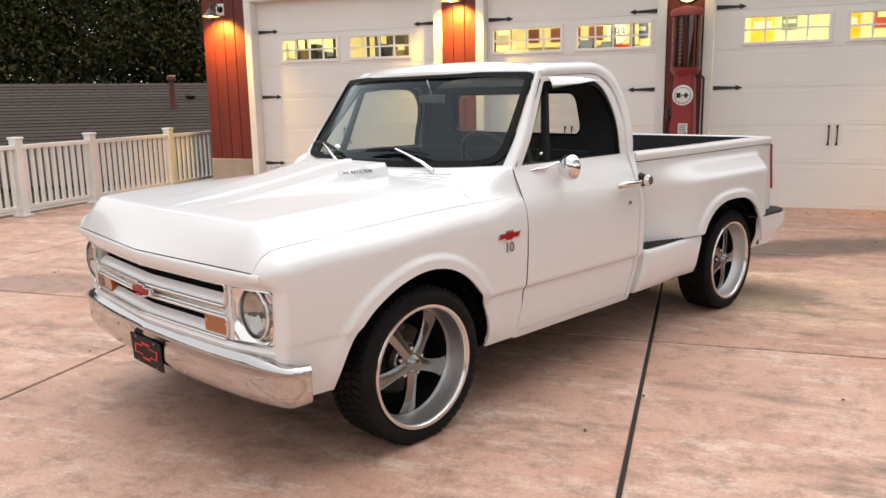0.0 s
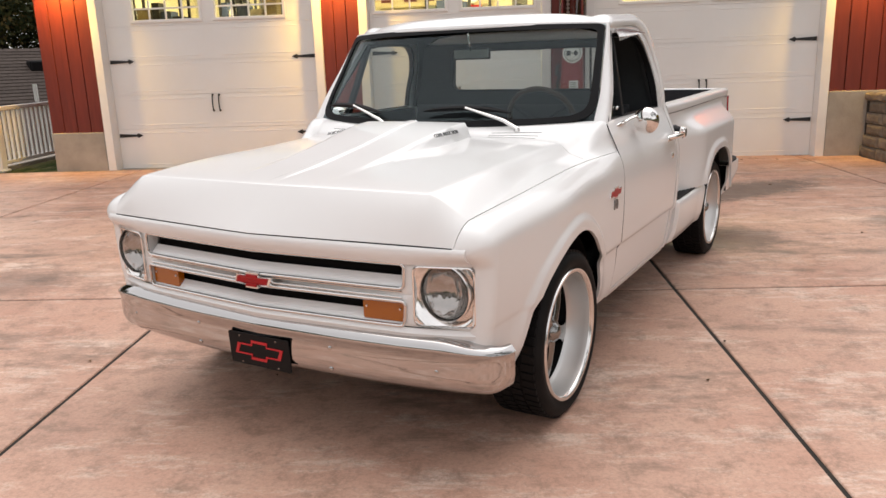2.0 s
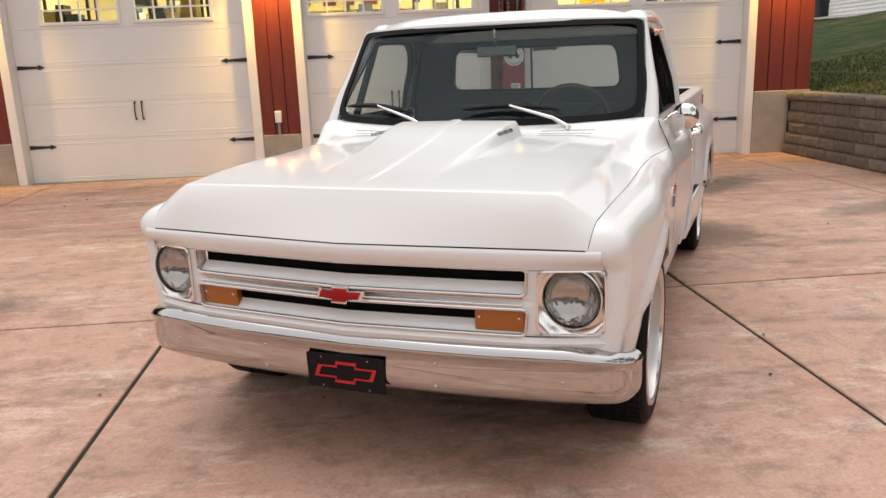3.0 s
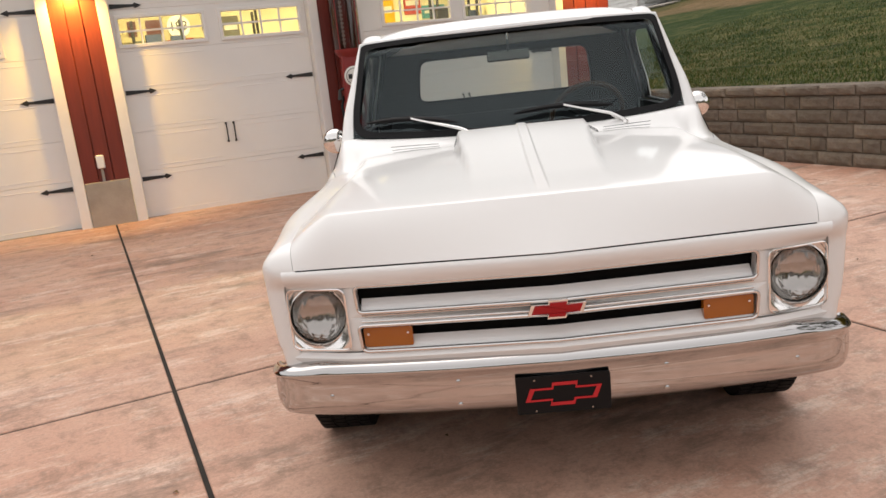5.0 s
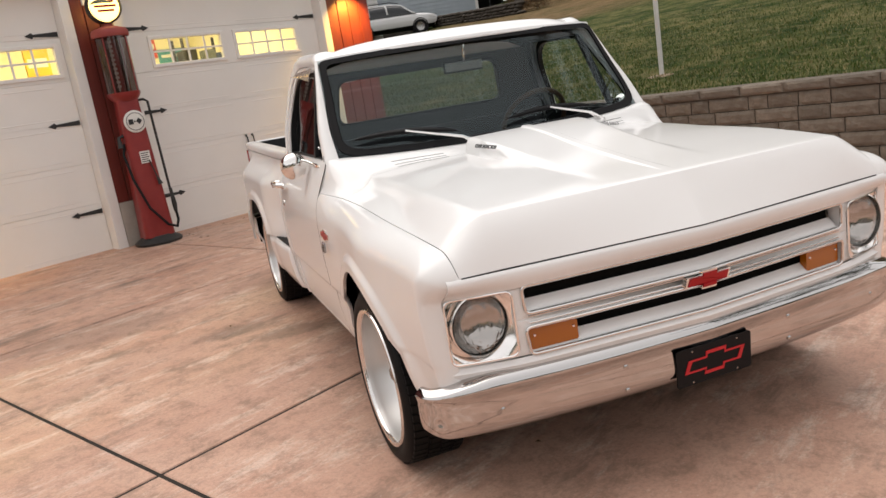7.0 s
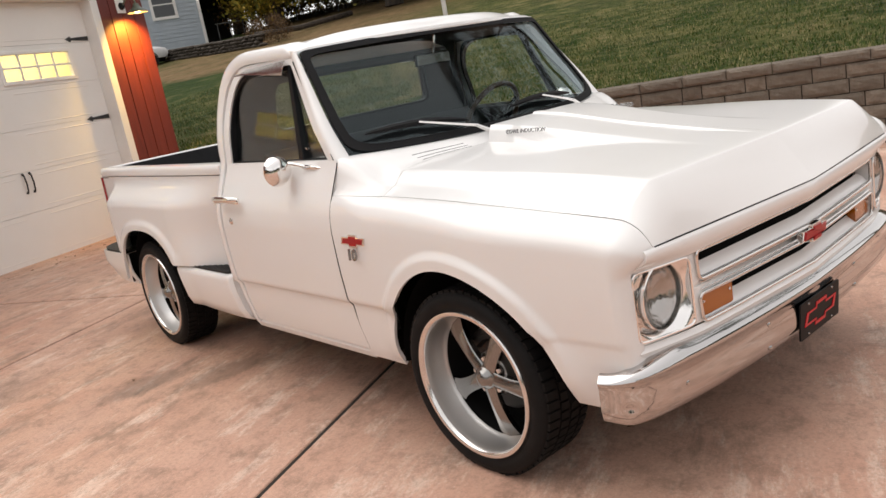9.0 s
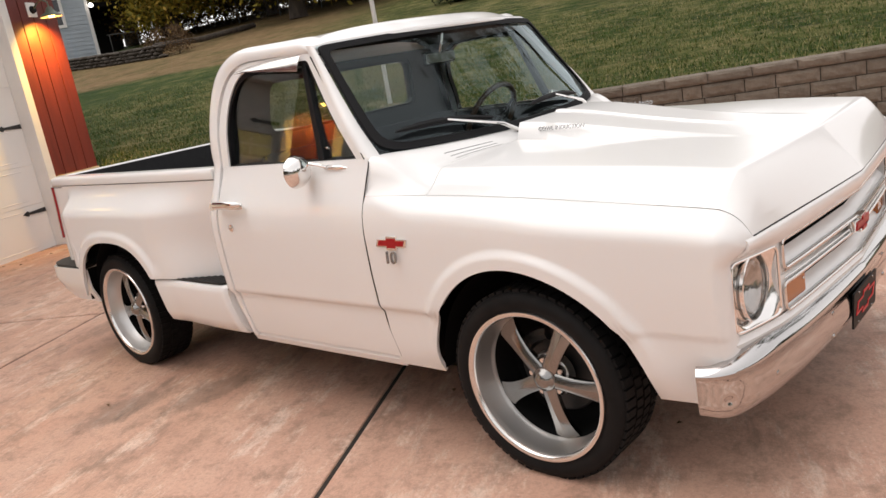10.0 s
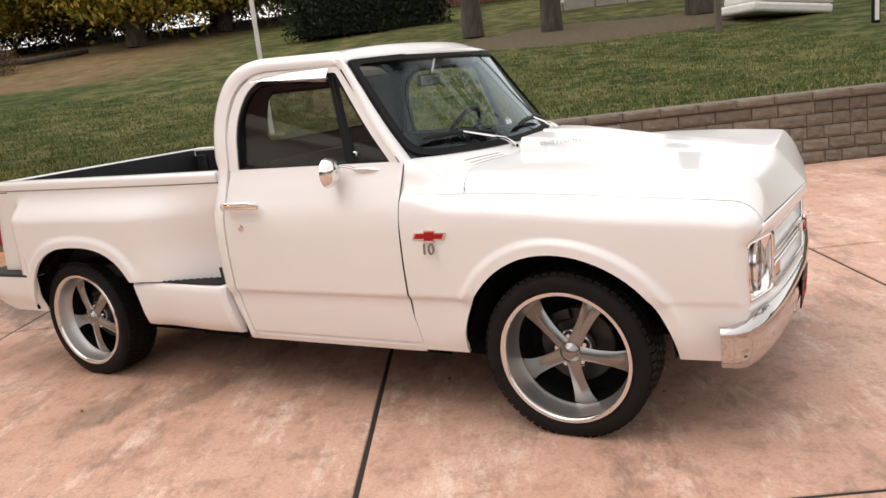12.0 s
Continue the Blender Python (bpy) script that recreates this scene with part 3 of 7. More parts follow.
    def corner_at(u, c, sx=sx):
        y, z, ny, nz = sweep(u)
        x = side_w(z) if z < 1.137 else glass_x(z)
        off = c[0] * (1 - 0.30 * max(nz, 0.0) + (0.16 + 0.34 * smooth(1.12, 1.2, z)) * max(ny, 0.0)) * (0.12 + 0.88 * smooth(0, 0.06, u))
        low = 0.6 + 0.4 * smooth(0.4, 0.62, z)
        return (sx * (x - c[1] * (1 - 0.25 * max(nz, 0.0))), y + off * ny * low - 0.035 * smooth(0.0, 0.13, c[1]) * (1 - smooth(0, 0.12, u)), z + off * nz)

    part("cab_corner", sheet(corner_at, [0, 0.012, 0.025, 0.04, 0.055] + steps(0.07, 0.3, 7)[:-1] + steps(0.3, 0.6, 18)[:-1] + steps(0.6, 1, 44), ROLL, flip=lr), PAINT, truck, "rounded white cab corner and roof edge", solid=0.008, sharp=60)
    part("pillar_gap", tube([(sx * 0.772, 1.006, 1.538), (sx * (0.886 + 0.003), 0.702, 1.135)], 0.0035, 6), BLACK, truck, smooth=False)

    # windscreen pillar
    def pillar_at(k, h, sx=sx):
        w = Vector((0.826, 0.672, 1.128)).lerp(Vector((0.757, 0.985, 1.567)), k)
        d = Vector((0.893, 0.70, 1.128)).lerp(Vector((0.757, 1.04, 1.572)), k)
        p = w.lerp(d, h)
        p.x += 0.018 * math.sin(h * math.pi) * (1 - 0.4 * k)
        p.y -= 0.012 * math.sin(h * math.pi)
        return (sx * p.x, p.y, p.z)
    part("windscreen_pillar", sheet(pillar_at, steps(0, 1.03, 16), steps(0, 1, 6), flip=lr), PAINT, truck, solid=0.02)

# windscreen
def screen_at(s, t):
    xb, xt = 0.822, 0.753
    x = s * (xb + (xt - xb) * t)
    a = abs(s)
    foot = 1.114 + 0.026 * a * a
    y0 = 0.475 + 0.205 * a ** 2.2
    y1 = 0.862 + 0.125 * a ** 2.2
    return Vector((x, y0 + (y1 - y0) * t, foot + (1.574 - foot) * t + 0.012 * (1 - a * a) * t))


glass_parent = part("windscreen", sheet(lambda t, s: screen_at(s, t), steps(0, 1, 12), steps(-1, 1, 40)), WINDSHIELD, truck, "curved tinted windscreen")
ring_o = densify(rounded([(-0.995, 0.005), (0.995, 0.005), (0.995, 0.995), (-0.995, 0.995)], [0.13, 0.13, 0.05, 0.05], 8), 0.05)
ring_i = densify(rounded([(-0.955, 0.062), (0.955, 0.062), (0.96, 0.94), (-0.96, 0.94)], [0.13, 0.13, 0.06, 0.06], 8), 0.05)
part("windscreen_seal", ring(ring_o, ring_i, lambda a, b, d: screen_at(a, b) + Vector((0, -0.012 + d, 0.004)), 0.016), SEAL, glass_parent, "black rubber windscreen seal", smooth=False)

# cowl between hood and windscreen
def cowl_at(s, k):
    a = abs(s)
    x0, y0, z0 = hood_at(s, 1.0)
    z0 = 1.088 + (0.992 - 1.088) * (0.26 * a ** 1.8 + 0.40 * smooth(0.815, 0.895, a) + 0.34 * a ** 5)
    yb = 0.475 + 0.205 * min(a / 0.86, 1) ** 2.2 - 0.004
    y1 = yb if a < 0.86 else 0.671 + 0.015 * smooth(0.86, 0.97, a)
    z1 = 1.118 + 0.022 * min(a / 0.86, 1) ** 2
    z1 -= 0.137 * smooth(0.93, 1.0, a) ** 0.8 if a > 0.93 else 0
    x = s * (0.899 + 0.048 * smooth(0, 1, k))
    return (x, (y0 + 0.0035) + (y1 - y0 - 0.0035) * k, z0 + (z1 - z0) * smooth(0, 1, k) - 0.008 * math.sin(k * math.pi) * (a < 0.85))


cowl = part("cowl", sheet(lambda k, s: cowl_at(s, k), steps(0, 1, 12), [-1 + 2 * i / 96 for i in range(97)]), PAINT, truck, "white cowl panel with vent slots", solid=0.012, sharp=60)
for sx in (1, -1):
    for i in range(3):
        x0 = sx * 0.40
        slot = [(cowl_at((x0 + sx * 0.24 * q) / 0.95, 0.22 + 0.16 * i)) for q in steps(0, 1, 8)]
        part("vent_slot", tube([(p[0], p[1], p[2] - 0.0008) for p in slot], 0.0018, 6), BLACK, cowl, "dark cowl vent slot")

# roof
def roof_at(s, t):
    a = abs(s)
    x = s * (0.752 + 0.006 * (1 - t))
    yf = 0.858 + 0.165 * a ** 2.2
    y = yf + (1.722 - yf) * t
    rise = smooth(-0.02, 0.16, t) ** 0.8
    z = 1.574 + 0.014 * (1 - a * a) + 0.058 * rise * (1 - a ** 6)
    z -= 0.15 * smooth(0.86, 1.0, t) ** 1.6
    z -= 0.012 * smooth(0.9, 1.0, a)
    return (x, y, z)


roof_t = steps(0, 0.2, 10)[:-1] + steps(0.2, 0.86, 10)[:-1] + steps(0.86, 1.0, 10)
part("roof", sheet(lambda t, s: roof_at(s, t), roof_t, [-1 + 2 * i / 64 for i in range(65)]), PAINT, truck, "white cab roof", solid=0.022, sharp=70)
part("roof_lip", tube([(roof_at(s, 0)[0], roof_at(s, 0)[1] - 0.004 - 0.012 * abs(s) ** 8, roof_at(s, 0)[2] - 0.008 + 0.012 * abs(s) ** 10) for s in steps(-1, 1, 48)], 0.018, 8), PAINT, truck, "rounded lip above the windscreen")

# cab back with its window
back_o = densify(rounded([(-0.86, 0.60), (0.86, 0.60), (0.86, 1.15), (0.70, 1.55), (-0.70, 1.55), (-0.86, 1.15)], 0.02), 0.1)
back_i = densify(rounded([(-0.545, 1.228), (0.545, 1.228), (0.515, 1.488), (-0.515, 1.488)], 0.06), 0.1)
back = part("cab_back", ring(back_o, back_i, lambda a, b, d: (a, 1.735 - 0.05 * smooth(1.2, 1.6, b) - d, b), 0.035), PAINT, truck, "white cab back wall", smooth=False)
seal_i = densify(rounded([(-0.53, 1.243), (0.53, 1.243), (0.502, 1.473), (-0.502, 1.473)], 0.055), 0.1)
part("rear_window_seal", ring(back_i, seal_i, lambda a, b, d: (a, 1.738 - 0.05 * smooth(1.2, 1.6, b) - d, b), 0.045), BLACK, back, smooth=False)
part("rear_window", plate(back_i, [], lambda a, b, d: (a, 1.715 - 0.05 * smooth(1.2, 1.6, b) - d, b), 0.004), SIDEGLASS, back, "tinted rear window", smooth=False)

# front face: header, grille, lamps
face_plan = curve([0, 0.30, 0.635, 0.77, 0.90], [-0.735, -0.714, -0.685, -0.654, -0.612])


def face_y(x):
    return face_plan(abs(x))


def nose_y(x):
    """Front edge of the hood."""
    return -0.754 + 0.073 * (abs(x) / 0.821) ** 1.12


header_o = densify(rounded([(-0.872, 0.548), (0.872, 0.548), (0.872, 0.80), (-0.872, 0.80)], 0.012), 0.05)
upper_o = densify(rounded([(-0.63, 0.698), (0.63, 0.698), (0.635, 0.783), (-0.635, 0.783)], 0.02), 0.05)
lower_o = densify(rounded([(-0.628, 0.572), (0.628, 0.572), (0.636, 0.655), (-0.636, 0.655)], 0.02), 0.05)


def lamp_hole(c):
    return densify(rounded([(c - 0.10, 0.58), (c + 0.102, 0.58), (c + 0.10, 0.778), (c - 0.10, 0.778)], 0.025), 0.05)


def face(a, b, d):
    return (a, face_y(a) + d, b)


grille = part("front_panel", plate(header_o, [upper_o, lower_o, lamp_hole(0.768), lamp_hole(-0.768)], face, 0.05), PAINT, truck, "white front panel round grille and lamps", smooth=False, bevel=0.005)
HEAD = [(0.786, 1.0, -0.001), (0.794, 0.93, -0.004), (0.803, 0.7, -0.006), (0.813, 0.35, -0.005), (0.823, 0.08, -0.003), (0.833, 0.0, -0.001), (0.840, 0.0, 0.002), (0.8435, 0.0, 0.008), (0.8445, 0.0, 0.03)]
part("header_panel", sheet(lambda x, p: (x, nose_y(x) + (face_y(x) - nose_y(x)) * p[1] + p[2], p[0]), steps(-0.862, 0.862, 60), HEAD), PAINT, grille, "rounded white strip above the grille", solid=0.008)
for zt, zb, hole in ((0.783, 0.698, upper_o), (0.655, 0.572, lower_o)):
    trim = [Vector(face(a, b, -0.006)) for a, b in hole]
    part("grille_trim", tube(trim, 0.0055, 8, closed=True), BRUSHED, grille, "thin chrome grille trim")
    part("grille_fin", sheet(lambda x, h, zt=zt, zb=zb: (x, face_y(x) + 0.006 + 0.034 * h, zb + 0.004 + 0.030 * h ** 0.7), steps(-0.62, 0.62, 40), steps(0, 1, 6)), SATIN, grille, "white grille fin", solid=-0.006)
    part("grille_recess", sheet(lambda x, h, zt=zt, zb=zb: (x, face_y(x) + 0.055 + 0.005 * h, zb + 0.002 + (zt - zb - 0.004) * h), steps(-0.63, 0.63, 24), [0, 1]), VOID, grille, "black grille recess")
part("hood_seal", tube([(x, nose_y(x) - 0.0005, 0.8486) for x in steps(-0.815, 0.815, 60)], 0.0022, 6), BLACK, grille, "dark gap under the hood edge", smooth=False)
part("lower_valance", sheet(lambda x, p: (x, face_y(x) + p[0], p[1]), steps(-0.87, 0.87, 50), [(-0.001, 0.568), (-0.004, 0.562), (-0.012, 0.552), (-0.008, 0.54), (0.02, 0.50), (0.06, 0.43)]), PAINT, grille, "white strip under the grille", solid=0.004)
for dz in (0.688, 0.667):
    part("grille_groove", tube([(x, face_y(x) - 0.001, dz) for x in steps(-0.62, 0.62, 30)], 0.003, 6), BRUSHED, grille, "thin chrome bead on the centre bar")
for i in range(3):
    part("radiator_tube", tube([(-0.5, -0.60, 0.735 + 0.011 * i), (0.5, -0.60, 0.735 + 0.011 * i)], 0.003, 6), GUNMETAL, grille)


def bowtie(w, h, put, depth):
    """The cross-shaped emblem outline, as a plate."""
    k = w / 2
    pts = [(-k, -h * 0.28), (-k * 0.32, -h * 0.28), (-k * 0.36, -h / 2), (k * 0.28, -h / 2), (k * 0.32, -h * 0.28), (k * 0.86, -h * 0.28), (k, h * 0.28), (k * 0.36, h * 0.28), (k * 0.38, h / 2), (-k * 0.28, h / 2), (-k * 0.3, h * 0.28), (-k * 0.86, h * 0.28)]
    return plate(pts, [], put, depth)


emb = part("grille_emblem", bowtie(0.186, 0.058, lambda a, b, d: (a, face_y(0) - 0.024 + 0.10 * abs(a) + d, 0.674 + b), 0.024), CHROME, truck, "chrome-edged red cross-shaped emblem", smooth=False, bevel=0.002)
part("emblem_enamel", bowtie(0.160, 0.044, lambda a, b, d: (a, face_y(0) - 0.0275 + 0.10 * abs(a) + d, 0.674 + b), 0.01), REDENAMEL, emb, "red enamel", smooth=False)

for sx in (1, -1):
    c = sx * 0.768
    yb = face_y(0.768)
    # bezel: a pressed bright square with a round opening
    hole_c = [(c + 0.0945 * math.cos(a), 0.690 + 0.0945 * math.sin(a)) for a in steps(0, 2 * math.pi, 40)[:-1]]
    bezel = part("headlight_bezel", ring(lamp_hole(c), hole_c, lambda a, b, d, c=c: (a, face_y(a) - 0.008 + 0.024 * (1 - smooth(0.090, 0.128, math.hypot(a - c, b - 0.69))) + d, b), 0.015, 72, 6), BEZEL, truck, "polished headlight bezel", bevel=0.002)
    part("bezel_trim", tube([(a, face_y(a) - 0.009, b) for a, b in lamp_hole(c)], 0.004, 8, closed=True), BEZEL, bezel)
    lamp = part("headlight", lathe([(0.095, 0.012), (0.096, 0.0), (0.0945, -0.010), (0.091, -0.012), (0.089, 0.0), (0.089, 0.012)], 48, "y", at=(c, yb + 0.010, 0.690)), GUNMETAL, truck, "round sealed-beam headlight in a dull metal ring")
    part("retaining_ring", lathe([(0.0955, 0.03), (0.0955, -0.012), (0.0925, -0.014), (0.0915, -0.006)], 48, "y", at=(c, yb + 0.010, 0.690)), BEZEL, lamp, "bright retaining ring")
    part("reflector", lathe([(0.088, 0.0), (0.078, 0.016), (0.06, 0.032), (0.035, 0.045), (0.0, 0.05)], 48, "y", at=(c, yb + 0.010, 0.690)), REFLECTOR, lamp, "silvered reflector")
    part("lens", lathe([(0.0, -0.030), (0.03, -0.028), (0.06, -0.019), (0.08, -0.008), (0.089, 0.0)], 48, "y", at=(c, yb + 0.010, 0.690)), LAMPGLASS, lamp, "clear domed lens")
    # turn signal
    a0, a1 = sorted((sx * 0.462, sx * 0.622))
    sig = part("turn_signal", plate(rounded([(a0, 0.582), (a1, 0.582), (a1, 0.645), (a0, 0.645)], 0.008), [], lambda a, b, d: (a, face_y(a) + 0.006 + d, b), 0.03), AMBER, truck, "amber rectangular turn signal lens", smooth=False, bevel=0.004)
    for q in (a0 + 0.015, a1 - 0.015):
        part("screw", lathe([(0, -0.004), (0.004, -0.003), (0.005, 0.0)], 10, "y", at=(q, face_y(q) + 0.005, 0.625)), CHROME, sig)
    # side emblem and number
    se = part("side_emblem", bowtie(0.165, 0.052, lambda a, b, d, sx=sx: (sx * (0.984 + 0.008 - d), 0.545 + a * sx, 0.833 + b), 0.008), CHROME, truck, "chrome-edged red cross emblem with the number 10", smooth=False, bevel=0.0015)
    part("emblem_enamel", bowtie(0.142, 0.036, lambda a, b, d, sx=sx: (sx * (0.984 + 0.0095 - d), 0.545 + a * sx, 0.833 + b), 0.004), REDENAMEL, se, "red enamel", smooth=False)
    text_part("emblem_number", "10", 0.066, DARKCHROME, se, pose(sx * 0.987, 0.55, 0.778, 90, 0, 90 * sx), 0.004, "chrome number")

# front bumper
BUMP_PLAN = [(0.0, -0.756), (0.3, -0.746), (0.55, -0.730), (0.74, -0.708), (0.83, -0.690), (0.89, -0.668), (0.937, -0.636), (0.966, -0.596), (0.979, -0.556), (0.985, -0.515)]
_run = [0.0]
for p, q in zip(BUMP_PLAN, BUMP_PLAN[1:]):
    _run.append(_run[-1] + math.dist(p, q))
raw_x, raw_y = curve(_run, [p[0] for p in BUMP_PLAN]), curve(_run, [p[1] for p in BUMP_PLAN])
_run.pop()


def rounded_off(f, l):
    """The plan with its corners eased over a few centimetres, but not at the middle."""
    h = min(0.04, l)
    return sum(f(l + h * k / 4) for k in range(-4, 5)) / 9


plan_x, plan_y = (lambda l: rounded_off(raw_x, l)), (lambda l: rounded_off(raw_y, l))
front_y = curve([p[0] for p in BUMP_PLAN], [p[1] for p in BUMP_PLAN])
BUMP = [(0.541, 0.085), (0.546, 0.06), (0.542, 0.036), (0.530, 0.014), (0.517, 0.001), (0.507, -0.003), (0.500, -0.001), (0.496, 0.003), (0.478, 0.006), (0.472, 0.009), (0.468, 0.010), (0.45, 0.009), (0.436, 0.0085), (0.43, 0.0085), (0.424, 0.0085), (0.418, 0.0085), (0.412, 0.0085), (0.406, 0.009), (0.400, 0.0095), (0.394, 0.010), (0.372, 0.018), (0.358, 0.030), (0.351, 0.048)]


def bumper_at(l, p):
    z, off = p
    sx, l = (1 if l >= 0 else -1), abs(l)
    x, y = plan_x(l), plan_y(l)
    dx, dy = plan_x(min(l + 0.004, _run[-1])) - plan_x(max(l - 0.004, 0)), plan_y(min(l + 0.004, _run[-1])) - plan_y(max(l - 0.004, 0))
    d = math.hypot(dx, dy)
    nx, ny = -dy / d, dx / d
    off *= 1 - 0.55 * smooth(0.80, _run[-1], l)
    rise = 0.014 * smooth(_run[-1] - 0.10, _run[-1], l) * smooth(0.44, 0.36, z) + 0.004 * smooth(0.2, 0.9, l) - 0.036 * smooth(0.47, 0.545, z) * smooth(0.74, _run[-1], l)
    if sx < 0:
        off += 0.007 * math.exp(-((l - _run[-1] + 0.085) / 0.014) ** 2 - ((z - 0.412) / 0.011) ** 2)
    return (sx * (x + nx * off), y + ny * off, z + rise)


half_l = steps(0, _run[-1] - 0.3, 30) + steps(_run[-1] - 0.3, _run[-1], 46)[1:]
bumper_l = [-l for l in half_l[:0:-1]] + half_l
bumper = part("front_bumper", sheet(bumper_at, bumper_l, BUMP), BUMPERCHROME, truck, "polished chrome front bumper with bolt heads", solid=0.008, sharp=50)
for x, z in ((0.75, 0.434), (-0.75, 0.434), (0.33, 0.464), (-0.33, 0.464), (0.33, 0.387), (-0.33, 0.387)):
    part("bumper_bolt", lathe([(0, -0.002), (0.005, -0.0015), (0.008, 0.0005), (0.0085, 0.005)], 14, "y", at=(x, front_y(x if x > 0 else -x) + 0.008, z)), BUMPERCHROME, bumper)
number = part("front_plate", plate(rounded([(-0.15, 0.340), (0.15, 0.340), (0.15, 0.466), (-0.15, 0.466)], 0.008), [], lambda a, b, d: (a, -0.7535 + d + 0.06 * (0.466 - b), b), 0.006), BLACK, truck, "black front plate with a red outlined emblem", smooth=False)
part("plate_bracket", boxed(-0.10, 0.10, -0.745, -0.70, 0.40, 0.44), BLACK, number, smooth=False)
tie_o = lambda w, h: [(-w, -h * 0.28), (-w * 0.32, -h * 0.28), (-w * 0.36, -h / 2), (w * 0.28, -h / 2), (w * 0.32, -h * 0.28), (w * 0.86, -h * 0.28), (w, h * 0.28), (w * 0.36, h * 0.28), (w * 0.38, h / 2), (-w * 0.28, h / 2), (-w * 0.3, h * 0.28), (-w * 0.86, h * 0.28)]
loop = [(a, b + 0.404) for a, b in tie_o(0.122, 0.078)]
hole = [(a * 0.87, (b - 0.404) * 0.73 + 0.404) for a, b in loop]
part("plate_emblem", plate(loop, [hole], lambda a, b, d: (a, -0.756 + d + 0.06 * (0.466 - b), b), 0.003), REDGLOW, number, "red cross-shaped outline", smooth=False)
for x in (-0.09, 0.09):
    for z in (0.455, 0.350):
        part("plate_screw", lathe([(0, -0.003), (0.0035, -0.002), (0.0045, 0.001)], 10, "y", at=(x, -0.7545 + 0.06 * (0.466 - z), z)), GUNMETAL, number)

# engine cradle and gearbox under the cab
part("crossmember", boxed(-0.55, 0.55, -0.10, 0.40, 0.20, 0.40), VOID, truck, smooth=False, bevel=0.04)
part("gearbox", boxed(-0.20, 0.20, 0.40, 1.5, 0.19, 0.40), VOID, truck, smooth=False, bevel=0.05)

# bed
def bed_x(y, z):
    out = smooth(1.78, 2.38, y) * (1 - smooth(3.33, 3.43, y)) * (1 - smooth(0.92, 1.075, z))
    low = 0.018 * smooth(0.80, 0.62, z) * (1 - smooth(2.1, 2.4, y))
    low -= 0.062 * (1 - smooth(1.80, 2.30, y)) * smooth(1.0, 0.64, z)
    return 0.888 + 0.108 * out + low + flare(y, z, ARCH_R, 0.018) * (1 if y > 2.1 else 0)


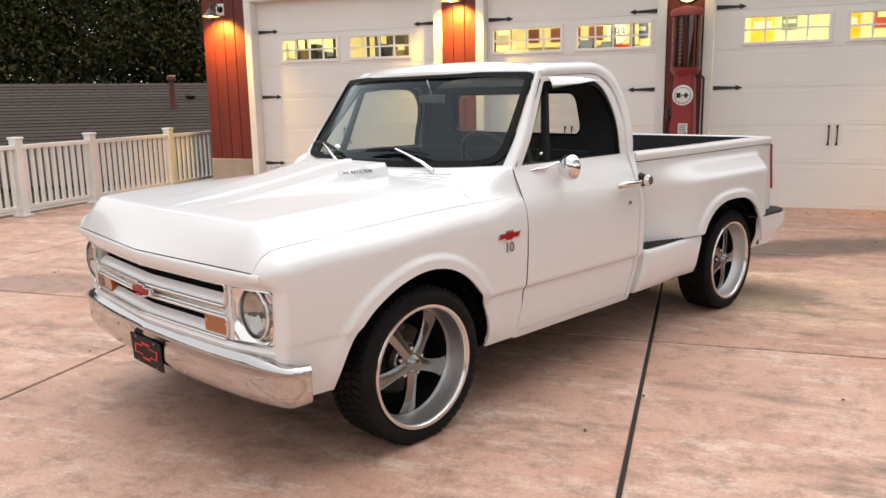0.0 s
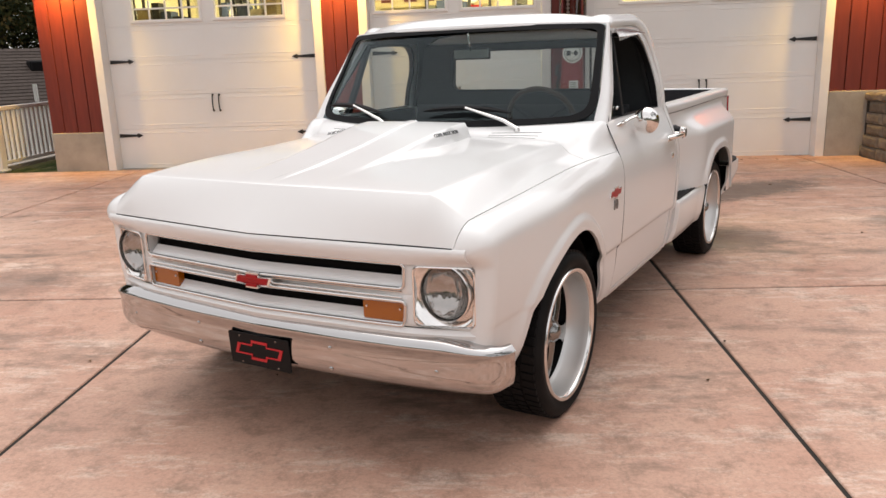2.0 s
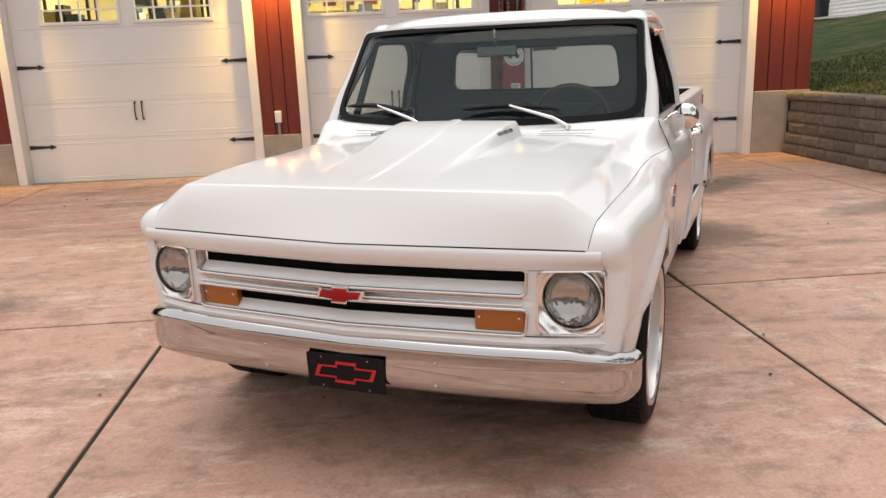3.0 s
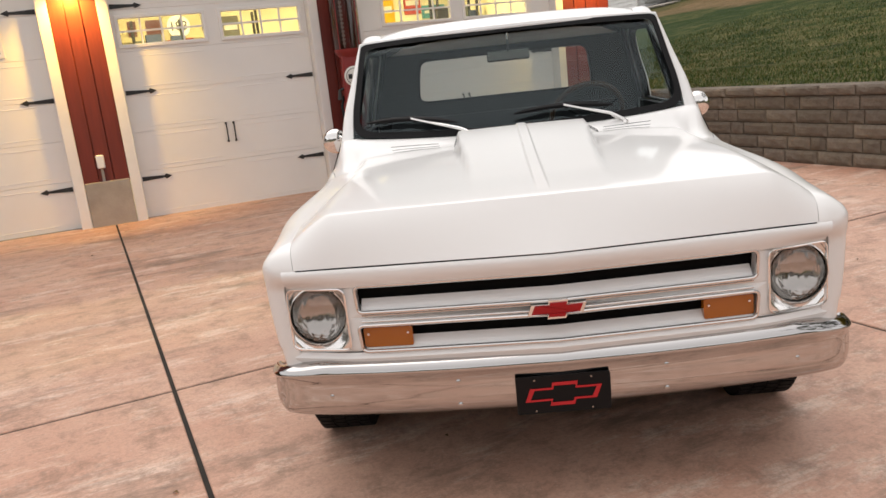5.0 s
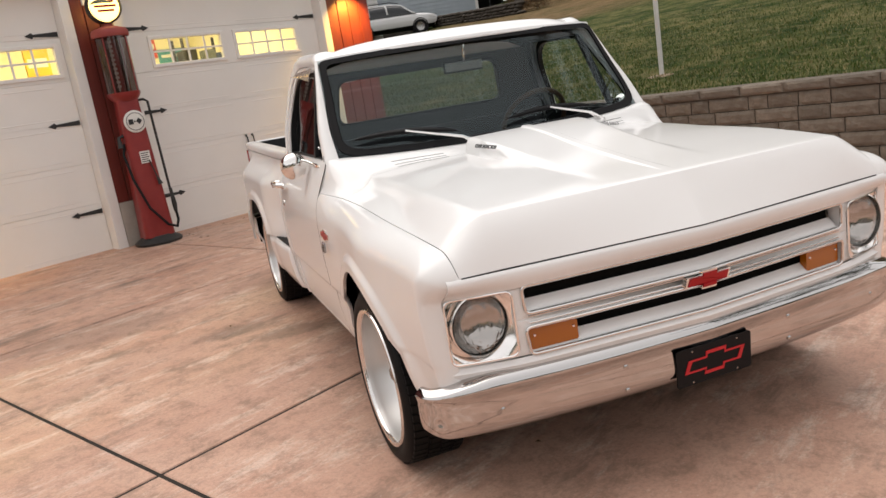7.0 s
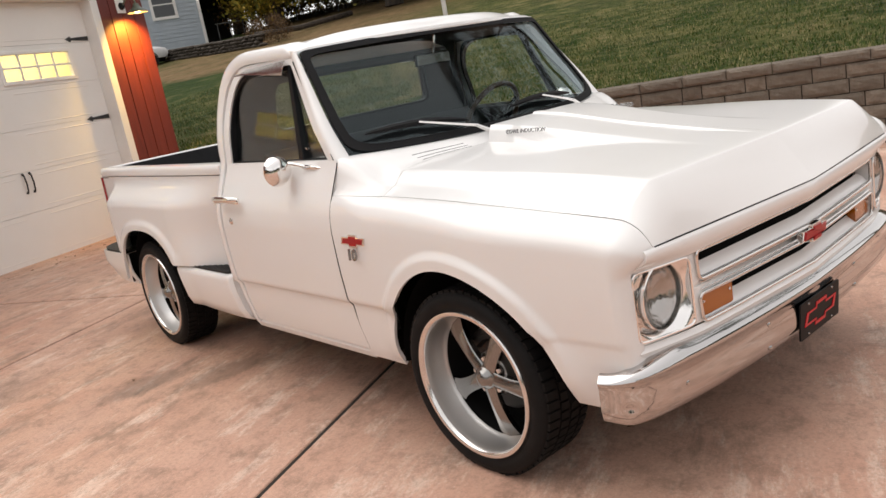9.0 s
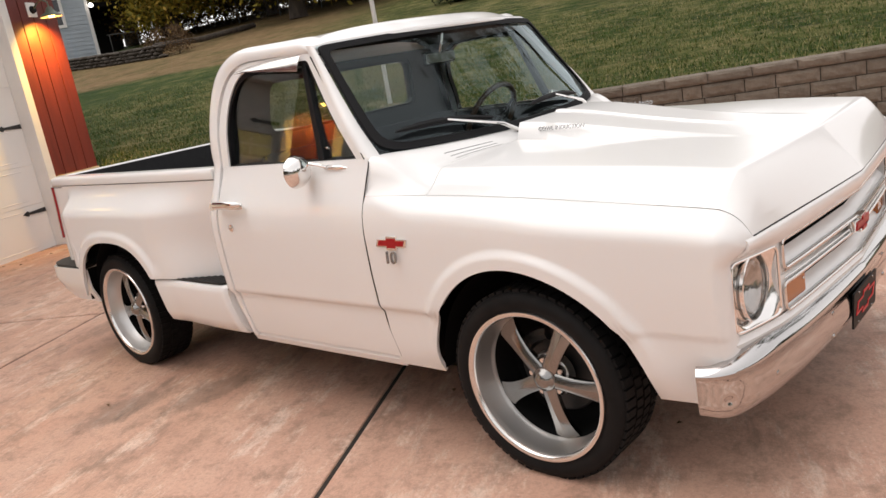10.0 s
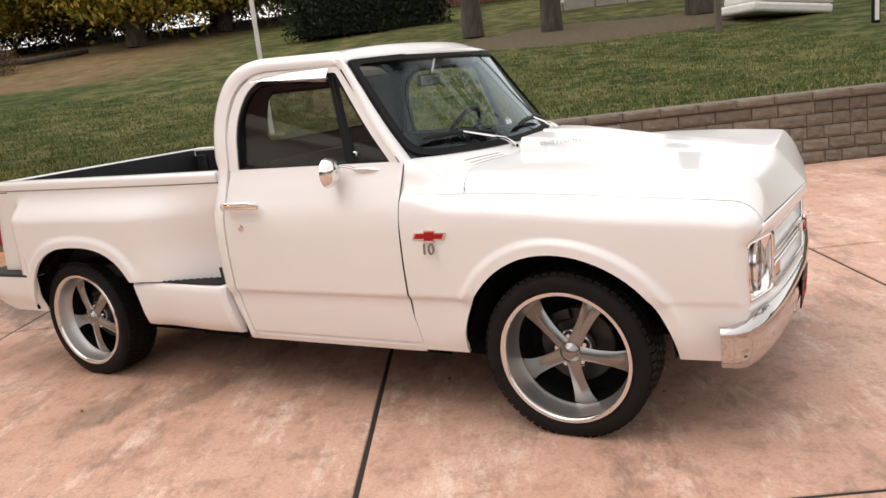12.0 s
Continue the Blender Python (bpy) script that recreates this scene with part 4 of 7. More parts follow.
for sx in (1, -1):
    lr = sx < 0
    ys = steps(1.772, 2.34, 16)[:-1] + clustered(2.352, 3.248, 40) + steps(3.252, 3.58, 14)[1:]
    cols = [(y, 0) for y in ys] + [(3.605, 0.004), (3.625, 0.014), (3.64, 0.03), (3.646, 0.055)]

    def side_at(c, s, sx=sx):
        y, inset = c
        zb = 0.611 if y < 2.352 else max(arch_z(y, ARCH_R, 0.43), 0.43)
        zb = max(zb, 0.611) if y < 2.44 else zb
        zb = 0.44 + (0.185 * smooth(3.25, 3.285, y)) if y > 3.25 else zb
        rl = 1.083 + 0.014 * (y - 1.77) / 1.9
        z = rl + (zb - rl) * s
        return (sx * (bed_x(y, z) - inset), y + 0.05 * smooth(1.1, 0.66, z) * smooth(3.42, 3.60, y), z)
    part("bed_side", sheet(side_at, cols, [i / 36 for i in range(37)], flip=lr), PAINT, truck, "white bed side with a bulged rear fender", solid=0.016, sharp=70)
    # rail cap
    rail = [(0.885, 1.102), (0.893, 1.106), (0.895, 1.135), (0.888, 1.15), (0.872, 1.156), (0.81, 1.156), (0.80, 1.150), (0.80, 1.10)]
    part("bed_rail", sheet(lambda y, p, sx=sx: (sx * (p[0] - 0.02 * smooth(3.56, 3.65, y)), y, p[1] - 0.016 + 0.014 * (y - 1.77) / 1.9 - 0.012 * smooth(3.58, 3.65, y)), steps(1.772, 3.56, 8) + [3.59, 3.62, 3.648], rail[::-1], flip=lr), PAINT, truck, "white bed top rail", solid=0.01, sharp=50)
    part("rail_seam", boxed(*sorted((sx * 0.87, sx * 0.889)), 1.775, 3.61, 1.087, 1.0915), BLACK, truck, smooth=False)
    # rear wheel housing
    well = [(2.82 + 0.455 * math.cos(a), 0.40 + 0.40 * math.sin(a)) for a in steps(math.pi * 0.99, math.pi * 0.01, 20)]
    part("wheel_housing", sheet(lambda p, x, sx=sx: (sx * x, p[0], p[1]), well, [0.5, 0.93], flip=not lr), VOID, truck)
    part("wheel_housing", boxed(*sorted((sx * 0.46, sx * 0.5)), 2.38, 3.3, 0.36, 0.9), VOID, truck)
    part("splash_guard", boxed(*sorted((sx * 0.5, sx * 0.964)), 3.30, 3.315, 0.425, 0.60), VOID, truck, smooth=False)
    # side step
    STEP = [(0.79, 0.606), (0.955, 0.606), (0.976, 0.602), (0.986, 0.591), (0.989, 0.57), (0.987, 0.52), (0.975, 0.44), (0.955, 0.39), (0.92, 0.372)]

    def step_at(k, p, sx=sx):
        x, z = p
        y0 = 1.762 - 0.036 * smooth(0.58, 0.38, z)
        k2 = 1 - abs((z - ARCH_R[1]) / ARCH_R[3]) ** ARCH_R[4]
        y1 = ARCH_R[0] - ARCH_R[2] * max(k2, 0) ** (1 / ARCH_R[4])
        y = y0 + (y1 - y0) * k
        return (sx * (x + 0.010 * smooth(0.8, 1, k) - 0.02 * (1 - smooth(0, 0.03, k))), y, z)
    step = part("side_step", sheet(step_at, [0, 0.008, 0.02, 0.035] + steps(0.06, 1, 16), STEP, flip=lr), PAINT, truck, "white moulded side step", solid=0.014, sharp=60)
    part("step_front", sheet(lambda z, x, sx=sx: (sx * (x - 0.035 * smooth(0.46, 0.385, z) * (x > 0.9)), 1.765 - 0.036 * smooth(0.58, 0.38, z), z), steps(0.600, 0.385, 8), [0.80, 0.965], flip=not lr), SATIN, step)
    pad = rounded([(sx * 0.835, 1.775), (sx * 0.966, 1.775), (sx * 0.976, 1.80), (sx * 0.979, 2.33), (sx * 0.93, 2.18), (sx * 0.88, 1.98)], [0.01, 0.02, 0.01, 0.004, 0.08, 0.08])
    part("step_pad", plate(pad, [], lambda a, b, d: (a, b, 0.6135 - d), 0.006), TREAD, step, "black ribbed rubber step pad", smooth=False)
    for i in range(16):
        y = 1.79 + 0.034 * i
        x0 = 0.848 + 0.13 * smooth(1.76, 2.36, y)
        if x0 < 0.965:
            part("pad_rib", boxed(*sorted((sx * x0, sx * 0.972)), y, y + 0.012, 0.6125, 0.6165), TREAD, step, smooth=False)
    # tail lamp
    part("tail_lamp", sheet(lambda z, k, sx=sx: (sx * (0.895 - 0.05 * k ** 2 - 0.0), 3.612 + 0.05 * math.sin(k * math.pi / 2) + 0.05 * smooth(1.1, 0.66, z), z), steps(1.092, 0.765, 12), steps(0, 1, 6), flip=not lr), REDLENS, truck, "tall red tail lamp", solid=0.02)

part("tailgate", boxed(-0.84, 0.84, 3.62, 3.655, 0.62, 1.15), PAINT, truck, "white tailgate", bevel=0.01)
liner = part("bed_liner", boxed(-0.86, 0.86, 1.772, 3.62, 0.60, 0.66), LINER, truck, "black plastic bed liner", smooth=False)
for x in (-1, 1):
    part("liner_wall", boxed(*sorted((x * 0.792, x * 0.803)), 1.79, 3.61, 0.66, 1.132), LINER, liner, smooth=False)
    for i in range(10):
        y = 1.86 + 0.18 * i
        part("liner_rib", boxed(*sorted((x * 0.772, x * 0.793)), y, y + 0.08, 0.66, 1.10), LINER, liner, bevel=0.006)
part("liner_wall", boxed(-0.80, 0.80, 1.775, 1.79, 0.66, 1.13), LINER, liner, smooth=False)
part("liner_wall", boxed(-0.80, 0.80, 3.605, 3.618, 0.66, 1.14), LINER, liner, smooth=False)
for i in range(7):
    x = -0.66 + 0.2 * i
    part("liner_rib", boxed(x, x + 0.1, 1.79, 1.81, 0.68, 1.08), LINER, liner, bevel=0.006)
part("front_bed_rail", boxed(-0.88, 0.88, 1.768, 1.80, 1.09, 1.138), PAINT, truck, bevel=0.008)

# fuel filler on the driver's cab corner
filler = part("fuel_filler", lathe([(0.040, 0.0), (0.042, 0.012), (0.034, 0.03), (0.030, 0.05)], 24, "x", at=(0.945, 1.732, 0.99)), BLACK, truck, "black rubber fuel filler neck with chrome cap")
part("fuel_cap", lathe([(0.030, 0.045), (0.033, 0.05), (0.033, 0.066), (0.024, 0.076), (0.0, 0.078)], 24, "x", at=(0.945, 1.732, 0.99)), CHROME, filler, "chrome fuel cap")

# rear bumper
RB = [(0.42, -0.05), (0.44, -0.015), (0.50, 0.0), (0.57, 0.0), (0.598, -0.012), (0.606, -0.04), (0.606, -0.22)]


def rear_bumper_at(x, p):
    z, off = p
    a = abs(x)
    y = 3.855 + off
    return (x, y, z + (0.07 * smooth(0.6, 0.89, a) * smooth(0.5, 0.42, z)))


rear_bumper = part("rear_bumper", sheet(rear_bumper_at, steps(-0.892, 0.892, 24), RB), PAINT, truck, "white rear step bumper", solid=0.012, sharp=60)
for sx in (1, -1):
    def end_at(z, k, sx=sx):
        w = 0.982 - 0.035 * smooth(0.52, 0.40, z)
        turn = smooth(0.72, 1.0, k)
        low = 0.41 + 0.085 * smooth(0.45, 1.0, k)
        return (sx * (w - 0.10 * turn ** 2), 3.238 + 0.60 * k + 0.012 * turn, 0.606 - (0.606 - low) * z_part(z))

    z_part = lambda z: (0.606 - z) / (0.606 - 0.41)
    part("bumper_end", sheet(end_at, steps(0.606, 0.41, 8), steps(0, 1, 24), flip=sx > 0), PAINT, rear_bumper, "white bumper end behind the wheel", solid=0.01)
    pad = rounded([(sx * 0.60, 3.66), (sx * 0.90, 3.30), (sx * 0.972, 3.28), (sx * 0.974, 3.66), (sx * 0.945, 3.76), (sx * 0.87, 3.835), (sx * 0.60, 3.84)], 0.02)
    part("bumper_pad", plate(pad, [], lambda a, b, d: (a, b, 0.620 - d), 0.014), TREAD, rear_bumper, "black rubber step pad", smooth=False)

# underbody, with an added black block that deepens the shade below the cab
part("running_board_core", boxed(-0.78, 0.78, 0.62, 2.15, 0.29, 0.40), VOID, truck, smooth=False)
part("underbody", boxed(-0.70, 0.70, 0.46, 3.55, 0.27, 0.40), VOID, truck, "black chassis underside", smooth=False)
part("engine_bay", boxed(-0.52, 0.52, -0.58, 0.6, 0.33, 0.95), VOID, truck, smooth=False)
part("firewall", boxed(-0.80, 0.80, 0.54, 0.60, 0.36, 0.97), VOID, truck, smooth=False)
part("sill_core", boxed(-0.90, 0.90, 0.60, 1.76, 0.36, 0.44), VOID, truck, smooth=False)

# cabin
part("dashboard", sheet(lambda k, s: (s * 0.78, 0.50 + 0.20 * abs(s) ** 2.2 + (0.90 - 0.52 - 0.14 * abs(s) ** 2.2) * min(k, 0.7) / 0.7, 1.092 - 0.015 * k if k <= 0.7 else 1.08 - 0.32 * (k - 0.7) / 0.3), steps(0, 0.7, 6) + [0.74, 0.85, 1.0], steps(-1, 1, 24)), INTERIOR, truck, "charcoal padded dashboard")
part("seat_back", sheet(lambda k, a: (-0.72 + 1.44 * k, 1.50 + 0.06 * math.cos(a) + 0.10 * (0.85 + 0.36 * math.sin(a) - 0.6), 0.86 + 0.30 * math.sin(a)), steps(0, 1, 16), steps(-1.5, math.pi + 0.6, 16)), SEATCLOTH, truck, "dark grey bench seat back", solid=0.02)
part("seat_cushion", boxed(-0.72, 0.72, 0.98, 1.55, 0.56, 0.76), SEATCLOTH, truck, "dark grey bench seat cushion", bevel=0.05)
part("headliner", sheet(lambda t, s: (lambda p: (p[0] * 0.96, p[1] + 0.03, p[2] - 0.035))(roof_at(s, 0.04 + t * 0.9)), steps(0, 1, 8), steps(-1, 1, 12), flip=True), INTERIOR, truck)
part("cab_floor", boxed(-0.82, 0.82, 0.6, 1.72, 0.44, 0.47), INTERIOR, truck, smooth=False)
part("cab_back_lining", ring(rounded([(-0.82, 0.5), (0.82, 0.5), (0.82, 1.15), (0.70, 1.52), (-0.70, 1.52), (-0.82, 1.15)], 0.02), rounded([(-0.545, 1.228), (0.545, 1.228), (0.515, 1.488), (-0.515, 1.488)], 0.06), lambda a, b, d: (a, 1.695 - 0.05 * smooth(1.2, 1.6, b) - d, b), 0.01), INTERIOR, truck, smooth=False)
for sx in (1, -1):
    part("pillar_lining", plate([(1.66, 1.137), (1.735, 1.137), (1.69, 1.56), (1.55, 1.56), (1.62, 1.42)], [], lambda a, b, d, sx=sx: (sx * (glass_x(b) - 0.045 - d), a, b), 0.02), INTERIOR, truck, smooth=False)
wheel_m = Matrix.Translation((0.40, 1.04, 1.11)) @ Euler((radians(-62), 0, 0)).to_matrix().to_4x4()
sw = part("steering_wheel", tube([wheel_m @ Vector((0.19 * math.cos(a), 0.19 * math.sin(a), 0)) for a in steps(0, 2 * math.pi, 40)[:-1]], 0.014, 10, closed=True), WOODRIM, truck, "brown-rimmed three-spoke steering wheel")
for a in (90, 210, 330):
    part("wheel_spoke", tube([wheel_m @ Vector((0.03 * math.cos(radians(a)), 0.03 * math.sin(radians(a)), -0.03)), wheel_m @ Vector((0.185 * math.cos(radians(a)), 0.185 * math.sin(radians(a)), 0))], 0.009, 8), BLACK, sw)
part("wheel_hub", lathe([(0.0, 0.02), (0.035, 0.015), (0.045, -0.02), (0.0, -0.03)], 24), BLACK, sw).matrix_local = wheel_m @ Matrix.Translation((0, 0, -0.03))
part("steering_column", tube([wheel_m @ Vector((0, 0, -0.04)), wheel_m @ Vector((0, 0, -0.32))], 0.032, 14), INTERIOR, sw)
part("signal_stalk", tube([wheel_m @ Vector((-0.03, 0.02, -0.07)), wheel_m @ Vector((-0.15, 0.10, -0.05))], 0.005, 8), CHROME, sw)
mir = part("inside_mirror", boxed(-0.11, 0.11, 0.985, 1.005, 1.43, 1.485), INTERIOR, truck, "chrome-backed inside mirror", bevel=0.008)
part("mirror_back", boxed(-0.105, 0.105, 0.978, 0.986, 1.435, 1.48), DARKCHROME, mir, bevel=0.006)
part("mirror_stem", tube([(0, 0.985, 1.47), (0, 0.96, 1.53), (0, 0.95, 1.56)], 0.007, 8), CHROME, mir)

# outside mirrors
for sx in (1, -1):
    mr = part("outside_mirror", lathe([(0.0, 0.0), (0.03, 0.003), (0.05, 0.014), (0.062, 0.035), (0.066, 0.055), (0.063, 0.058)], 32, "y"), CHROME, truck, "round chrome outside mirror")
    mr.matrix_local = pose(sx * 0.945, 0.965, 1.142, 0, 0, -6 * sx)
    part("mirror_glass", lathe([(0, 0.0571), (0.0625, 0.057)], 32, "y"), MIRROR, mr)
    base_p = part("mirror_base", tube([(sx * 0.898, 0.80, 1.106), (sx * 0.902, 0.84, 1.11), (sx * 0.905, 0.90, 1.113), (sx * 0.905, 0.93, 1.113)], [0.004, 0.011, 0.012, 0.005], 12), CHROME, truck, "chrome mirror base")
    part("mirror_arm", tube([(sx * 0.905, 0.91, 1.115), (sx * 0.92, 0.94, 1.128), (sx * 0.942, 0.975, 1.14)], 0.0065, 8), CHROME, base_p)

# wipers
for x0, x1, px in ((0.44, -0.02, 0.50), (-0.28, -0.72, -0.20)):
    pivot = Vector((px, 0.44 + 0.18 * (px / 0.8) ** 2, 1.112))
    tip = screen_at(((x0 + x1) / 2) / 0.80, 0.16) + Vector((0, -0.035, 0.02))
    arm = part("wiper", tube([pivot, pivot.lerp(tip, 0.25) + Vector((0, -0.01, 0.016)), tip], [0.011, 0.008, 0.005], 8), CHROME, truck, "chrome wiper arm with a black blade")
    pts = [screen_at((x0 + (x1 - x0) * k) / 0.80, 0.115 + 0.07 * math.sin(k * math.pi) * 0.6 + 0.03 * k) + Vector((0, -0.03, 0.012)) for k in steps(0, 1, 10)]
    part("wiper_blade", tube(pts, [0.004, 0.009, 0.012, 0.013, 0.013, 0.013, 0.013, 0.013, 0.012, 0.009, 0.004], 6), BLACK, arm, "black rubber wiper blade")
    part("wiper_pivot", lathe([(0.017, 0), (0.015, 0.012), (0.0, 0.018)], 16, "z", at=(pivot.x, pivot.y, pivot.z - 0.01)), CHROME, arm)


# the body's true proportions: a longer nose, a slimmer cab and deeper sills
def settled(p):
    x, y, z = p
    sill = 0.018 + 0.037 * smooth(-0.1, 0.4, y) - 0.02 * smooth(1.8, 2.3, y)
    return Vector((x * (1 - slimming(y, z)), y - 0.045 * smooth(-0.38, -0.60, y) + 0.014 * smooth(1.5, 1.7, y) * smooth(1.15, 1.4, z), z - sill * (1 - smooth(0.30, 0.85, z)) + 0.011 * smooth(1.35, 1.55, z)))


for ob in truck.children_recursive:
    if ob.matrix_local == Matrix():
        for vert in ob.data.vertices:
            vert.co = settled(vert.co)
    elif ob.parent.matrix_local == Matrix():
        ob.matrix_local.translation = settled(ob.matrix_local.translation)


# wheels
def make_wheel(out, reach):
    w = thing("wheel", "five-spoke gunmetal wheel with polished lip and low tyre", "wheel")
    tyre = [(0.25, -0.090), (0.262, -0.097), (0.29, -0.102), (0.311, -0.098), (0.325, -0.090), (0.3275, -0.080), (0.329, -0.045), (0.329, 0.0), (0.329, 0.06), (0.3275, 0.098), (0.325, 0.108), (0.311, 0.120), (0.297, 0.124), (0.285, 0.123), (0.268, 0.117), (0.258, 0.106), (0.25, 0.10)]
    t = part("tyre", lathe(tyre, 72, "x"), RUBBER, w, "black low-profile tyre")
    bm = bmesh.new()
    for i in range(60):
        a = 2 * math.pi * i / 60
        for y0, y1, sh in ((-0.088, -0.052, 0.0), (-0.044, -0.004, 0.5), (0.004, 0.044, 0.0), (0.052, 0.103, 0.5)):
            aa = a + sh * 2 * math.pi / 60
            r1 = 0.3358
            q = [(x, r * math.cos(aa + da + abs(x) * 0.25), r * math.sin(aa + da + abs(x) * 0.25)) for da in (0, 0.078) for r in (0.326, r1) for x in (y0, y1)]
            v = [bm.verts.new(p) for p in q]
            for f in ((2, 3, 7, 6), (0, 2, 6, 4), (1, 5, 7, 3), (0, 1, 3, 2), (4, 6, 7, 5)):
                bm.faces.new([v[j] for j in f])
    bmesh.ops.recalc_face_normals(bm, faces=bm.faces)
    tagged(part("tread", bm, RUBBER, w, smooth=False), kind="stuff")
    rim = part("rim", lathe([(0.262, 0.108), (0.266, 0.118), (0.263, 0.1235), (0.254, 0.124), (0.249, 0.121), (0.246, 0.114), (0.2445, 0.110)], 72, "x"), LIP, w, "polished rim lip")
    part("rim_dish", lathe([(0.2445, 0.110), (0.241, 0.090), (reach + 0.010, 0.028 + out), (reach + 0.003, 0.018 + out), (reach, 0.010 + out)], 72, "x"), DISH, w, "brushed sloping rim dish")
    # barrel and its back coloured near black for the shade behind the spokes
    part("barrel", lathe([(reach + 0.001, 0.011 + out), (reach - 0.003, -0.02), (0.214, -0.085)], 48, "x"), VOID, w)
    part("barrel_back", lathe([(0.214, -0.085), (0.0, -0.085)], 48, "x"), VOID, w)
    part("brake_disc", lathe([(0.0, -0.045), (0.15, -0.045), (0.155, -0.05), (0.155, -0.07), (0.0, -0.07)], 48, "x"), DARKSTEEL, w, "dull steel brake disc")
    part("caliper", tube([(-0.035, 0.135 * math.cos(a), 0.135 * math.sin(a)) for a in steps(0.9, 1.7, 6)], 0.026, 8), DARKSTEEL, w)
    part("hub", lathe([(0.0, 0.018), (0.070, 0.018), (0.078, 0.012), (0.081, -0.02), (0.0, -0.02)], 36, "x", at=(out, 0, 0)), DISH, w, "bright hub plate")
    part("centre_cap", lathe([(0.044, 0.02), (0.044, 0.044), (0.040, 0.053), (0.034, 0.056), (0.030, 0.063), (0.020, 0.071), (0.0, 0.074)], 30, "x", at=(out, 0, 0)), GUNMETAL, w, "domed metal centre cap")
    prof = curve([0.0, 0.3, 0.6, 0.85, 1.0], [0.029, 0.027, 0.031, 0.041, 0.054])
    fall = curve([0.0, 0.3, 0.7, 1.0], [0.040 + out, 0.036 + out, 0.022 + out, 0.002 + out])

    def spoke(k, c):
        r = 0.028 + (reach - 0.024) * k
        h, x = prof(k), fall(k)
        e = min(abs(c), 1.0)
        # a spine with hollow flanks and a deep edge
        x += 0.012 * (1 - e) ** 0.7 * (1 - 0.3 * k) - (0.022 * (abs(c) - 1) / 0.4 if abs(c) > 1 else 0)
        return (x, h * max(-1, min(1, c)) * (1 - 0.1 * (abs(c) > 1)), r + 0.004 * (1 - e * e) * k)
    for i in range(5):
        sp = part("spoke", sheet(spoke, steps(0, 1, 16), [-1.4, -1.2, -1.0, -0.93, -0.75, -0.5, -0.25, -0.1, 0, 0.1, 0.25, 0.5, 0.75, 0.93, 1.0, 1.2, 1.4]), GUNMETAL, w, "flared gunmetal spoke", solid=0.006)
        sp.rotation_euler = (2 * math.pi * i / 5, 0, 0)
        n = part("lug_nut", lathe([(0.0145, 0.010), (0.0145, 0.028), (0.010, 0.035), (0.0, 0.037)], 8, "x"), BRUSHED, w)
        a = 2 * math.pi * (i + 0.5) / 5
        n.location = (out, -0.059 * math.sin(a), 0.059 * math.cos(a))
        # dark disc on the hub plate, drawn for the shade round the nut
        pocket = part("nut_pocket", lathe([(0.0185, 0.0195), (0.0195, 0.021), (0.021, 0.0195), (0.0, 0.0188)], 16, "x"), DARKSTEEL, w)
        pocket.location = n.location
    return w


wheel = make_wheel(0.002, 0.231)
wheel.parent = truck
wheel.matrix_local = pose(0.825, 0, 0.337) @ pose(0, 0, 0, 34) @ Matrix.Scale(1.03, 4)
copy_thing(wheel, pose(-0.825, 0, 0.337, 0, 0, 180) @ pose(0, 0, 0, 45))
rear_wheel = make_wheel(0.024, 0.224)
rear_wheel.parent = truck
rear_wheel.matrix_local = pose(0.80, 2.92, 0.337) @ pose(0, 0, 0, 50) @ Matrix.Scale(1.02, 4)
copy_thing(rear_wheel, pose(-0.80, 2.92, 0.337, 0, 0, 180) @ pose(0, 0, 0, 30))


# ---- the place ----
SIDING = mat("red_board_siding", (0.2, 0.018, 0.016), 0.5)
_c = ramp(SIDING, noise_tex(SIDING, 3, 6, 0.6, (6, 6, 0.6)), [(0.3, (0.115, 0.016, 0.010)), (0.7, (0.165, 0.023, 0.014))])
base(SIDING, _c)
bump(SIDING, noise_tex(SIDING, 30, 4, 0.6, (4, 4, 0.2)), 0.12)
DOORWHITE = mat("white_door_steel", (0.74, 0.72, 0.68), 0.42)
base(DOORWHITE, ramp(DOORWHITE, noise_tex(DOORWHITE, 1.2, 5), [(0.3, (0.80, 0.78, 0.745)), (0.7, (0.85, 0.83, 0.795))]))
bump(DOORWHITE, noise_tex(DOORWHITE, 40, 5, 0.6, (0.25, 1, 3)), 0.06)
TRIM = mottled("white_trim_board", (0.84, 0.82, 0.79), (0.78, 0.76, 0.73), 3, 0.45)
VINYL = mottled("white_vinyl_fence", (0.86, 0.85, 0.82), (0.80, 0.79, 0.76), 3, 0.4)
IRON = mottled("black_iron", (0.012, 0.012, 0.012), (0.025, 0.025, 0.025), 20, 0.5, 0.15)
PLINTH = mottled("grey_plinth_concrete", (0.3, 0.27, 0.23), (0.42, 0.38, 0.33), 3, 0.85, 0.25)
BLOCK = mat("split_face_block", (0.3, 0.25, 0.21), 0.9)
_c = ramp(BLOCK, noise_tex(BLOCK, 9, 7, 0.65), [(0.3, (0.155, 0.122, 0.092)), (0.7, (0.28, 0.235, 0.185))])
_c = blend(BLOCK, _c, (0.10, 0.082, 0.064), ramp(BLOCK, random_of(BLOCK), [(0.0, (0, 0, 0)), (1.0, (0.6, 0.6, 0.6))]))
base(BLOCK, _c)
bump(BLOCK, noise_tex(BLOCK, 38, 8, 0.75), 0.8, 0.025)
SOIL = mottled("dark_joint_soil", (0.014, 0.011, 0.009), (0.03, 0.024, 0.018), 4, 0.95, 0.3)
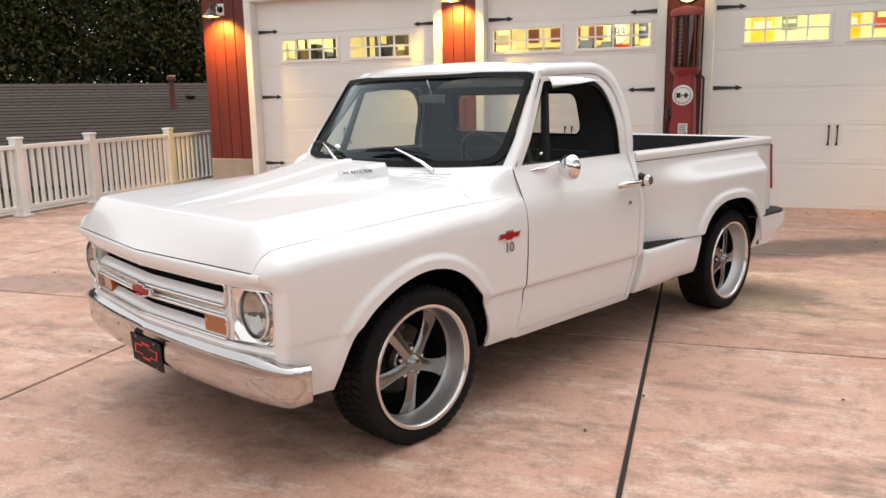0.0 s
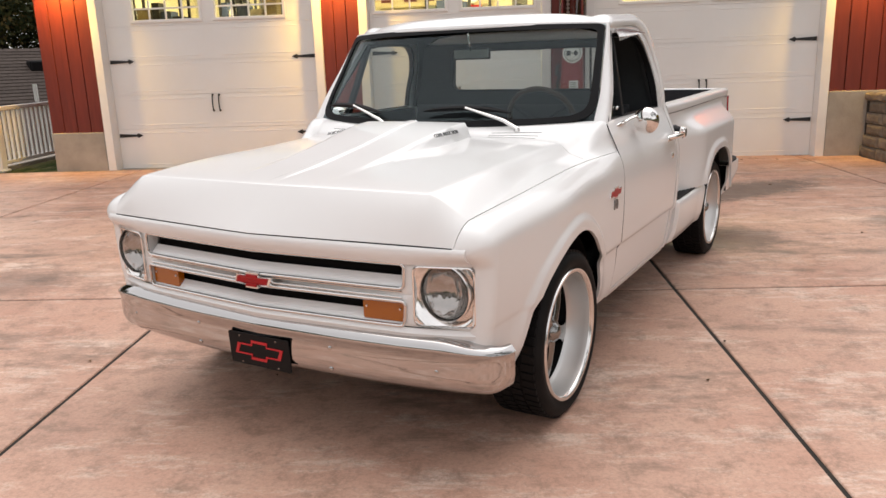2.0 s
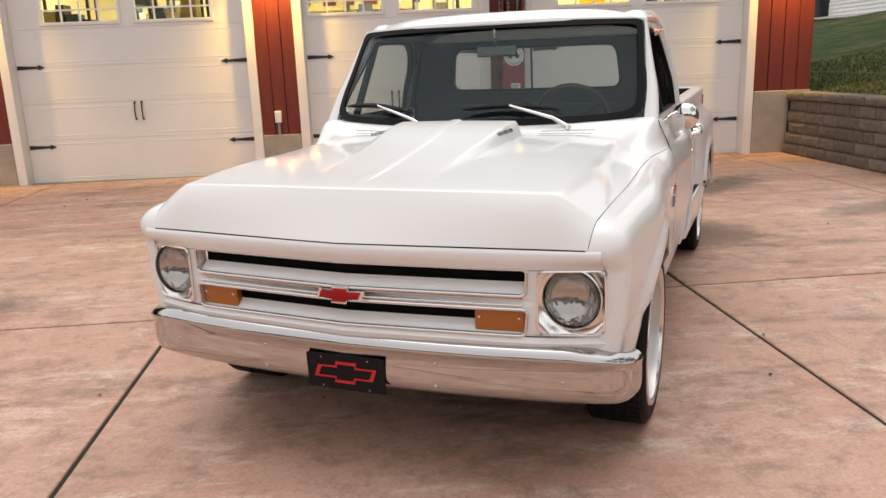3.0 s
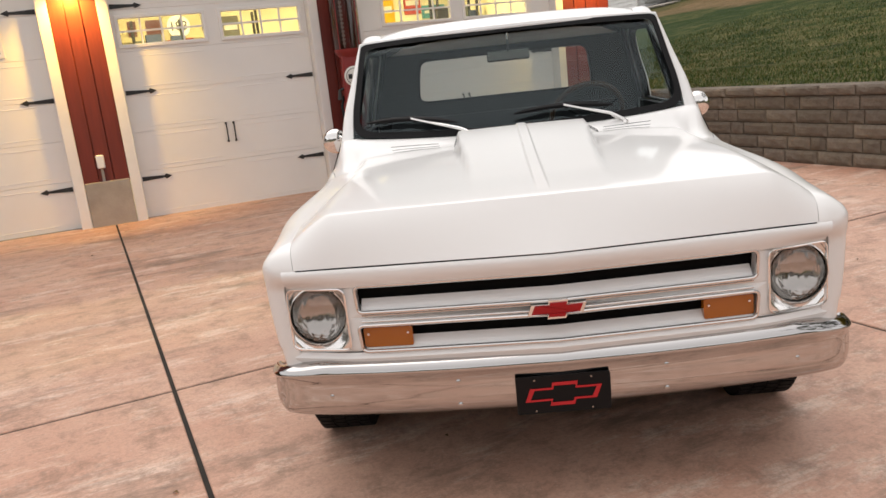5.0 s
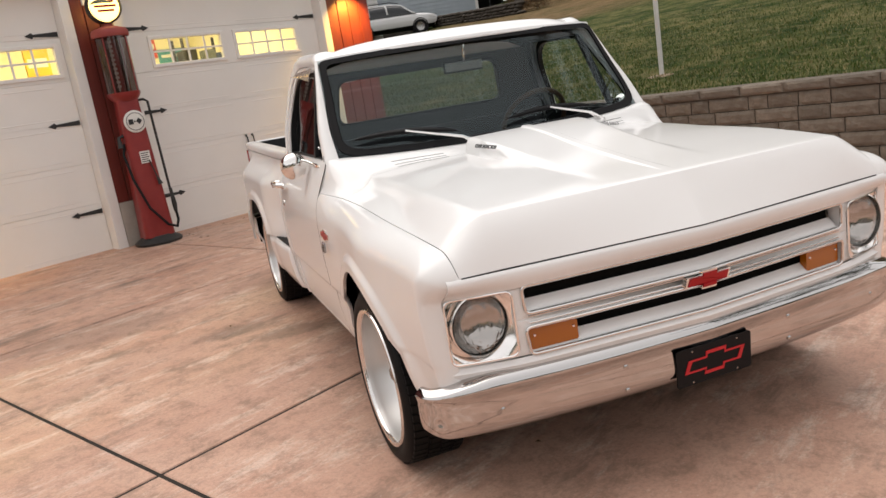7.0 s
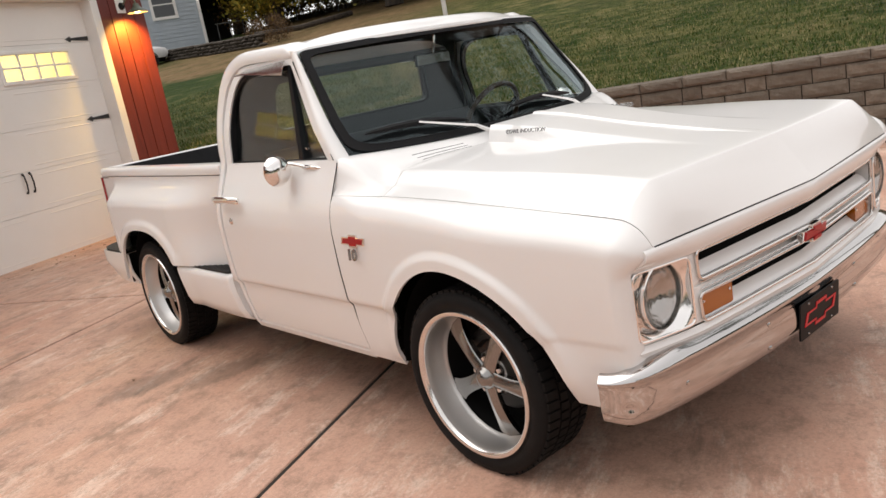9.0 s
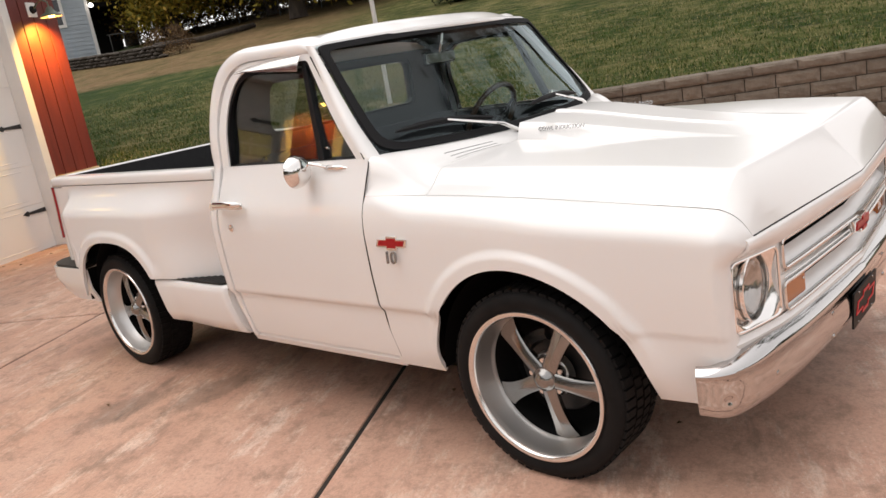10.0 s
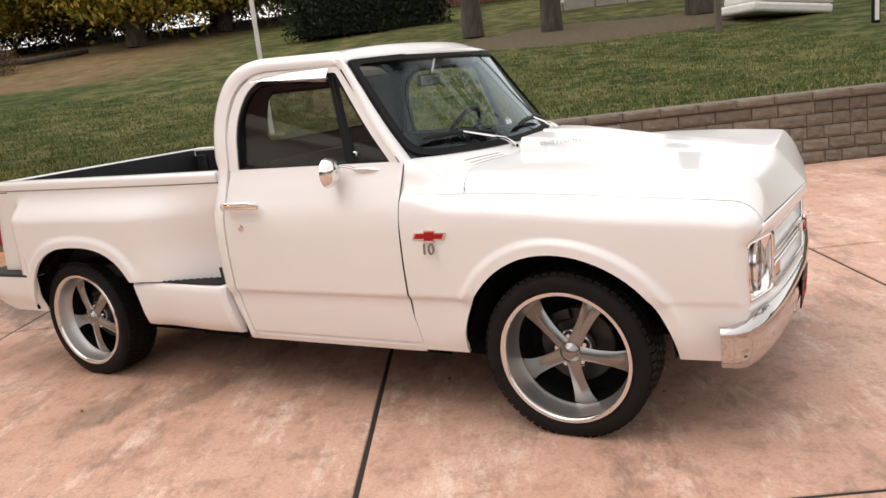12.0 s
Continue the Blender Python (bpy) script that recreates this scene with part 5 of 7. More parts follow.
PUMPRED = mottled("faded_red_enamel", (0.21, 0.016, 0.016), (0.27, 0.025, 0.022), 5, 0.35, 0.04)
PUMPCAP = mottled("chalky_red_enamel", (0.30, 0.05, 0.045), (0.36, 0.075, 0.06), 6, 0.6, 0.1)
BLACKIRON = mottled("black_cast_base", (0.014, 0.014, 0.014), (0.03, 0.03, 0.028), 8, 0.55, 0.2)
PALEGREEN = mottled("green_enamel_shade", (0.10, 0.12, 0.085), (0.13, 0.15, 0.11), 6, 0.4)
SHINGLE = mat("brown_asphalt_shingle", (0.06, 0.05, 0.045), 0.9)
_c = ramp(SHINGLE, noise_tex(SHINGLE, 14, 6, 0.7), [(0.3, (0.026, 0.017, 0.013)), (0.7, (0.06, 0.042, 0.033))])
base(SHINGLE, blend(SHINGLE, _c, (0.075, 0.055, 0.045), ramp(SHINGLE, random_of(SHINGLE), [(0.2, (0, 0, 0)), (1, (0.5, 0.5, 0.5))])))
BARK = mottled("grey_brown_bark", (0.03, 0.024, 0.019), (0.095, 0.074, 0.058), 7, 0.95, 0.9, (1, 1, 0.25))
STONE = mottled("grey_field_stone", (0.03, 0.024, 0.019), (0.085, 0.07, 0.056), 5, 0.9, 0.6)
BLUESIDING = mottled("pale_blue_siding", (0.38, 0.43, 0.48), (0.44, 0.49, 0.54), 2, 0.6)
WHITESHINGLE = mottled("white_wood_shingle", (0.82, 0.81, 0.80), (0.88, 0.87, 0.86), 5, 0.7, 0.1)
BEIGE = mottled("beige_wall", (0.33, 0.30, 0.25), (0.38, 0.35, 0.30), 2, 0.8)
BRICKRED = mottled("red_brown_brick", (0.20, 0.085, 0.06), (0.28, 0.12, 0.085), 6, 0.85, 0.2)
WARMROOM = mottled("cream_room_wall", (0.78, 0.73, 0.50), (0.82, 0.78, 0.57), 2, 0.7)

# one ground sheet: drive level, lower on the fence side, banked lawn beyond the block wall
def lawn_z(u, v):
    d = u - 5.74
    z = 0.80 + 0.055 * d if d < 2.5 else 0.9375 + 0.15 * (d - 2.5)
    if d > 2.5:
        z += 0.075 * (math.exp(-(d - 2.5) / 1.2) - 1) * 0.6 + 0.045
    far = max(0.0, d - 34)
    z -= 0.15 * far * smooth(0, 30, far)
    z -= 0.36 * smooth(26.6, 28.6, v) * smooth(11, 15, d)
    return min(z, 6.5) + 0.05 * noise.noise((u * 0.25, v * 0.25, 0.0)) * smooth(0.5, 4, d)


def ground_z(u, v):
    if u > 5.72:
        return lawn_z(u, v)
    if u < -7.05:
        return -0.02 - 2.9 * smooth(-7.05, -11.0, u)
    return -0.03


axis_u = sorted(set([-400, -250, -150, -90, -60, -40, -30, -24, -20, -17, -14, -12, -11, -10, -9, -8.3, -7.6, -7.06, -7.04, 5.70, 5.73] + steps(-6, 5, 6) + [5.73 + 0.35 * i for i in range(1, 60)] + [27, 29, 31, 33, 35, 38, 42, 46, 52, 60, 75, 100, 150, 250, 400]))
axis_v = sorted(set([-400, -250, -150, -90, -60, -40, -30, -22] + steps(-16, 30, 92) + [32, 34, 37, 40, 45, 52, 60, 80, 110, 160, 250, 400]))

GRASS = mat("mown_autumn_grass", (0.07, 0.08, 0.03), 0.95, spec=0.15)
_g = ramp(GRASS, noise_tex(GRASS, 1.1, 8, 0.7), [(0.36, (0.014, 0.036, 0.004)), (0.5, (0.042, 0.068, 0.011)), (0.63, (0.15, 0.14, 0.05))])
flecks = ramp(GRASS, noise_tex(GRASS, 4.5, 9, 0.8, (1.0, 0.4, 1.0)), [(0.47, (0, 0, 0)), (0.66, (0.7, 0.7, 0.7))])
gn, gl2, _ = nodes_of(GRASS)
gco, gsep = gn.new("ShaderNodeTexCoord"), gn.new("ShaderNodeSeparateXYZ")
gl2.new(gco.outputs["Object"], gsep.inputs[0])


def gmath(op, a, b):
    x = gn.new("ShaderNodeMath")
    x.operation = op
    for i, v in enumerate((a, b)):
        if isinstance(v, (int, float)):
            x.inputs[i].default_value = v
        else:
            gl2.new(v, x.inputs[i])
    return x.outputs[0]


# lusher towards the garage, with straw flecks away from it
lush = ramp(GRASS, gmath("MULTIPLY", gmath("ADD", gsep.outputs[1], gmath("MULTIPLY", noise_tex(GRASS, 0.25, 4), 5.0)), 0.04), [(0.40, (0, 0, 0)), (0.72, (1, 1, 1))])
_g = blend(GRASS, _g, (0.27, 0.22, 0.11), gmath("MULTIPLY", flecks, gmath("SUBTRACT", 1.0, gmath("MULTIPLY", lush, 0.88))))
_g = blend(GRASS, _g, (0.014, 0.036, 0.004), gmath("MULTIPLY", lush, 0.5))
# bare straw-coloured strip higher up the bank
wave = gmath("MULTIPLY", noise_tex(GRASS, 0.3, 5), 3.0)
strip = ramp(GRASS, gmath("MULTIPLY", gmath("SUBTRACT", gmath("ADD", gsep.outputs[0], wave), 18.7), 0.5), [(0.3, (0, 0, 0)), (0.7, (1, 1, 1))])
along = ramp(GRASS, gmath("MULTIPLY", gmath("SUBTRACT", gmath("ADD", gsep.outputs[1], wave), 9.0), 0.14), [(0.1, (0.08, 0.08, 0.08)), (0.7, (1, 1, 1))])
along = gmath("MULTIPLY", along, ramp(GRASS, gmath("MULTIPLY", gsep.outputs[1], 0.03), [(0.66, (1, 1, 1)), (0.78, (0, 0, 0))]))
strip_f = gmath("MULTIPLY", gmath("MULTIPLY", strip, along), ramp(GRASS, noise_tex(GRASS, 0.7, 6, 0.7), [(0.3, (0.35, 0.35, 0.35)), (0.6, (1, 1, 1))]))
_g = blend(GRASS, _g, ramp(GRASS, noise_tex(GRASS, 2.4, 7, 0.7), [(0.3, (0.14, 0.088, 0.042)), (0.7, (0.27, 0.18, 0.095))]), strip_f)
base(GRASS, _g)
bump(GRASS, noise_tex(GRASS, 26, 6, 0.75), 0.9, 0.05)
bump(GRASS, noise_tex(GRASS, 120, 4, 0.7), 0.6, 0.02)

ground = part("ground", sheet(lambda u, v: (u, v, ground_z(u, v)), axis_u, axis_v, flip=True), GRASS, None)
ground.matrix_world = SM
tagged(ground, "mown grass bank and soil round the drive, straw-coloured higher up", "ground", kind="structure")

# concrete slabs
drive = thing("pavement", "pinkish stained concrete drive in large slabs", "pavement", SM, kind="structure")
U_JOINTS = [-7.05, -4.5, -1.41, 1.685, 4.78, 5.56]
V_JOINTS = [-16.5, -13.4, -10.45, -7.5, -4.56, -1.63, 1.27, 4.21, 7.70]
for i in range(len(U_JOINTS) - 1):
    for j in range(len(V_JOINTS) - 1):
        u0, u1, v0, v1 = U_JOINTS[i], U_JOINTS[i + 1], V_JOINTS[j], V_JOINTS[j + 1]
        g, h = 0.009, 0.010
        bm = bmesh.new()
        prof = [(0.0, -0.12), (0.0, -0.009), (0.004, -0.002), (0.010, 0.0)]
        rings = []
        for d, z in prof:
            rings.append([bm.verts.new((x, y, z)) for x, y in ((u0 + g + d, v0 + h + d), (u1 - g - d, v0 + h + d), (u1 - g - d, v1 - h - d), (u0 + g + d, v1 - h - d))])
        for a, b in zip(rings, rings[1:]):
            for k in range(4):
                bm.faces.new((a[k], a[(k + 1) % 4], b[(k + 1) % 4], b[k]))
        bm.faces.new(rings[-1])
        part("slab", bm, CONCRETE, drive, smooth=False)
part("joint_filler", boxed(-7.04, 5.55, -16.4, 7.66, -0.06, -0.007), SOIL, drive, "dark joint filler", smooth=False)

# garage
WALL_V = 7.48                  # face of the siding
DOOR_V = 7.608                 # the doors stand back in their openings
garage = thing("garage", "three-door garage with red board siding and white carriage-style doors", "garage", GM)
BAYS = [(-5.21, -2.12), (-1.36, 1.01), (1.71, 4.66)]
DOOR_H = 3.02
EDGES = [-6.14, -5.21, -2.12, -1.36, 1.01, 1.71, 4.66, 5.59]
PLINTH_TOP = {0: 0.56, 1: 0.54, 2: 0.54, 3: 0.86}
for k in range(4):
    a, b = EDGES[2 * k], EDGES[2 * k + 1]
    ta = a if k == 0 else a + 0.12
    tb = b if k == 3 else b - 0.12
    zt = PLINTH_TOP[k]
    part("plinth", boxed(ta + 0.004, tb - 0.004, WALL_V - 0.03, WALL_V + 0.3, -0.05, zt), PLINTH, garage, "bare grey concrete plinth", smooth=False, bevel=0.01)
    part("wall", boxed(ta, tb, WALL_V + 0.03, WALL_V + 0.25, zt - 0.02, 5.4), SIDING, garage, "red board siding wall", smooth=False)
    n = max(3, round((tb - ta) / 0.2))
    w = (tb - ta) / n
    for i in range(n):
        part("siding_board", boxed(ta + i * w + 0.005, ta + (i + 1) * w - 0.005, WALL_V + 0.0, WALL_V + 0.035, zt - 0.03, 5.4), SIDING, garage, smooth=False, bevel=0.006)
for a, b in BAYS:
    for x0, x1 in ((a - 0.12, a), (b, b + 0.12)):
        part("door_trim", boxed(x0, x1, WALL_V - 0.025, WALL_V + 0.26, -0.01, DOOR_H + 0.0), TRIM, garage, "white trim board", smooth=False, bevel=0.006)
    part("door_trim", boxed(a - 0.12, b + 0.12, WALL_V - 0.025, WALL_V + 0.26, DOOR_H, DOOR_H + 0.16), TRIM, garage, smooth=False, bevel=0.006)
    part("wall", boxed(a - 0.12, b + 0.12, WALL_V + 0.02, WALL_V + 0.25, DOOR_H + 0.16, 5.4), SIDING, garage, smooth=False)
part("wall", boxed(-6.14, -5.92, WALL_V + 0.25, 15.5, -0.3, 5.4), SIDING, garage, smooth=False)
part("wall", boxed(5.37, 5.59, WALL_V + 0.25, 15.5, 0.0, 5.4), SIDING, garage, smooth=False)
part("wall", boxed(-6.14, 5.59, 15.5, 15.7, -0.3, 5.4), SIDING, garage, smooth=False)
part("floor_slab", boxed(-5.92, 5.37, WALL_V + 0.1, 15.5, -0.1, -0.005), PLINTH, garage, smooth=False)
part("roof", sheet(lambda k, u: (u, WALL_V - 0.5 + 8.9 * k, 5.4 + 2.6 * (1 - abs(2 * k - 1))), steps(0, 1, 2), [-6.65, 6.1]), SHINGLE, garage, "dark shingle roof", smooth=False, solid=-0.15)
part("ceiling_board", boxed(-5.92, 5.37, WALL_V + 0.25, 15.5, 3.6, 3.65), WARMROOM, garage, smooth=False)
part("room_wall", boxed(-5.91, 5.36, 12.6, 12.66, 0, 3.6), WARMROOM, garage, "cream inside wall", smooth=False)

for u0 in (-5.915, 5.305):
    part("room_wall", boxed(u0, u0 + 0.06, WALL_V + 0.26, 12.6, 0, 3.6), WARMROOM, garage, smooth=False)

HINGE_Z = (0.485, 1.545, 2.56)
SEAMS = [0.0, 0.58, 1.065, 1.55, 2.03, 2.52, DOOR_H]


def hinge(bm, x, z, way):
    """A strap hinge with a spear tip, lying on the door."""
    pts = [(0, -0.028), (0.27, -0.014), (0.285, -0.034), (0.36, 0.0), (0.285, 0.034), (0.27, 0.014), (0, 0.028)]
    return plate([(x + way * a, z + b) for a, b in pts], [], lambda a, b, d: (a, DOOR_V + 0.022 + d, b), 0.012, bm)


for bay, (a, b) in enumerate(BAYS):
    door = thing("door_%d" % (bay + 1), "white carriage-style sectional garage door, closed, black strap hinges", "garage door", GM, kind="structure")
    mid = (a + b) / 2
    dv = DOOR_V + 0.034
    win_w, win_c = 0.97, [mid - 0.615, mid + 0.595]
    for k in range(6):
        z0, z1 = SEAMS[k], SEAMS[k + 1] - 0.003
        outer = [(a + 0.004, z0), (b - 0.004, z0), (b - 0.004, z1), (a + 0.004, z1)]
        holes = []
        if k == 4:
            for c in win_c:
                holes.append([(c - win_w / 2, 2.115), (c + win_w / 2, 2.115), (c + win_w / 2, 2.415), (c - win_w / 2, 2.415)])
        part("panel", plate(outer, holes, lambda p, q, d: (p, dv + d, q), 0.045), DOORWHITE, door, smooth=False)
        if k != 4:
            # embossed long lines near the panel's top and bottom
            for x0, x1 in ((a + 0.22, mid - 0.16), (mid + 0.16, b - 0.22)):
                for zz in (z0 + 0.058, z1 - 0.058):
                    part("panel_bead", sheet(lambda p, h, zz=zz: (p, dv - 0.004 * math.sin(h * math.pi) + 0.0005, zz - 0.007 + 0.014 * h), [x0, x1], steps(0, 1, 6), flip=True), DOORWHITE, door)
    for c in win_c:
        fo = [(c - win_w / 2 - 0.045, 2.07), (c + win_w / 2 + 0.045, 2.07), (c + win_w / 2 + 0.045, 2.46), (c - win_w / 2 - 0.045, 2.46)]
        fi = [(c - win_w / 2, 2.115), (c + win_w / 2, 2.115), (c + win_w / 2, 2.415), (c - win_w / 2, 2.415)]
        win = part("window", plate(fo, [fi], lambda p, q, d: (p, dv - 0.02 + d, q), 0.03), DOORWHITE, door, "white window frame with muntins", smooth=False, bevel=0.008)
        for i in range(1, 4):
            x = c - win_w / 2 + win_w * i / 4
            part("muntin", boxed(x - 0.011, x + 0.011, dv - 0.008, dv + 0.012, 2.115, 2.415), DOORWHITE, win, smooth=False)
        part("muntin", boxed(c - win_w / 2, c + win_w / 2, dv - 0.0075, dv + 0.0115, 2.254, 2.276), DOORWHITE, win, smooth=False)
        part("pane", boxed(c - win_w / 2, c + win_w / 2, dv + 0.014, dv + 0.018, 2.115, 2.415), HOUSEGLASS, win, smooth=False)
    for z in HINGE_Z:
        for x, way in ((a + 0.02, 1), (b - 0.02, -1)):
            part("strap_hinge", hinge(bmesh.new(), x, z, way), IRON, door, "black iron strap hinge", smooth=False)
    for x in (mid - 0.048, mid + 0.048):
        part("pull_handle", tube([(x, dv - 0.004, 1.05), (x, dv - 0.03, 1.02), (x, dv - 0.04, 0.93), (x, dv - 0.03, 0.845), (x, dv - 0.004, 0.815)], [0.016, 0.009, 0.009, 0.009, 0.016], 8), IRON, door, "black iron pull handle")
    for z in SEAMS[1:-1]:
        part("seam_backing", boxed(a + 0.01, b - 0.01, dv + 0.0455, dv + 0.055, z - 0.03, z + 0.03), DOORWHITE, door, smooth=False)
    part("bottom_seal", boxed(a + 0.01, b - 0.01, dv + 0.003, dv + 0.04, -0.008, 0.004), BLACK, door, smooth=False)

# lit room behind the doors: ceiling tubes and pictures on the wall
TUBE = emissive("fluorescent_tube", (1.0, 0.86, 0.5), 9.0)
for u in (-3.7, -0.2, 3.2):
    tl = thing("ceiling_lamp", "long lit tube lamp on the garage ceiling", "lamp", GM, group="garage ceiling lamps")
    part("housing", boxed(u - 0.75, u + 0.75, 10.2, 10.4, 3.55, 3.6), TRIM, tl, smooth=False)
    part("tube", boxed(u - 0.72, u + 0.72, 10.22, 10.38, 3.52, 3.552), TUBE, tl, smooth=False)
    area = bpy.data.lights.new("room_light", "AREA")
    area.energy, area.color, area.shape, area.size, area.size_y = 210, (1.0, 0.83, 0.46), "RECTANGLE", 1.4, 0.15
    lo = new("room_light", area)
    lo.matrix_world = GM @ Matrix.Translation((u, 10.3, 3.5))
rsh = random.Random(17)
BOXCOL = [mottled("stored_box", c, tuple(q * 0.7 for q in c), 4, 0.6) for c in ((0.03, 0.035, 0.03), (0.10, 0.11, 0.08), (0.5, 0.46, 0.36), (0.04, 0.06, 0.12), (0.26, 0.2, 0.09), (0.6, 0.58, 0.52), (0.02, 0.02, 0.02))]
for u, v in ((-5.3, 9.6), (-4.4, 10.8), (-3.5, 9.4), (-2.6, 10.4), (-0.6, 11.6), (0.6, 11.2), (4.7, 11.0)):
    rack = thing("storage_rack", "dark storage rack with boxes inside the lit garage", "shelf", GM @ Matrix.Translation((u, v, 0)), group="garage racks")
    for x in (-0.42, 0.38):
        for y in (0.0, 0.36):
            part("upright", boxed(x, x + 0.04, y, y + 0.04, 0, 2.75), IRON, rack, smooth=False)
    for z in (0.4, 1.0, 1.6, 2.12):
        part("shelf_board", boxed(-0.42, 0.42, 0.0, 0.4, z, z + 0.03), IRON, rack, smooth=False)
        x = -0.38
        while x < 0.3:
            w = rsh.uniform(0.1, 0.26)
            part("box", boxed(x, min(x + w, 0.4), 0.05, 0.34, z + 0.031, z + rsh.uniform(0.14, 0.44)), rsh.choice(BOXCOL), rack, smooth=False)
            x += w + 0.02
POSTERS = [(-4.6, 2.1, 0.5, 0.6, (0.05, 0.05, 0.06)), (-3.9, 2.2, 0.5, 0.5, (0.3, 0.28, 0.2)), (-2.9, 2.1, 0.7, 0.7, (0.04, 0.04, 0.05)), (-2.2, 2.3, 0.3, 0.5, (0.5, 0.45, 0.3)),
           (0.45, 2.25, 0.5, 0.35, (0.05, 0.1, 0.35)), (1.1, 2.1, 0.3, 0.4, (0.2, 0.2, 0.18)), (2.75, 2.2, 0.4, 0.7, (0.85, 0.55, 0.03)), (3.2, 2.25, 0.26, 0.3, (0.12, 0.2, 0.16)), (4.1, 2.2, 0.5, 0.6, (0.85, 0.5, 0.02)), (4.75, 2.3, 0.35, 0.45, (0.5, 0.06, 0.03)), (5.2, 2.1, 0.5, 0.25, (0.06, 0.3, 0.35))]
for u, z, w, h, c in POSTERS:
    u, z = u - 0.35, z + 0.5
    ps = thing("wall_sign", "flat painted metal sign on the garage wall", "sign", GM, group="garage wall signs")
    part("board", boxed(u - w / 2, u + w / 2, 12.57, 12.6, z - h / 2, z + h / 2), mottled("sign_enamel", c, tuple(q * 0.7 for q in c), 3, 0.4), ps, smooth=False)
    part("band", boxed(u - w * 0.4, u + w * 0.4, 12.565, 12.572, z - h * 0.12, z + h * 0.1), WHITELETTER, ps, smooth=False)
WHITEDISC = mat("white_enamel_disc", (0.88, 0.87, 0.84), 0.4)
ns = thing("number_sign", "round white sign with the black number 183 over a red stripe", "sign", GM)
part("disc", lathe([(0, -0.006), (0.195, -0.005), (0.2, 0.006), (0, 0.008)], 32, "y", at=(-0.2, 12.27, 2.66)), WHITEDISC, ns)
text_part("number", "183", 0.22, DARKLETTER, ns, pose(-0.2, 12.261, 2.66, 90, 0, 0), 0.001)
part("stripe", boxed(-0.42, 0.02, 12.28, 12.296, 2.30, 2.44), REDENAMEL, ns, smooth=False)
bs = thing("banner_sign", "long sign seen from behind with dark red block letters", "sign", GM)
part("board", boxed(-2.2, 0.2, 12.3, 12.33, 2.45, 2.9), mottled("banner_cream", (0.6, 0.52, 0.3), (0.5, 0.44, 0.26), 2, 0.6), bs, smooth=False)
for u, w in ((-1.95, 0.3), (-1.5, 0.35), (-1.05, 0.2), (-0.75, 0.4), (-0.25, 0.3)):
    part("letter_bar", boxed(u, u + w * 0.7, 12.285, 12.302, 2.54, 2.80), mat("letter_brown", (0.1, 0.02, 0.015), 0.5), bs, smooth=False)

# wall lamps: gooseneck with a shade
GLOWBULB = emissive("warm_bulb", (1.0, 0.62, 0.14), 30.0)
for u in (-5.78, -1.78, 1.36, 5.18):
    lamp = thing("wall_lamp", "lit gooseneck barn lamp with a green enamel shade", "lamp", GM @ Matrix.Translation((u, WALL_V, 2.86)), group="garage wall lamps")
    part("mount", boxed(-0.075, 0.075, -0.012, 0.02, -0.02, 0.16), TRIM, lamp, "white square mount plate", smooth=False, bevel=0.006)
    part("boss", lathe([(0, -0.045), (0.04, -0.04), (0.05, -0.012)], 20, "y", at=(0.01, 0, 0.07)), BLACK, lamp, "black round boss")
    neck = [(0.01, -0.03, 0.07), (0.01, -0.10, 0.13), (0.01, -0.19, 0.16), (0.01, -0.26, 0.12), (0.01, -0.27, 0.06)]
    part("gooseneck", tube(neck, 0.011, 8), PALEGREEN, lamp)
    part("shade", lathe([(0.03, 0.06), (0.045, 0.03), (0.06, 0.0), (0.115, -0.035), (0.135, -0.06), (0.1335, -0.062)], 32, "z", at=(0.01, -0.27, 0.0)), PALEGREEN, lamp, "green enamel shade")
    part("shade_lining", lathe([(0.1335, -0.062), (0.13, -0.058), (0.108, -0.034), (0.05, -0.004), (0.0, 0.004)], 32, "z", at=(0.01, -0.27, 0.0)), TRIM, lamp, "white enamel inside of the shade")
    part("bulb", lathe([(0, 0.02), (0.03, 0.0), (0.042, -0.03), (0.03, -0.06), (0, -0.068)], 16, "z", at=(0.01, -0.27, 0.0)), GLOWBULB, lamp, "lit bulb")
    ld = bpy.data.lights.new("lamp_light", "SPOT")
    ld.energy, ld.color, ld.spot_size, ld.spot_blend, ld.shadow_soft_size = 300, (1.0, 0.58, 0.09), radians(120), 0.85, 0.04
    lo = new("lamp_light", ld)
    lo.matrix_world = GM @ look((u + 0.01, WALL_V - 0.27, 2.795), (u + 0.011, WALL_V, 2.33))

outlet = thing("outdoor_outlet", "white weatherproof outlet cover on the red siding", "outlet", GM)
part("cover", boxed(-1.815, -1.725, WALL_V - 0.05, WALL_V, 0.70, 0.86), TRIM, outlet, bevel=0.014)
part("conduit", boxed(-1.785, -1.755, WALL_V - 0.025, WALL_V, 0.54, 0.70), PLINTH, outlet, smooth=False)

# gas pump
PU, PV = 1.40, 7.20
pump = thing("gas_pump", "antique red visible gas pump with glass cylinder and lit globe", "gas pump", GM @ Matrix.Translation((PU, PV, 0)) @ pose(0, 0, 0, 0, 0, -8))
part("base", lathe([(0.0, 0.0), (0.27, 0.0), (0.28, 0.03), (0.25, 0.055), (0.20, 0.08), (0.185, 0.10), (0.0, 0.10)], 32), BLACKIRON, pump, "black flared cast base")
bm = bmesh.new()
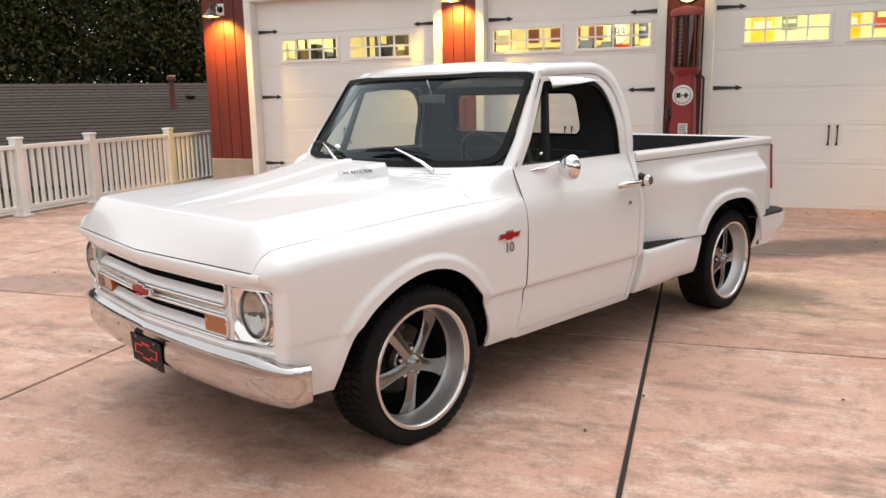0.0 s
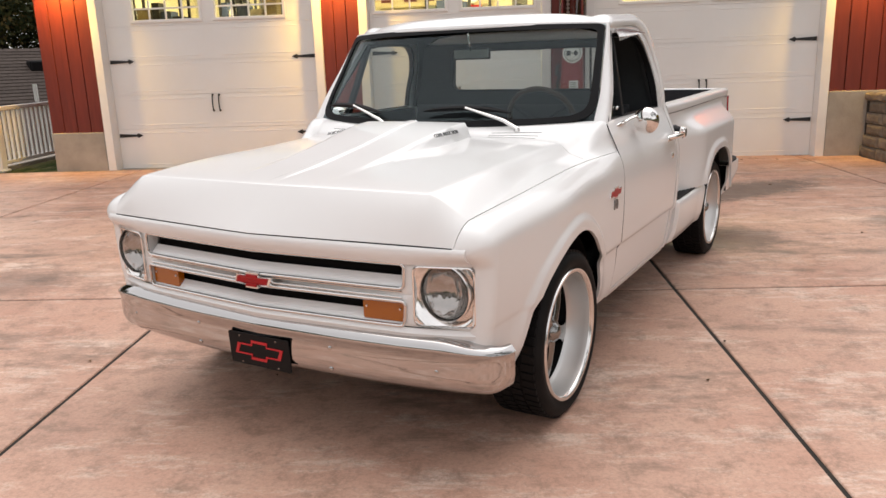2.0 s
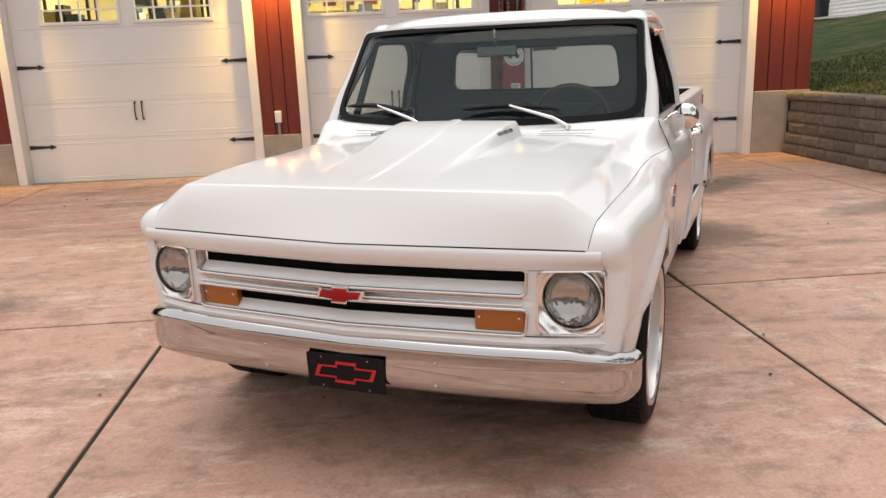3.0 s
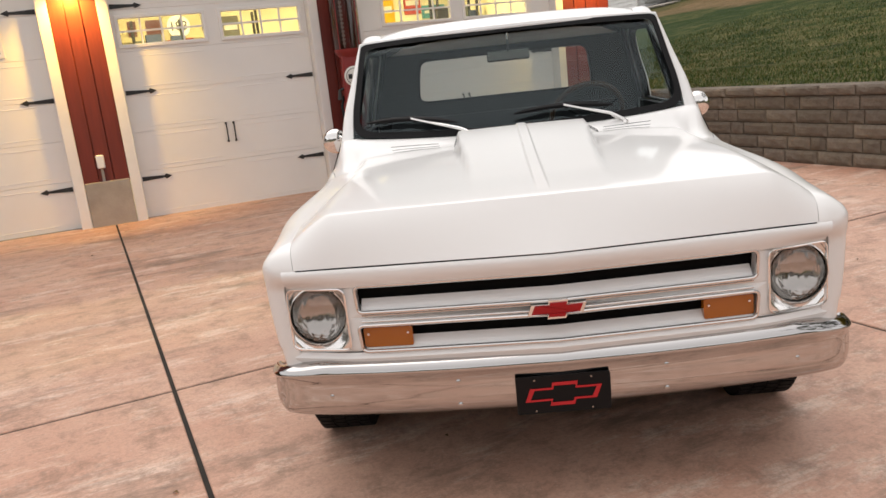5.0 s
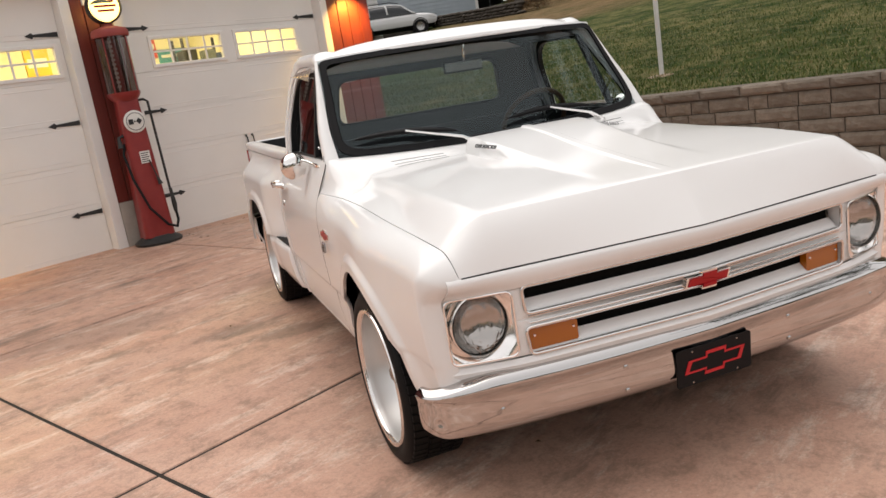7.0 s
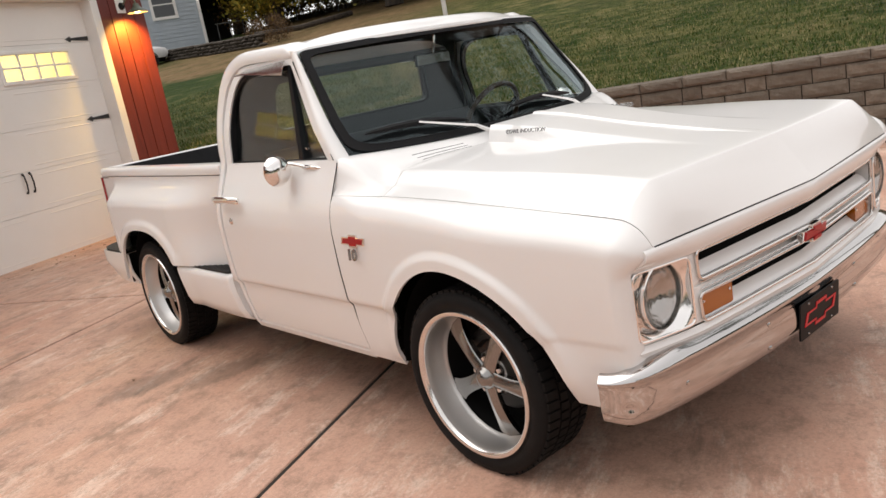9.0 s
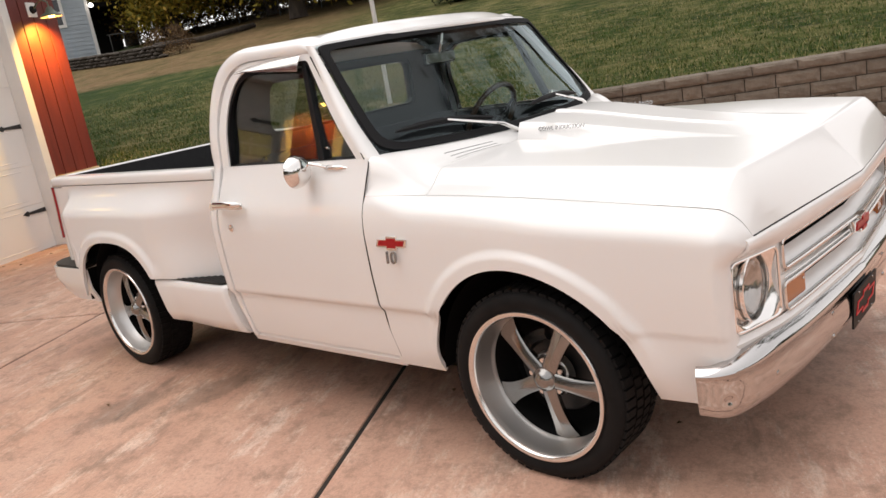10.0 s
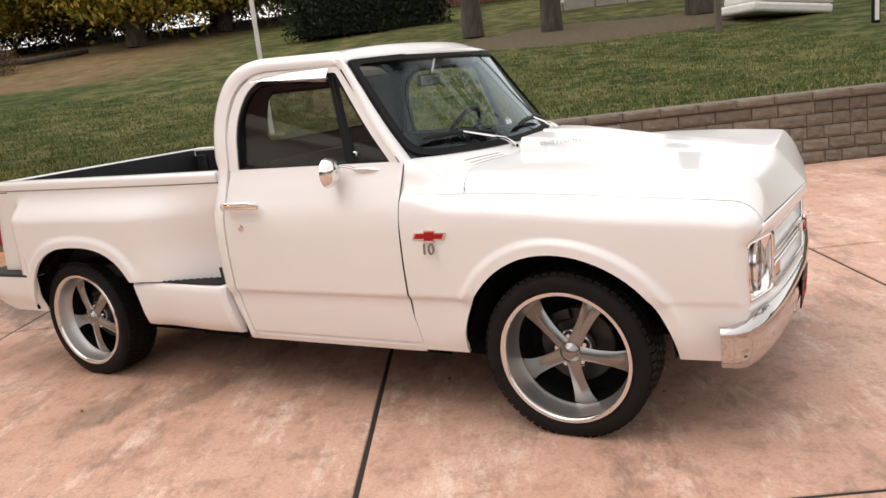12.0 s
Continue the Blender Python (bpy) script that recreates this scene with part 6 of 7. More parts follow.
sheet(lambda z, k: ((0.185 - 0.05 * z / 1.35) * math.copysign(abs(math.cos(k)) ** 0.45, math.cos(k)), (0.165 - 0.04 * z / 1.35) * math.copysign(abs(math.sin(k)) ** 0.45, math.sin(k)), 0.09 + z), steps(0, 1.65, 12), [2 * math.pi * i / 40 for i in range(41)], flip=True, bm=bm)
bmesh.ops.recalc_face_normals(bm, faces=bm.faces)
part("column", bm, PUMPRED, pump, "faded red tapered column")
part("collar", lathe([(0.13, 1.7), (0.17, 1.75), (0.185, 1.78), (0.185, 1.805), (0.0, 1.805)], 36), PUMPRED, pump)
part("cylinder", lathe([(0.178, 1.805), (0.178, 2.44)], 40), glass_mat("pump_glass", (0.50, 0.44, 0.42), 1.7), pump, "clear glass fuel cylinder")
part("gauge_tube", tube([(0.0, 0.0, 1.805), (0, 0, 2.44)], 0.035, 12), PUMPCAP, pump)
for i in range(11):
    part("gauge_mark", boxed(-0.075, -0.035, -0.10, -0.09, 1.86 + 0.05 * i, 1.885 + 0.05 * i), WHITELETTER, pump, smooth=False)
part("gauge_strip", boxed(-0.065, -0.05, -0.092, -0.085, 1.82, 2.42), WHITELETTER, pump, smooth=False)
for a in (45, 135, 225, 315):
    x, y = 0.178 * math.cos(radians(a)), 0.178 * math.sin(radians(a))
    part("tie_rod", tube([(x, y, 1.8), (x, y, 2.45)], 0.009, 8), PUMPRED, pump)
part("cap", lathe([(0.20, 2.43), (0.205, 2.45), (0.205, 2.49), (0.185, 2.52), (0.10, 2.545), (0.05, 2.56), (0.045, 2.59), (0, 2.59)], 40), PUMPCAP, pump, "chalky red domed cap")
GLOBE = emissive("lit_globe_face", (1.0, 0.72, 0.24), 3.2)
part("globe_ring", lathe([(0.175, -0.07), (0.19, -0.05), (0.19, 0.05), (0.175, 0.07), (0.16, 0.06), (0.16, -0.06)], 40, "y", at=(0, 0, 2.77)), BLACKIRON, pump, "dark globe band")
part("globe", lathe([(0, -0.075), (0.10, -0.07), (0.165, -0.05), (0.165, 0.05), (0.10, 0.07), (0, 0.075)], 40, "y", at=(0, 0, 2.77)), GLOBE, pump, "lit cream globe")
for z, w in ((2.82, 0.20), (2.77, 0.24), (2.72, 0.18)):
    part("globe_bar", boxed(-w / 2, w / 2, -0.082, -0.076, z - 0.012, z + 0.012), REDENAMEL, pump, "plain lettering bar", smooth=False)
sg = part("round_sign", lathe([(0, -0.012), (0.118, -0.011), (0.128, -0.006), (0.128, 0.004), (0, 0.004)], 36, "y", at=(0.01, -0.138, 1.46)), WHITELETTER, pump, "white round enamel sign with dark ring and dark plain shapes")
part("sign_ring", tube([(0.01 + 0.100 * math.cos(a), -0.151, 1.46 + 0.100 * math.sin(a)) for a in steps(0, 2 * math.pi, 32)[:-1]], 0.0035, 6, closed=True), DARKLETTER, sg)
part("sign_bar", boxed(-0.066, -0.014, -0.155, -0.150, 1.430, 1.490), DARKLETTER, sg, smooth=False)
part("sign_bar", boxed(-0.006, 0.012, -0.155, -0.150, 1.452, 1.468), DARKLETTER, sg, smooth=False)
part("sign_diamond", plate([(0.018, 1.46), (0.052, 1.422), (0.086, 1.46), (0.052, 1.498)], [], lambda a, b, d: (a, -0.155 + d, b), 0.005), DARKLETTER, sg, smooth=False)
lb = part("paper_label", boxed(-0.03, 0.085, -0.156, -0.145, 0.97, 1.11), WHITELETTER, pump, "white printed label", smooth=False)
for i in range(5):
    part("label_bar", boxed(-0.02, 0.07 - 0.012 * (i % 2), -0.158, -0.1555, 0.985 + 0.024 * i, 0.995 + 0.024 * i), DARKLETTER, lb, smooth=False)
hose = [(-0.14, -0.04, 1.22), (-0.19, -0.09, 1.10), (-0.17, -0.17, 0.80), (-0.08, -0.24, 0.45), (0.08, -0.26, 0.22), (0.19, -0.22, 0.17), (0.25, -0.12, 0.24), (0.25, -0.08, 0.42)]
part("hose", tube(hose, 0.016, 8), BLACK, pump, "black rubber hose")
part("hose_pipe", tube([(0.10, 0, 1.70), (0.20, 0, 1.70), (0.235, -0.03, 1.67), (0.24, -0.05, 1.2), (0.25, -0.07, 0.5)], 0.015, 8), BLACKIRON, pump, "black iron pipe")
part("nozzle", tube([(0.25, -0.08, 0.62), (0.255, -0.085, 0.42), (0.25, -0.09, 0.34)], [0.018, 0.03, 0.02], 10), BLACKIRON, pump)
part("crank", tube([(-0.12, -0.05, 1.32), (-0.19, -0.06, 1.30), (-0.20, -0.08, 1.18)], [0.02, 0.022, 0.03], 10), BLACKIRON, pump, "black pump crank")
part("lever", tube([(0.06, -0.16, 1.0), (0.10, -0.18, 0.80), (0.12, -0.19, 0.70)], [0.008, 0.008, 0.03], 8), BLACKIRON, pump)

# fence along the drive edge
fence = thing("fence", "white vinyl railing with square posts along the drive edge", "fence", SM)
FU = -6.76
POSTS = [-2.55, -0.75, 1.05, 2.87, 4.72, 6.06, 7.89, 9.7]
for v in POSTS:
    part("post", boxed(FU - 0.06, FU + 0.06, v - 0.06, v + 0.06, -0.01, 1.03), VINYL, fence, smooth=False, bevel=0.006)
    part("post_cap", boxed(FU - 0.075, FU + 0.075, v - 0.075, v + 0.075, 1.03, 1.065), VINYL, fence, smooth=False, bevel=0.012)
    part("post_foot", boxed(FU - 0.095, FU + 0.095, v - 0.095, v + 0.095, 0.0, 0.03), VINYL, fence, smooth=False, bevel=0.01)
bal = link_mesh("baluster", boxed(-0.021, 0.021, -0.021, 0.021, 0.12, 0.90), VINYL, False)
for a, b in zip(POSTS, POSTS[1:]):
    part("top_rail", boxed(FU - 0.04, FU + 0.04, a + 0.06, b - 0.06, 0.90, 0.96), VINYL, fence, smooth=False, bevel=0.008)
    part("bottom_rail", boxed(FU - 0.025, FU + 0.025, a + 0.06, b - 0.06, 0.09, 0.145), VINYL, fence, smooth=False, bevel=0.006)
    n = round((b - a) / 0.135)
    for i in range(n):
        ob = new("baluster", bal)
        ob.parent = fence
        ob.location = (FU, a + 0.06 + (b - a - 0.12) * (i + 0.5) / n, 0)
part("kerb", boxed(FU - 0.32, FU - 0.12, -4, 10, -0.5, 0.035), PLINTH, fence, "grey concrete kerb under the railing", smooth=False, bevel=0.01)

# block retaining wall
rwall = thing("wall_block_retaining", "split-face brown block retaining wall with a cap course", "retaining wall", SM, kind="structure")
RU = 5.55
part("core", boxed(RU + 0.05, RU + 0.30, -9.6, 7.30, -0.1, 0.72), SOIL, rwall, "dark recessed core", smooth=False)
rnd = random.Random(5)


def block_mesh(w, h, d):
    bm = bmesh.new()
    nu, nz = max(3, int(w / 0.05)), 4
    def at(i, j):
        x, z = -w / 2 + w * i / nu, h * j / nz
        rim = i in (0, nu) or j in (0, nz)
        return (0.012 if rim else -rnd.uniform(0.004, 0.013), x, z)
    sheet(at, list(range(nu + 1)), list(range(nz + 1)), bm=bm)
    ring = [bm.verts.new((d, x, z)) for x, z in ((-w / 2, 0), (w / 2, 0), (w / 2, h), (-w / 2, h))]
    front = [bm.verts.new((0.012, x, z)) for x, z in ((-w / 2, 0), (w / 2, 0), (w / 2, h), (-w / 2, h))]
    for k in range(4):
        bm.faces.new((front[k], front[(k + 1) % 4], ring[(k + 1) % 4], ring[k]))
    bmesh.ops.recalc_face_normals(bm, faces=bm.faces)
    return link_mesh("block", bm, BLOCK, False)


COURSE = 0.1465
kinds = {w: [block_mesh(w - 0.01, COURSE - 0.007, 0.2) for _ in range(4)] for w in (0.20, 0.305, 0.43)}
for row in range(5):
    v = 7.26 - rnd.uniform(0.0, 0.2)
    while v > -9.4:
        w = rnd.choice((0.20, 0.43, 0.43, 0.305))
        ob = new("block", rnd.choice(kinds[w]))
        ob.parent = rwall
        ob.location = (RU + 0.012 * row - 0.012, v - w / 2, row * COURSE)
        v -= w
capm = [block_mesh(0.435, 0.100, 0.34) for _ in range(4)]
v = 7.26
while v > -9.4:
    ob = new("cap_block", rnd.choice(capm))
    ob.parent = rwall
    ob.location = (RU + 0.02, v - 0.22, 5 * COURSE + 0.003)
    v -= 0.443

# flag pole on the lawn
pole = thing("pole", "thin white metal pole standing in the lawn", "pole", SM @ Matrix.Translation((8.17, 3.65, lawn_z(8.17, 3.65) - 0.05)))
part("shaft", tube([(0, 0, 0), (0, 0, 4.5)], 0.034, 14), mottled("galvanised_white", (0.62, 0.6, 0.58), (0.7, 0.68, 0.66), 6, 0.45), pole)
part("mulch_ring", lathe([(0.26, 0.035), (0.16, 0.06), (0.0, 0.07)], 20), mottled("pale_mulch", (0.2, 0.14, 0.09), (0.33, 0.25, 0.17), 20, 0.95, 0.8), pole, "pale mulch round the foot")


# ---- trees and neighbours ----
def leaf_mat(name, stops):
    m = mat(name, stops[0][1], 0.7, spec=0.2)
    n, l, b = nodes_of(m)
    geo = n.new("ShaderNodeNewGeometry")
    base(m, ramp(m, geo.outputs["Random Per Island"], stops))
    return m


DARKLEAF = leaf_mat("dark_green_leaves", [(0.0, (0.014, 0.02, 0.006)), (0.5, (0.03, 0.038, 0.010)), (0.85, (0.065, 0.058, 0.015)), (1.0, (0.11, 0.07, 0.02))])
YELLOWLEAF = leaf_mat("yellow_autumn_leaves", [(0.0, (0.08, 0.085, 0.015)), (0.4, (0.22, 0.18, 0.025)), (0.8, (0.38, 0.27, 0.035)), (1.0, (0.5, 0.32, 0.07))])
RUSSETLEAF = leaf_mat("russet_leaves", [(0.0, (0.06, 0.035, 0.018)), (0.5, (0.11, 0.065, 0.028)), (1.0, (0.20, 0.12, 0.06))])
PINELEAF = leaf_mat("pine_needles", [(0.0, (0.012, 0.022, 0.01)), (0.6, (0.03, 0.045, 0.018)), (1.0, (0.06, 0.07, 0.03))])
HEDGELEAF = leaf_mat("dark_hedge_leaves", [(0.0, (0.008, 0.014, 0.006)), (0.6, (0.018, 0.028, 0.01)), (1.0, (0.035, 0.045, 0.018))])


def leaves(name, clumps, per, spread, size, material, seed, slim=1.0):
    """Many small leaf quads in clumps, as one mesh."""
    r = np.random.RandomState(seed)
    c = np.repeat(np.array(clumps, float), per, axis=0)
    c = c + r.normal(0, 1, c.shape) * np.array([spread, spread, spread * 0.75])
    n = len(c)
    a = r.normal(0, 1, (n, 3))
    a /= np.linalg.norm(a, axis=1)[:, None]
    b = np.cross(a, r.normal(0, 1, (n, 3)))
    b /= np.linalg.norm(b, axis=1)[:, None]
    s = size * r.uniform(0.6, 1.4, (n, 1))
    v = np.stack([c - a * s, c + b * s * 0.5 * slim, c + a * s, c - b * s * 0.5 * slim], 1).reshape(-1, 3)
    me = bpy.data.meshes.new(name)
    me.from_pydata([tuple(p) for p in v], [], [(4 * i, 4 * i + 1, 4 * i + 2, 4 * i + 3) for i in range(n)])
    me.materials.append(material)
    return me


def make_tree(name, label, height, trunk_r, crown_low, crown_r, material, seed, per=60, clump_n=90, size=0.16, spread=0.55, slim=1.0, cone=False):
    rr = random.Random(seed)
    t = thing(name, label, "tree")
    lean = (rr.uniform(-0.3, 0.3), rr.uniform(-0.3, 0.3))
    pts = [(lean[0] * k * k, lean[1] * k * k, height * 0.92 * k) for k in steps(0, 1, 8)]
    part("trunk", tube(pts, [trunk_r * (1.25 if i == 0 else 1 - 0.10 * i) for i in range(9)], 12), BARK, t)
    clumps, mid = [], (crown_low + height) / 2
    for i in range(clump_n):
        z = rr.uniform(crown_low, height)
        k = (z - crown_low) / (height - crown_low)
        reach = crown_r * ((1.05 - k) if cone else math.sqrt(max(0.05, 1 - (2 * k - 0.9) ** 2)))
        a, q = rr.uniform(0, 2 * math.pi), math.sqrt(rr.uniform(0.08, 1))
        clumps.append((math.cos(a) * reach * q, math.sin(a) * reach * q, z))
    for i in range(0, clump_n, max(1, clump_n // 16)):
        x, y, z = clumps[i]
        z0 = max(crown_low * 0.7, z - 0.35 * math.hypot(x, y) - 0.5)
        k = z0 / (height * 0.92)
        part("limb", tube([(lean[0] * k * k, lean[1] * k * k, z0), (x * 0.5, y * 0.5, (z + z0) / 2 + 0.2), (x, y, z)], [trunk_r * 0.38, trunk_r * 0.22, trunk_r * 0.08], 6), BARK, t)
    crown = new("crown", leaves("crown", clumps, per, spread, size, material, seed, slim))
    crown.parent = t
    return t


def plant(tree, m, u, v, z, spin, scale=1.0):
    tree.matrix_world = m @ Matrix.Translation((u, v, z)) @ Matrix.Rotation(spin, 4, "Z") @ Matrix.Scale(scale, 4)


def on_bank(u, v):
    p = SM.inverted() @ FM @ Vector((u, v, 0))
    return lawn_z(p.x, p.y)


# dark trees beyond the lower neighbour's roof
dark = make_tree("tree", "tall dark green broadleaf tree with a full crown", 13.0, 0.3, 2.0, 4.6, DARKLEAF, 3, 380, 130, 0.09, 0.8)
plant(dark, LM, -17.5, 26.0, -3.0, 0.0)
dark["group"] = "dark trees behind the roof"
for i, (u, v, s) in enumerate(((-22, 23, 1.05), (-13.0, 29.5, 0.95), (-26.5, 20, 1.0), (-9.5, 33, 1.0), (-31, 27, 1.2), (-22, 32, 1.3), (-14.5, 38, 1.4), (-33, 16, 1.1))):
    c = copy_thing(dark, LM @ Matrix.Translation((u, v, -3.0)) @ Matrix.Rotation(1.3 * i + 0.7, 4, "Z"))
    c.scale = (s, s, s)

# lower neighbour's house
lower = thing("lower_house", "neighbouring house below the drive with a dark shingle roof", "house", LM @ Matrix.Translation((-15.0, 15.2, 0)) @ pose(0, 0, 0, 0, 0, 46))
part("wall", boxed(-7.0, 7.0, -3.8, 3.8, -3.0, -0.35), BEIGE, lower, "beige house wall", smooth=False)
part("roof", sheet(lambda k, x: (x * (1.0 if abs(2 * k - 1) > 0.5 else 0.93), -4.3 + 8.6 * k, -0.5 + 2.45 * (1 - abs(2 * k - 1))), steps(0, 1, 2), [-7.4, 7.4]), SHINGLE, lower, "dark brown shingle roof", smooth=False, solid=-0.12)
slope_n = 30
for i in range(slope_n):
    k = i / slope_n
    y, z = -4.3 + 4.3 * k, -0.38 + 2.45 * k
    half = 7.4 - 0.52 * k
    bm = bmesh.new()
    n = 40
    for j in range(n):
        off = 0.18 if i % 2 else 0
        x0, x1 = -half + 2 * half * j / n + off, -half + 2 * half * (j + 1) / n + off - 0.02
        v4 = [bm.verts.new(p) for p in ((x0, y - 0.015, z + 0.025), (x1, y - 0.015, z + 0.025), (x1, y + 0.165, z + 0.105), (x0, y + 0.165, z + 0.105), (x0, y - 0.015, z), (x1, y - 0.015, z))]
        bm.faces.new(v4[:4])
        bm.faces.new((v4[4], v4[5], v4[1], v4[0]))
    tagged(part("shingle_course", bm, SHINGLE, lower, smooth=False), kind="stuff")
flue = part("flue", tube([(2.15, -1.3, 1.2), (2.15, -1.3, 2.15)], 0.075, 14), mottled("rusty_flue", (0.13, 0.04, 0.03), (0.18, 0.07, 0.05), 6, 0.7), lower, "rusty red flue pipe with a cap")
part("flue_cap", lathe([(0.08, 2.11), (0.13, 2.14), (0.13, 2.23), (0.08, 2.28), (0, 2.30)], 14, at=(2.15, -1.3, 0)), flue.data.materials[0], lower)
part("roof_vent", lathe([(0.06, 1.35), (0.07, 1.62), (0.14, 1.64), (0.14, 1.70), (0.05, 1.76), (0, 1.77)], 14, at=(2.75, -0.75, 0)), BLACK, lower, "small black roof vent")
part("roof_vent", boxed(3.95, 4.45, -1.1, -0.7, 1.45, 1.75), BLACK, lower, "black roof vent", smooth=False, bevel=0.05)
part("vent_pipe", tube([(3.6, -2.4, 0.5), (3.6, -2.4, 1.15)], 0.055, 10), WHITELETTER, lower, "white vent pipe")

# unseen trees added behind the walk: chrome, paint and glass mirror them, low sky dims
for i in range(12):
    a = radians(-172 + 11.5 * i)
    q = 36 + 3.5 * math.sin(2.7 * i)
    c = copy_thing(dark, Matrix.Translation((q * math.cos(a), q * math.sin(a), -0.6)) @ Matrix.Rotation(0.9 * i, 4, "Z"))
    c["group"] = "dark trees across the road"
    c.scale = (1.0, 1.0, 0.62 + 0.12 * math.sin(1.9 * i))

# pines on the lawn with bark mulch
pine = make_tree("pine_tree", "tall pine with rough grey-brown trunk in a mulch bed", 21.0, 0.25, 7.5, 5.4, PINELEAF, 11, 300, 46, 0.16, 0.42, 0.4)
plant(pine, FM, 19.0, 0.9, on_bank(19.0, 0.9), 0.4)
pine["group"] = "pines on the bank"
for u, v, spin, s in ((18.2, -1.25, 2.0, 1.0), (18.4, -5.25, 4.0, 1.3), (13.5, -12.5, 3.0, 1.1)):
    c = copy_thing(pine, FM @ Matrix.Translation((u, v, on_bank(u, v))) @ Matrix.Rotation(spin, 4, "Z"))
    c.scale = (s, s, s)
MULCH = mottled("reddish_bark_mulch", (0.06, 0.044, 0.02), (0.12, 0.085, 0.04), 9, 0.95, 0.9)
bed = part("mulch_bed", sheet(lambda a, q: (lambda u, v: (u, v, on_bank(u, v) + 0.035 - 0.06 * q ** 6))(17.2 + q * (2.6 + 0.3 * math.sin(5 * a)) * math.cos(a), -2.6 + q * (4.6 + 0.4 * math.sin(3 * a)) * math.sin(a)), steps(0, 2 * math.pi, 40), steps(0.02, 1, 8)), MULCH, None)
bed.matrix_world = FM
tagged(bed, "reddish bark mulch bed round the pines", "mulch bed", kind="structure")

# yellow autumn trees at the far end
autumn = make_tree("autumn_tree", "broadleaf tree with thinning yellow autumn leaves", 10.0, 0.36, 1.6, 4.2, YELLOWLEAF, 21, 190, 160, 0.14, 0.7)
plant(autumn, FM, 31.0, 16.0, on_bank(31.0, 16.0), 0.3)
autumn["group"] = "autumn trees at the far end"
for i, (u, v, s) in enumerate(((34.5, 13.0, 0.9), (37.5, 20.5, 0.95), (34, 24.5, 0.8), (41, 15.5, 1.1), (44, 24, 1.2), (39, 28.5, 1.0), (38, 8.5, 1.0), (45, 10, 1.2), (43, 34, 1.2), (50, 18, 1.5), (50, 28, 1.5), (52, 6, 1.5), (48, 0, 1.4))):
    c = copy_thing(autumn, FM @ Matrix.Translation((u, v, on_bank(u, v))) @ Matrix.Rotation(2.1 * i + 0.9, 4, "Z"))
    c.scale = (s, s, s)
bare = make_tree("bare_shrub", "russet undergrowth shrub with thin stems", 3.2, 0.05, 0.3, 1.8, RUSSETLEAF, 31, 45, 50, 0.09, 0.4)
plant(bare, FM, 36, 17.5, on_bank(36, 17.5), 0)
bare["group"] = "undergrowth along the fence"
for i, (u, v, s) in enumerate(((37, 22, 1.1), (36.5, 25, 1.0), (38, 14, 1.0), (38.5, 19, 1.3), (35.5, 27.5, 0.9), (40, 11, 1.1), (40, 25, 1.4), (42, 20.5, 1.6), (24.3, 18.2, 0.32), (40.5, 29.0, 0.9), (25.0, 19.6, 0.3))):
    c = copy_thing(bare, FM @ Matrix.Translation((u, v, on_bank(u, v))) @ Matrix.Rotation(1.7 * i, 4, "Z"))
    c.scale = (s, s, s)

# hedge
hedge_c = [(x, y, z) for x in np.arange(-2.6, 2.7, 0.4) for y in np.arange(-0.6, 0.7, 0.4) for z in np.arange(0.2, 1.75, 0.35)]
hedge = thing("hedge", "dense dark green clipped hedge", "hedge", FM @ Matrix.Translation((24.6, 4.6, on_bank(24.6, 4.6))) @ pose(0, 0, 0, 0, 0, 108))
hc = new("foliage", leaves("foliage", hedge_c, 45, 0.2, 0.075, HEDGELEAF, 8))
hc.parent = hedge
part("core", boxed(-2.5, 2.5, -0.5, 0.5, 0.0, 1.5), mat("hedge_core", (0.006, 0.009, 0.004), 0.9), hedge, smooth=False)

# chain-link fence at the far end
CHAIN = mottled("grey_chain_link", (0.09, 0.09, 0.09), (0.14, 0.14, 0.135), 5, 0.6)
far_fence = thing("chain_link_fence", "dark grey chain-link fence with round posts", "fence", FM)
fp = [(35.0, 27.0), (35.6, 24.4), (35.8, 21.8), (35.6, 19.2), (35.2, 16.6), (34.6, 14.0), (34.0, 11.4), (33.2, 8.8)]
for (u, v) in fp:
    z = on_bank(u, v)
    part("post", tube([(u, v, z - 0.1), (u, v, z + 1.55)], 0.035, 8), CHAIN, far_fence)
for (a, b) in zip(fp, fp[1:]):
    za, zb = on_bank(*a), on_bank(*b)
    part("top_rail", tube([(*a, za + 1.5), (*b, zb + 1.5)], 0.022, 6), CHAIN, far_fence)
    bm = bmesh.new()
    L = math.dist(a, b)
    for i in range(-6, 14):
        for way in (1, -1):
            q0, q1 = i * 0.2, i * 0.2 + way * 1.4
            t0, t1 = max(0, min(1, q0 / L)), max(0, min(1, q1 / L))
            if abs(t0 - t1) < 0.1:
                continue
            h0 = 0.05 + 1.4 * (t0 * L - q0) / (q1 - q0)
            h1 = 0.05 + 1.4 * (t1 * L - q0) / (q1 - q0)
            p = lambda t, h: (a[0] + (b[0] - a[0]) * t, a[1] + (b[1] - a[1]) * t, za + (zb - za) * t + h)
            tube([p(t0, h0), p(t1, h1)], 0.006, 3, bm)
    tagged(part("mesh_wire", bm, CHAIN, far_fence, smooth=False), kind="stuff")

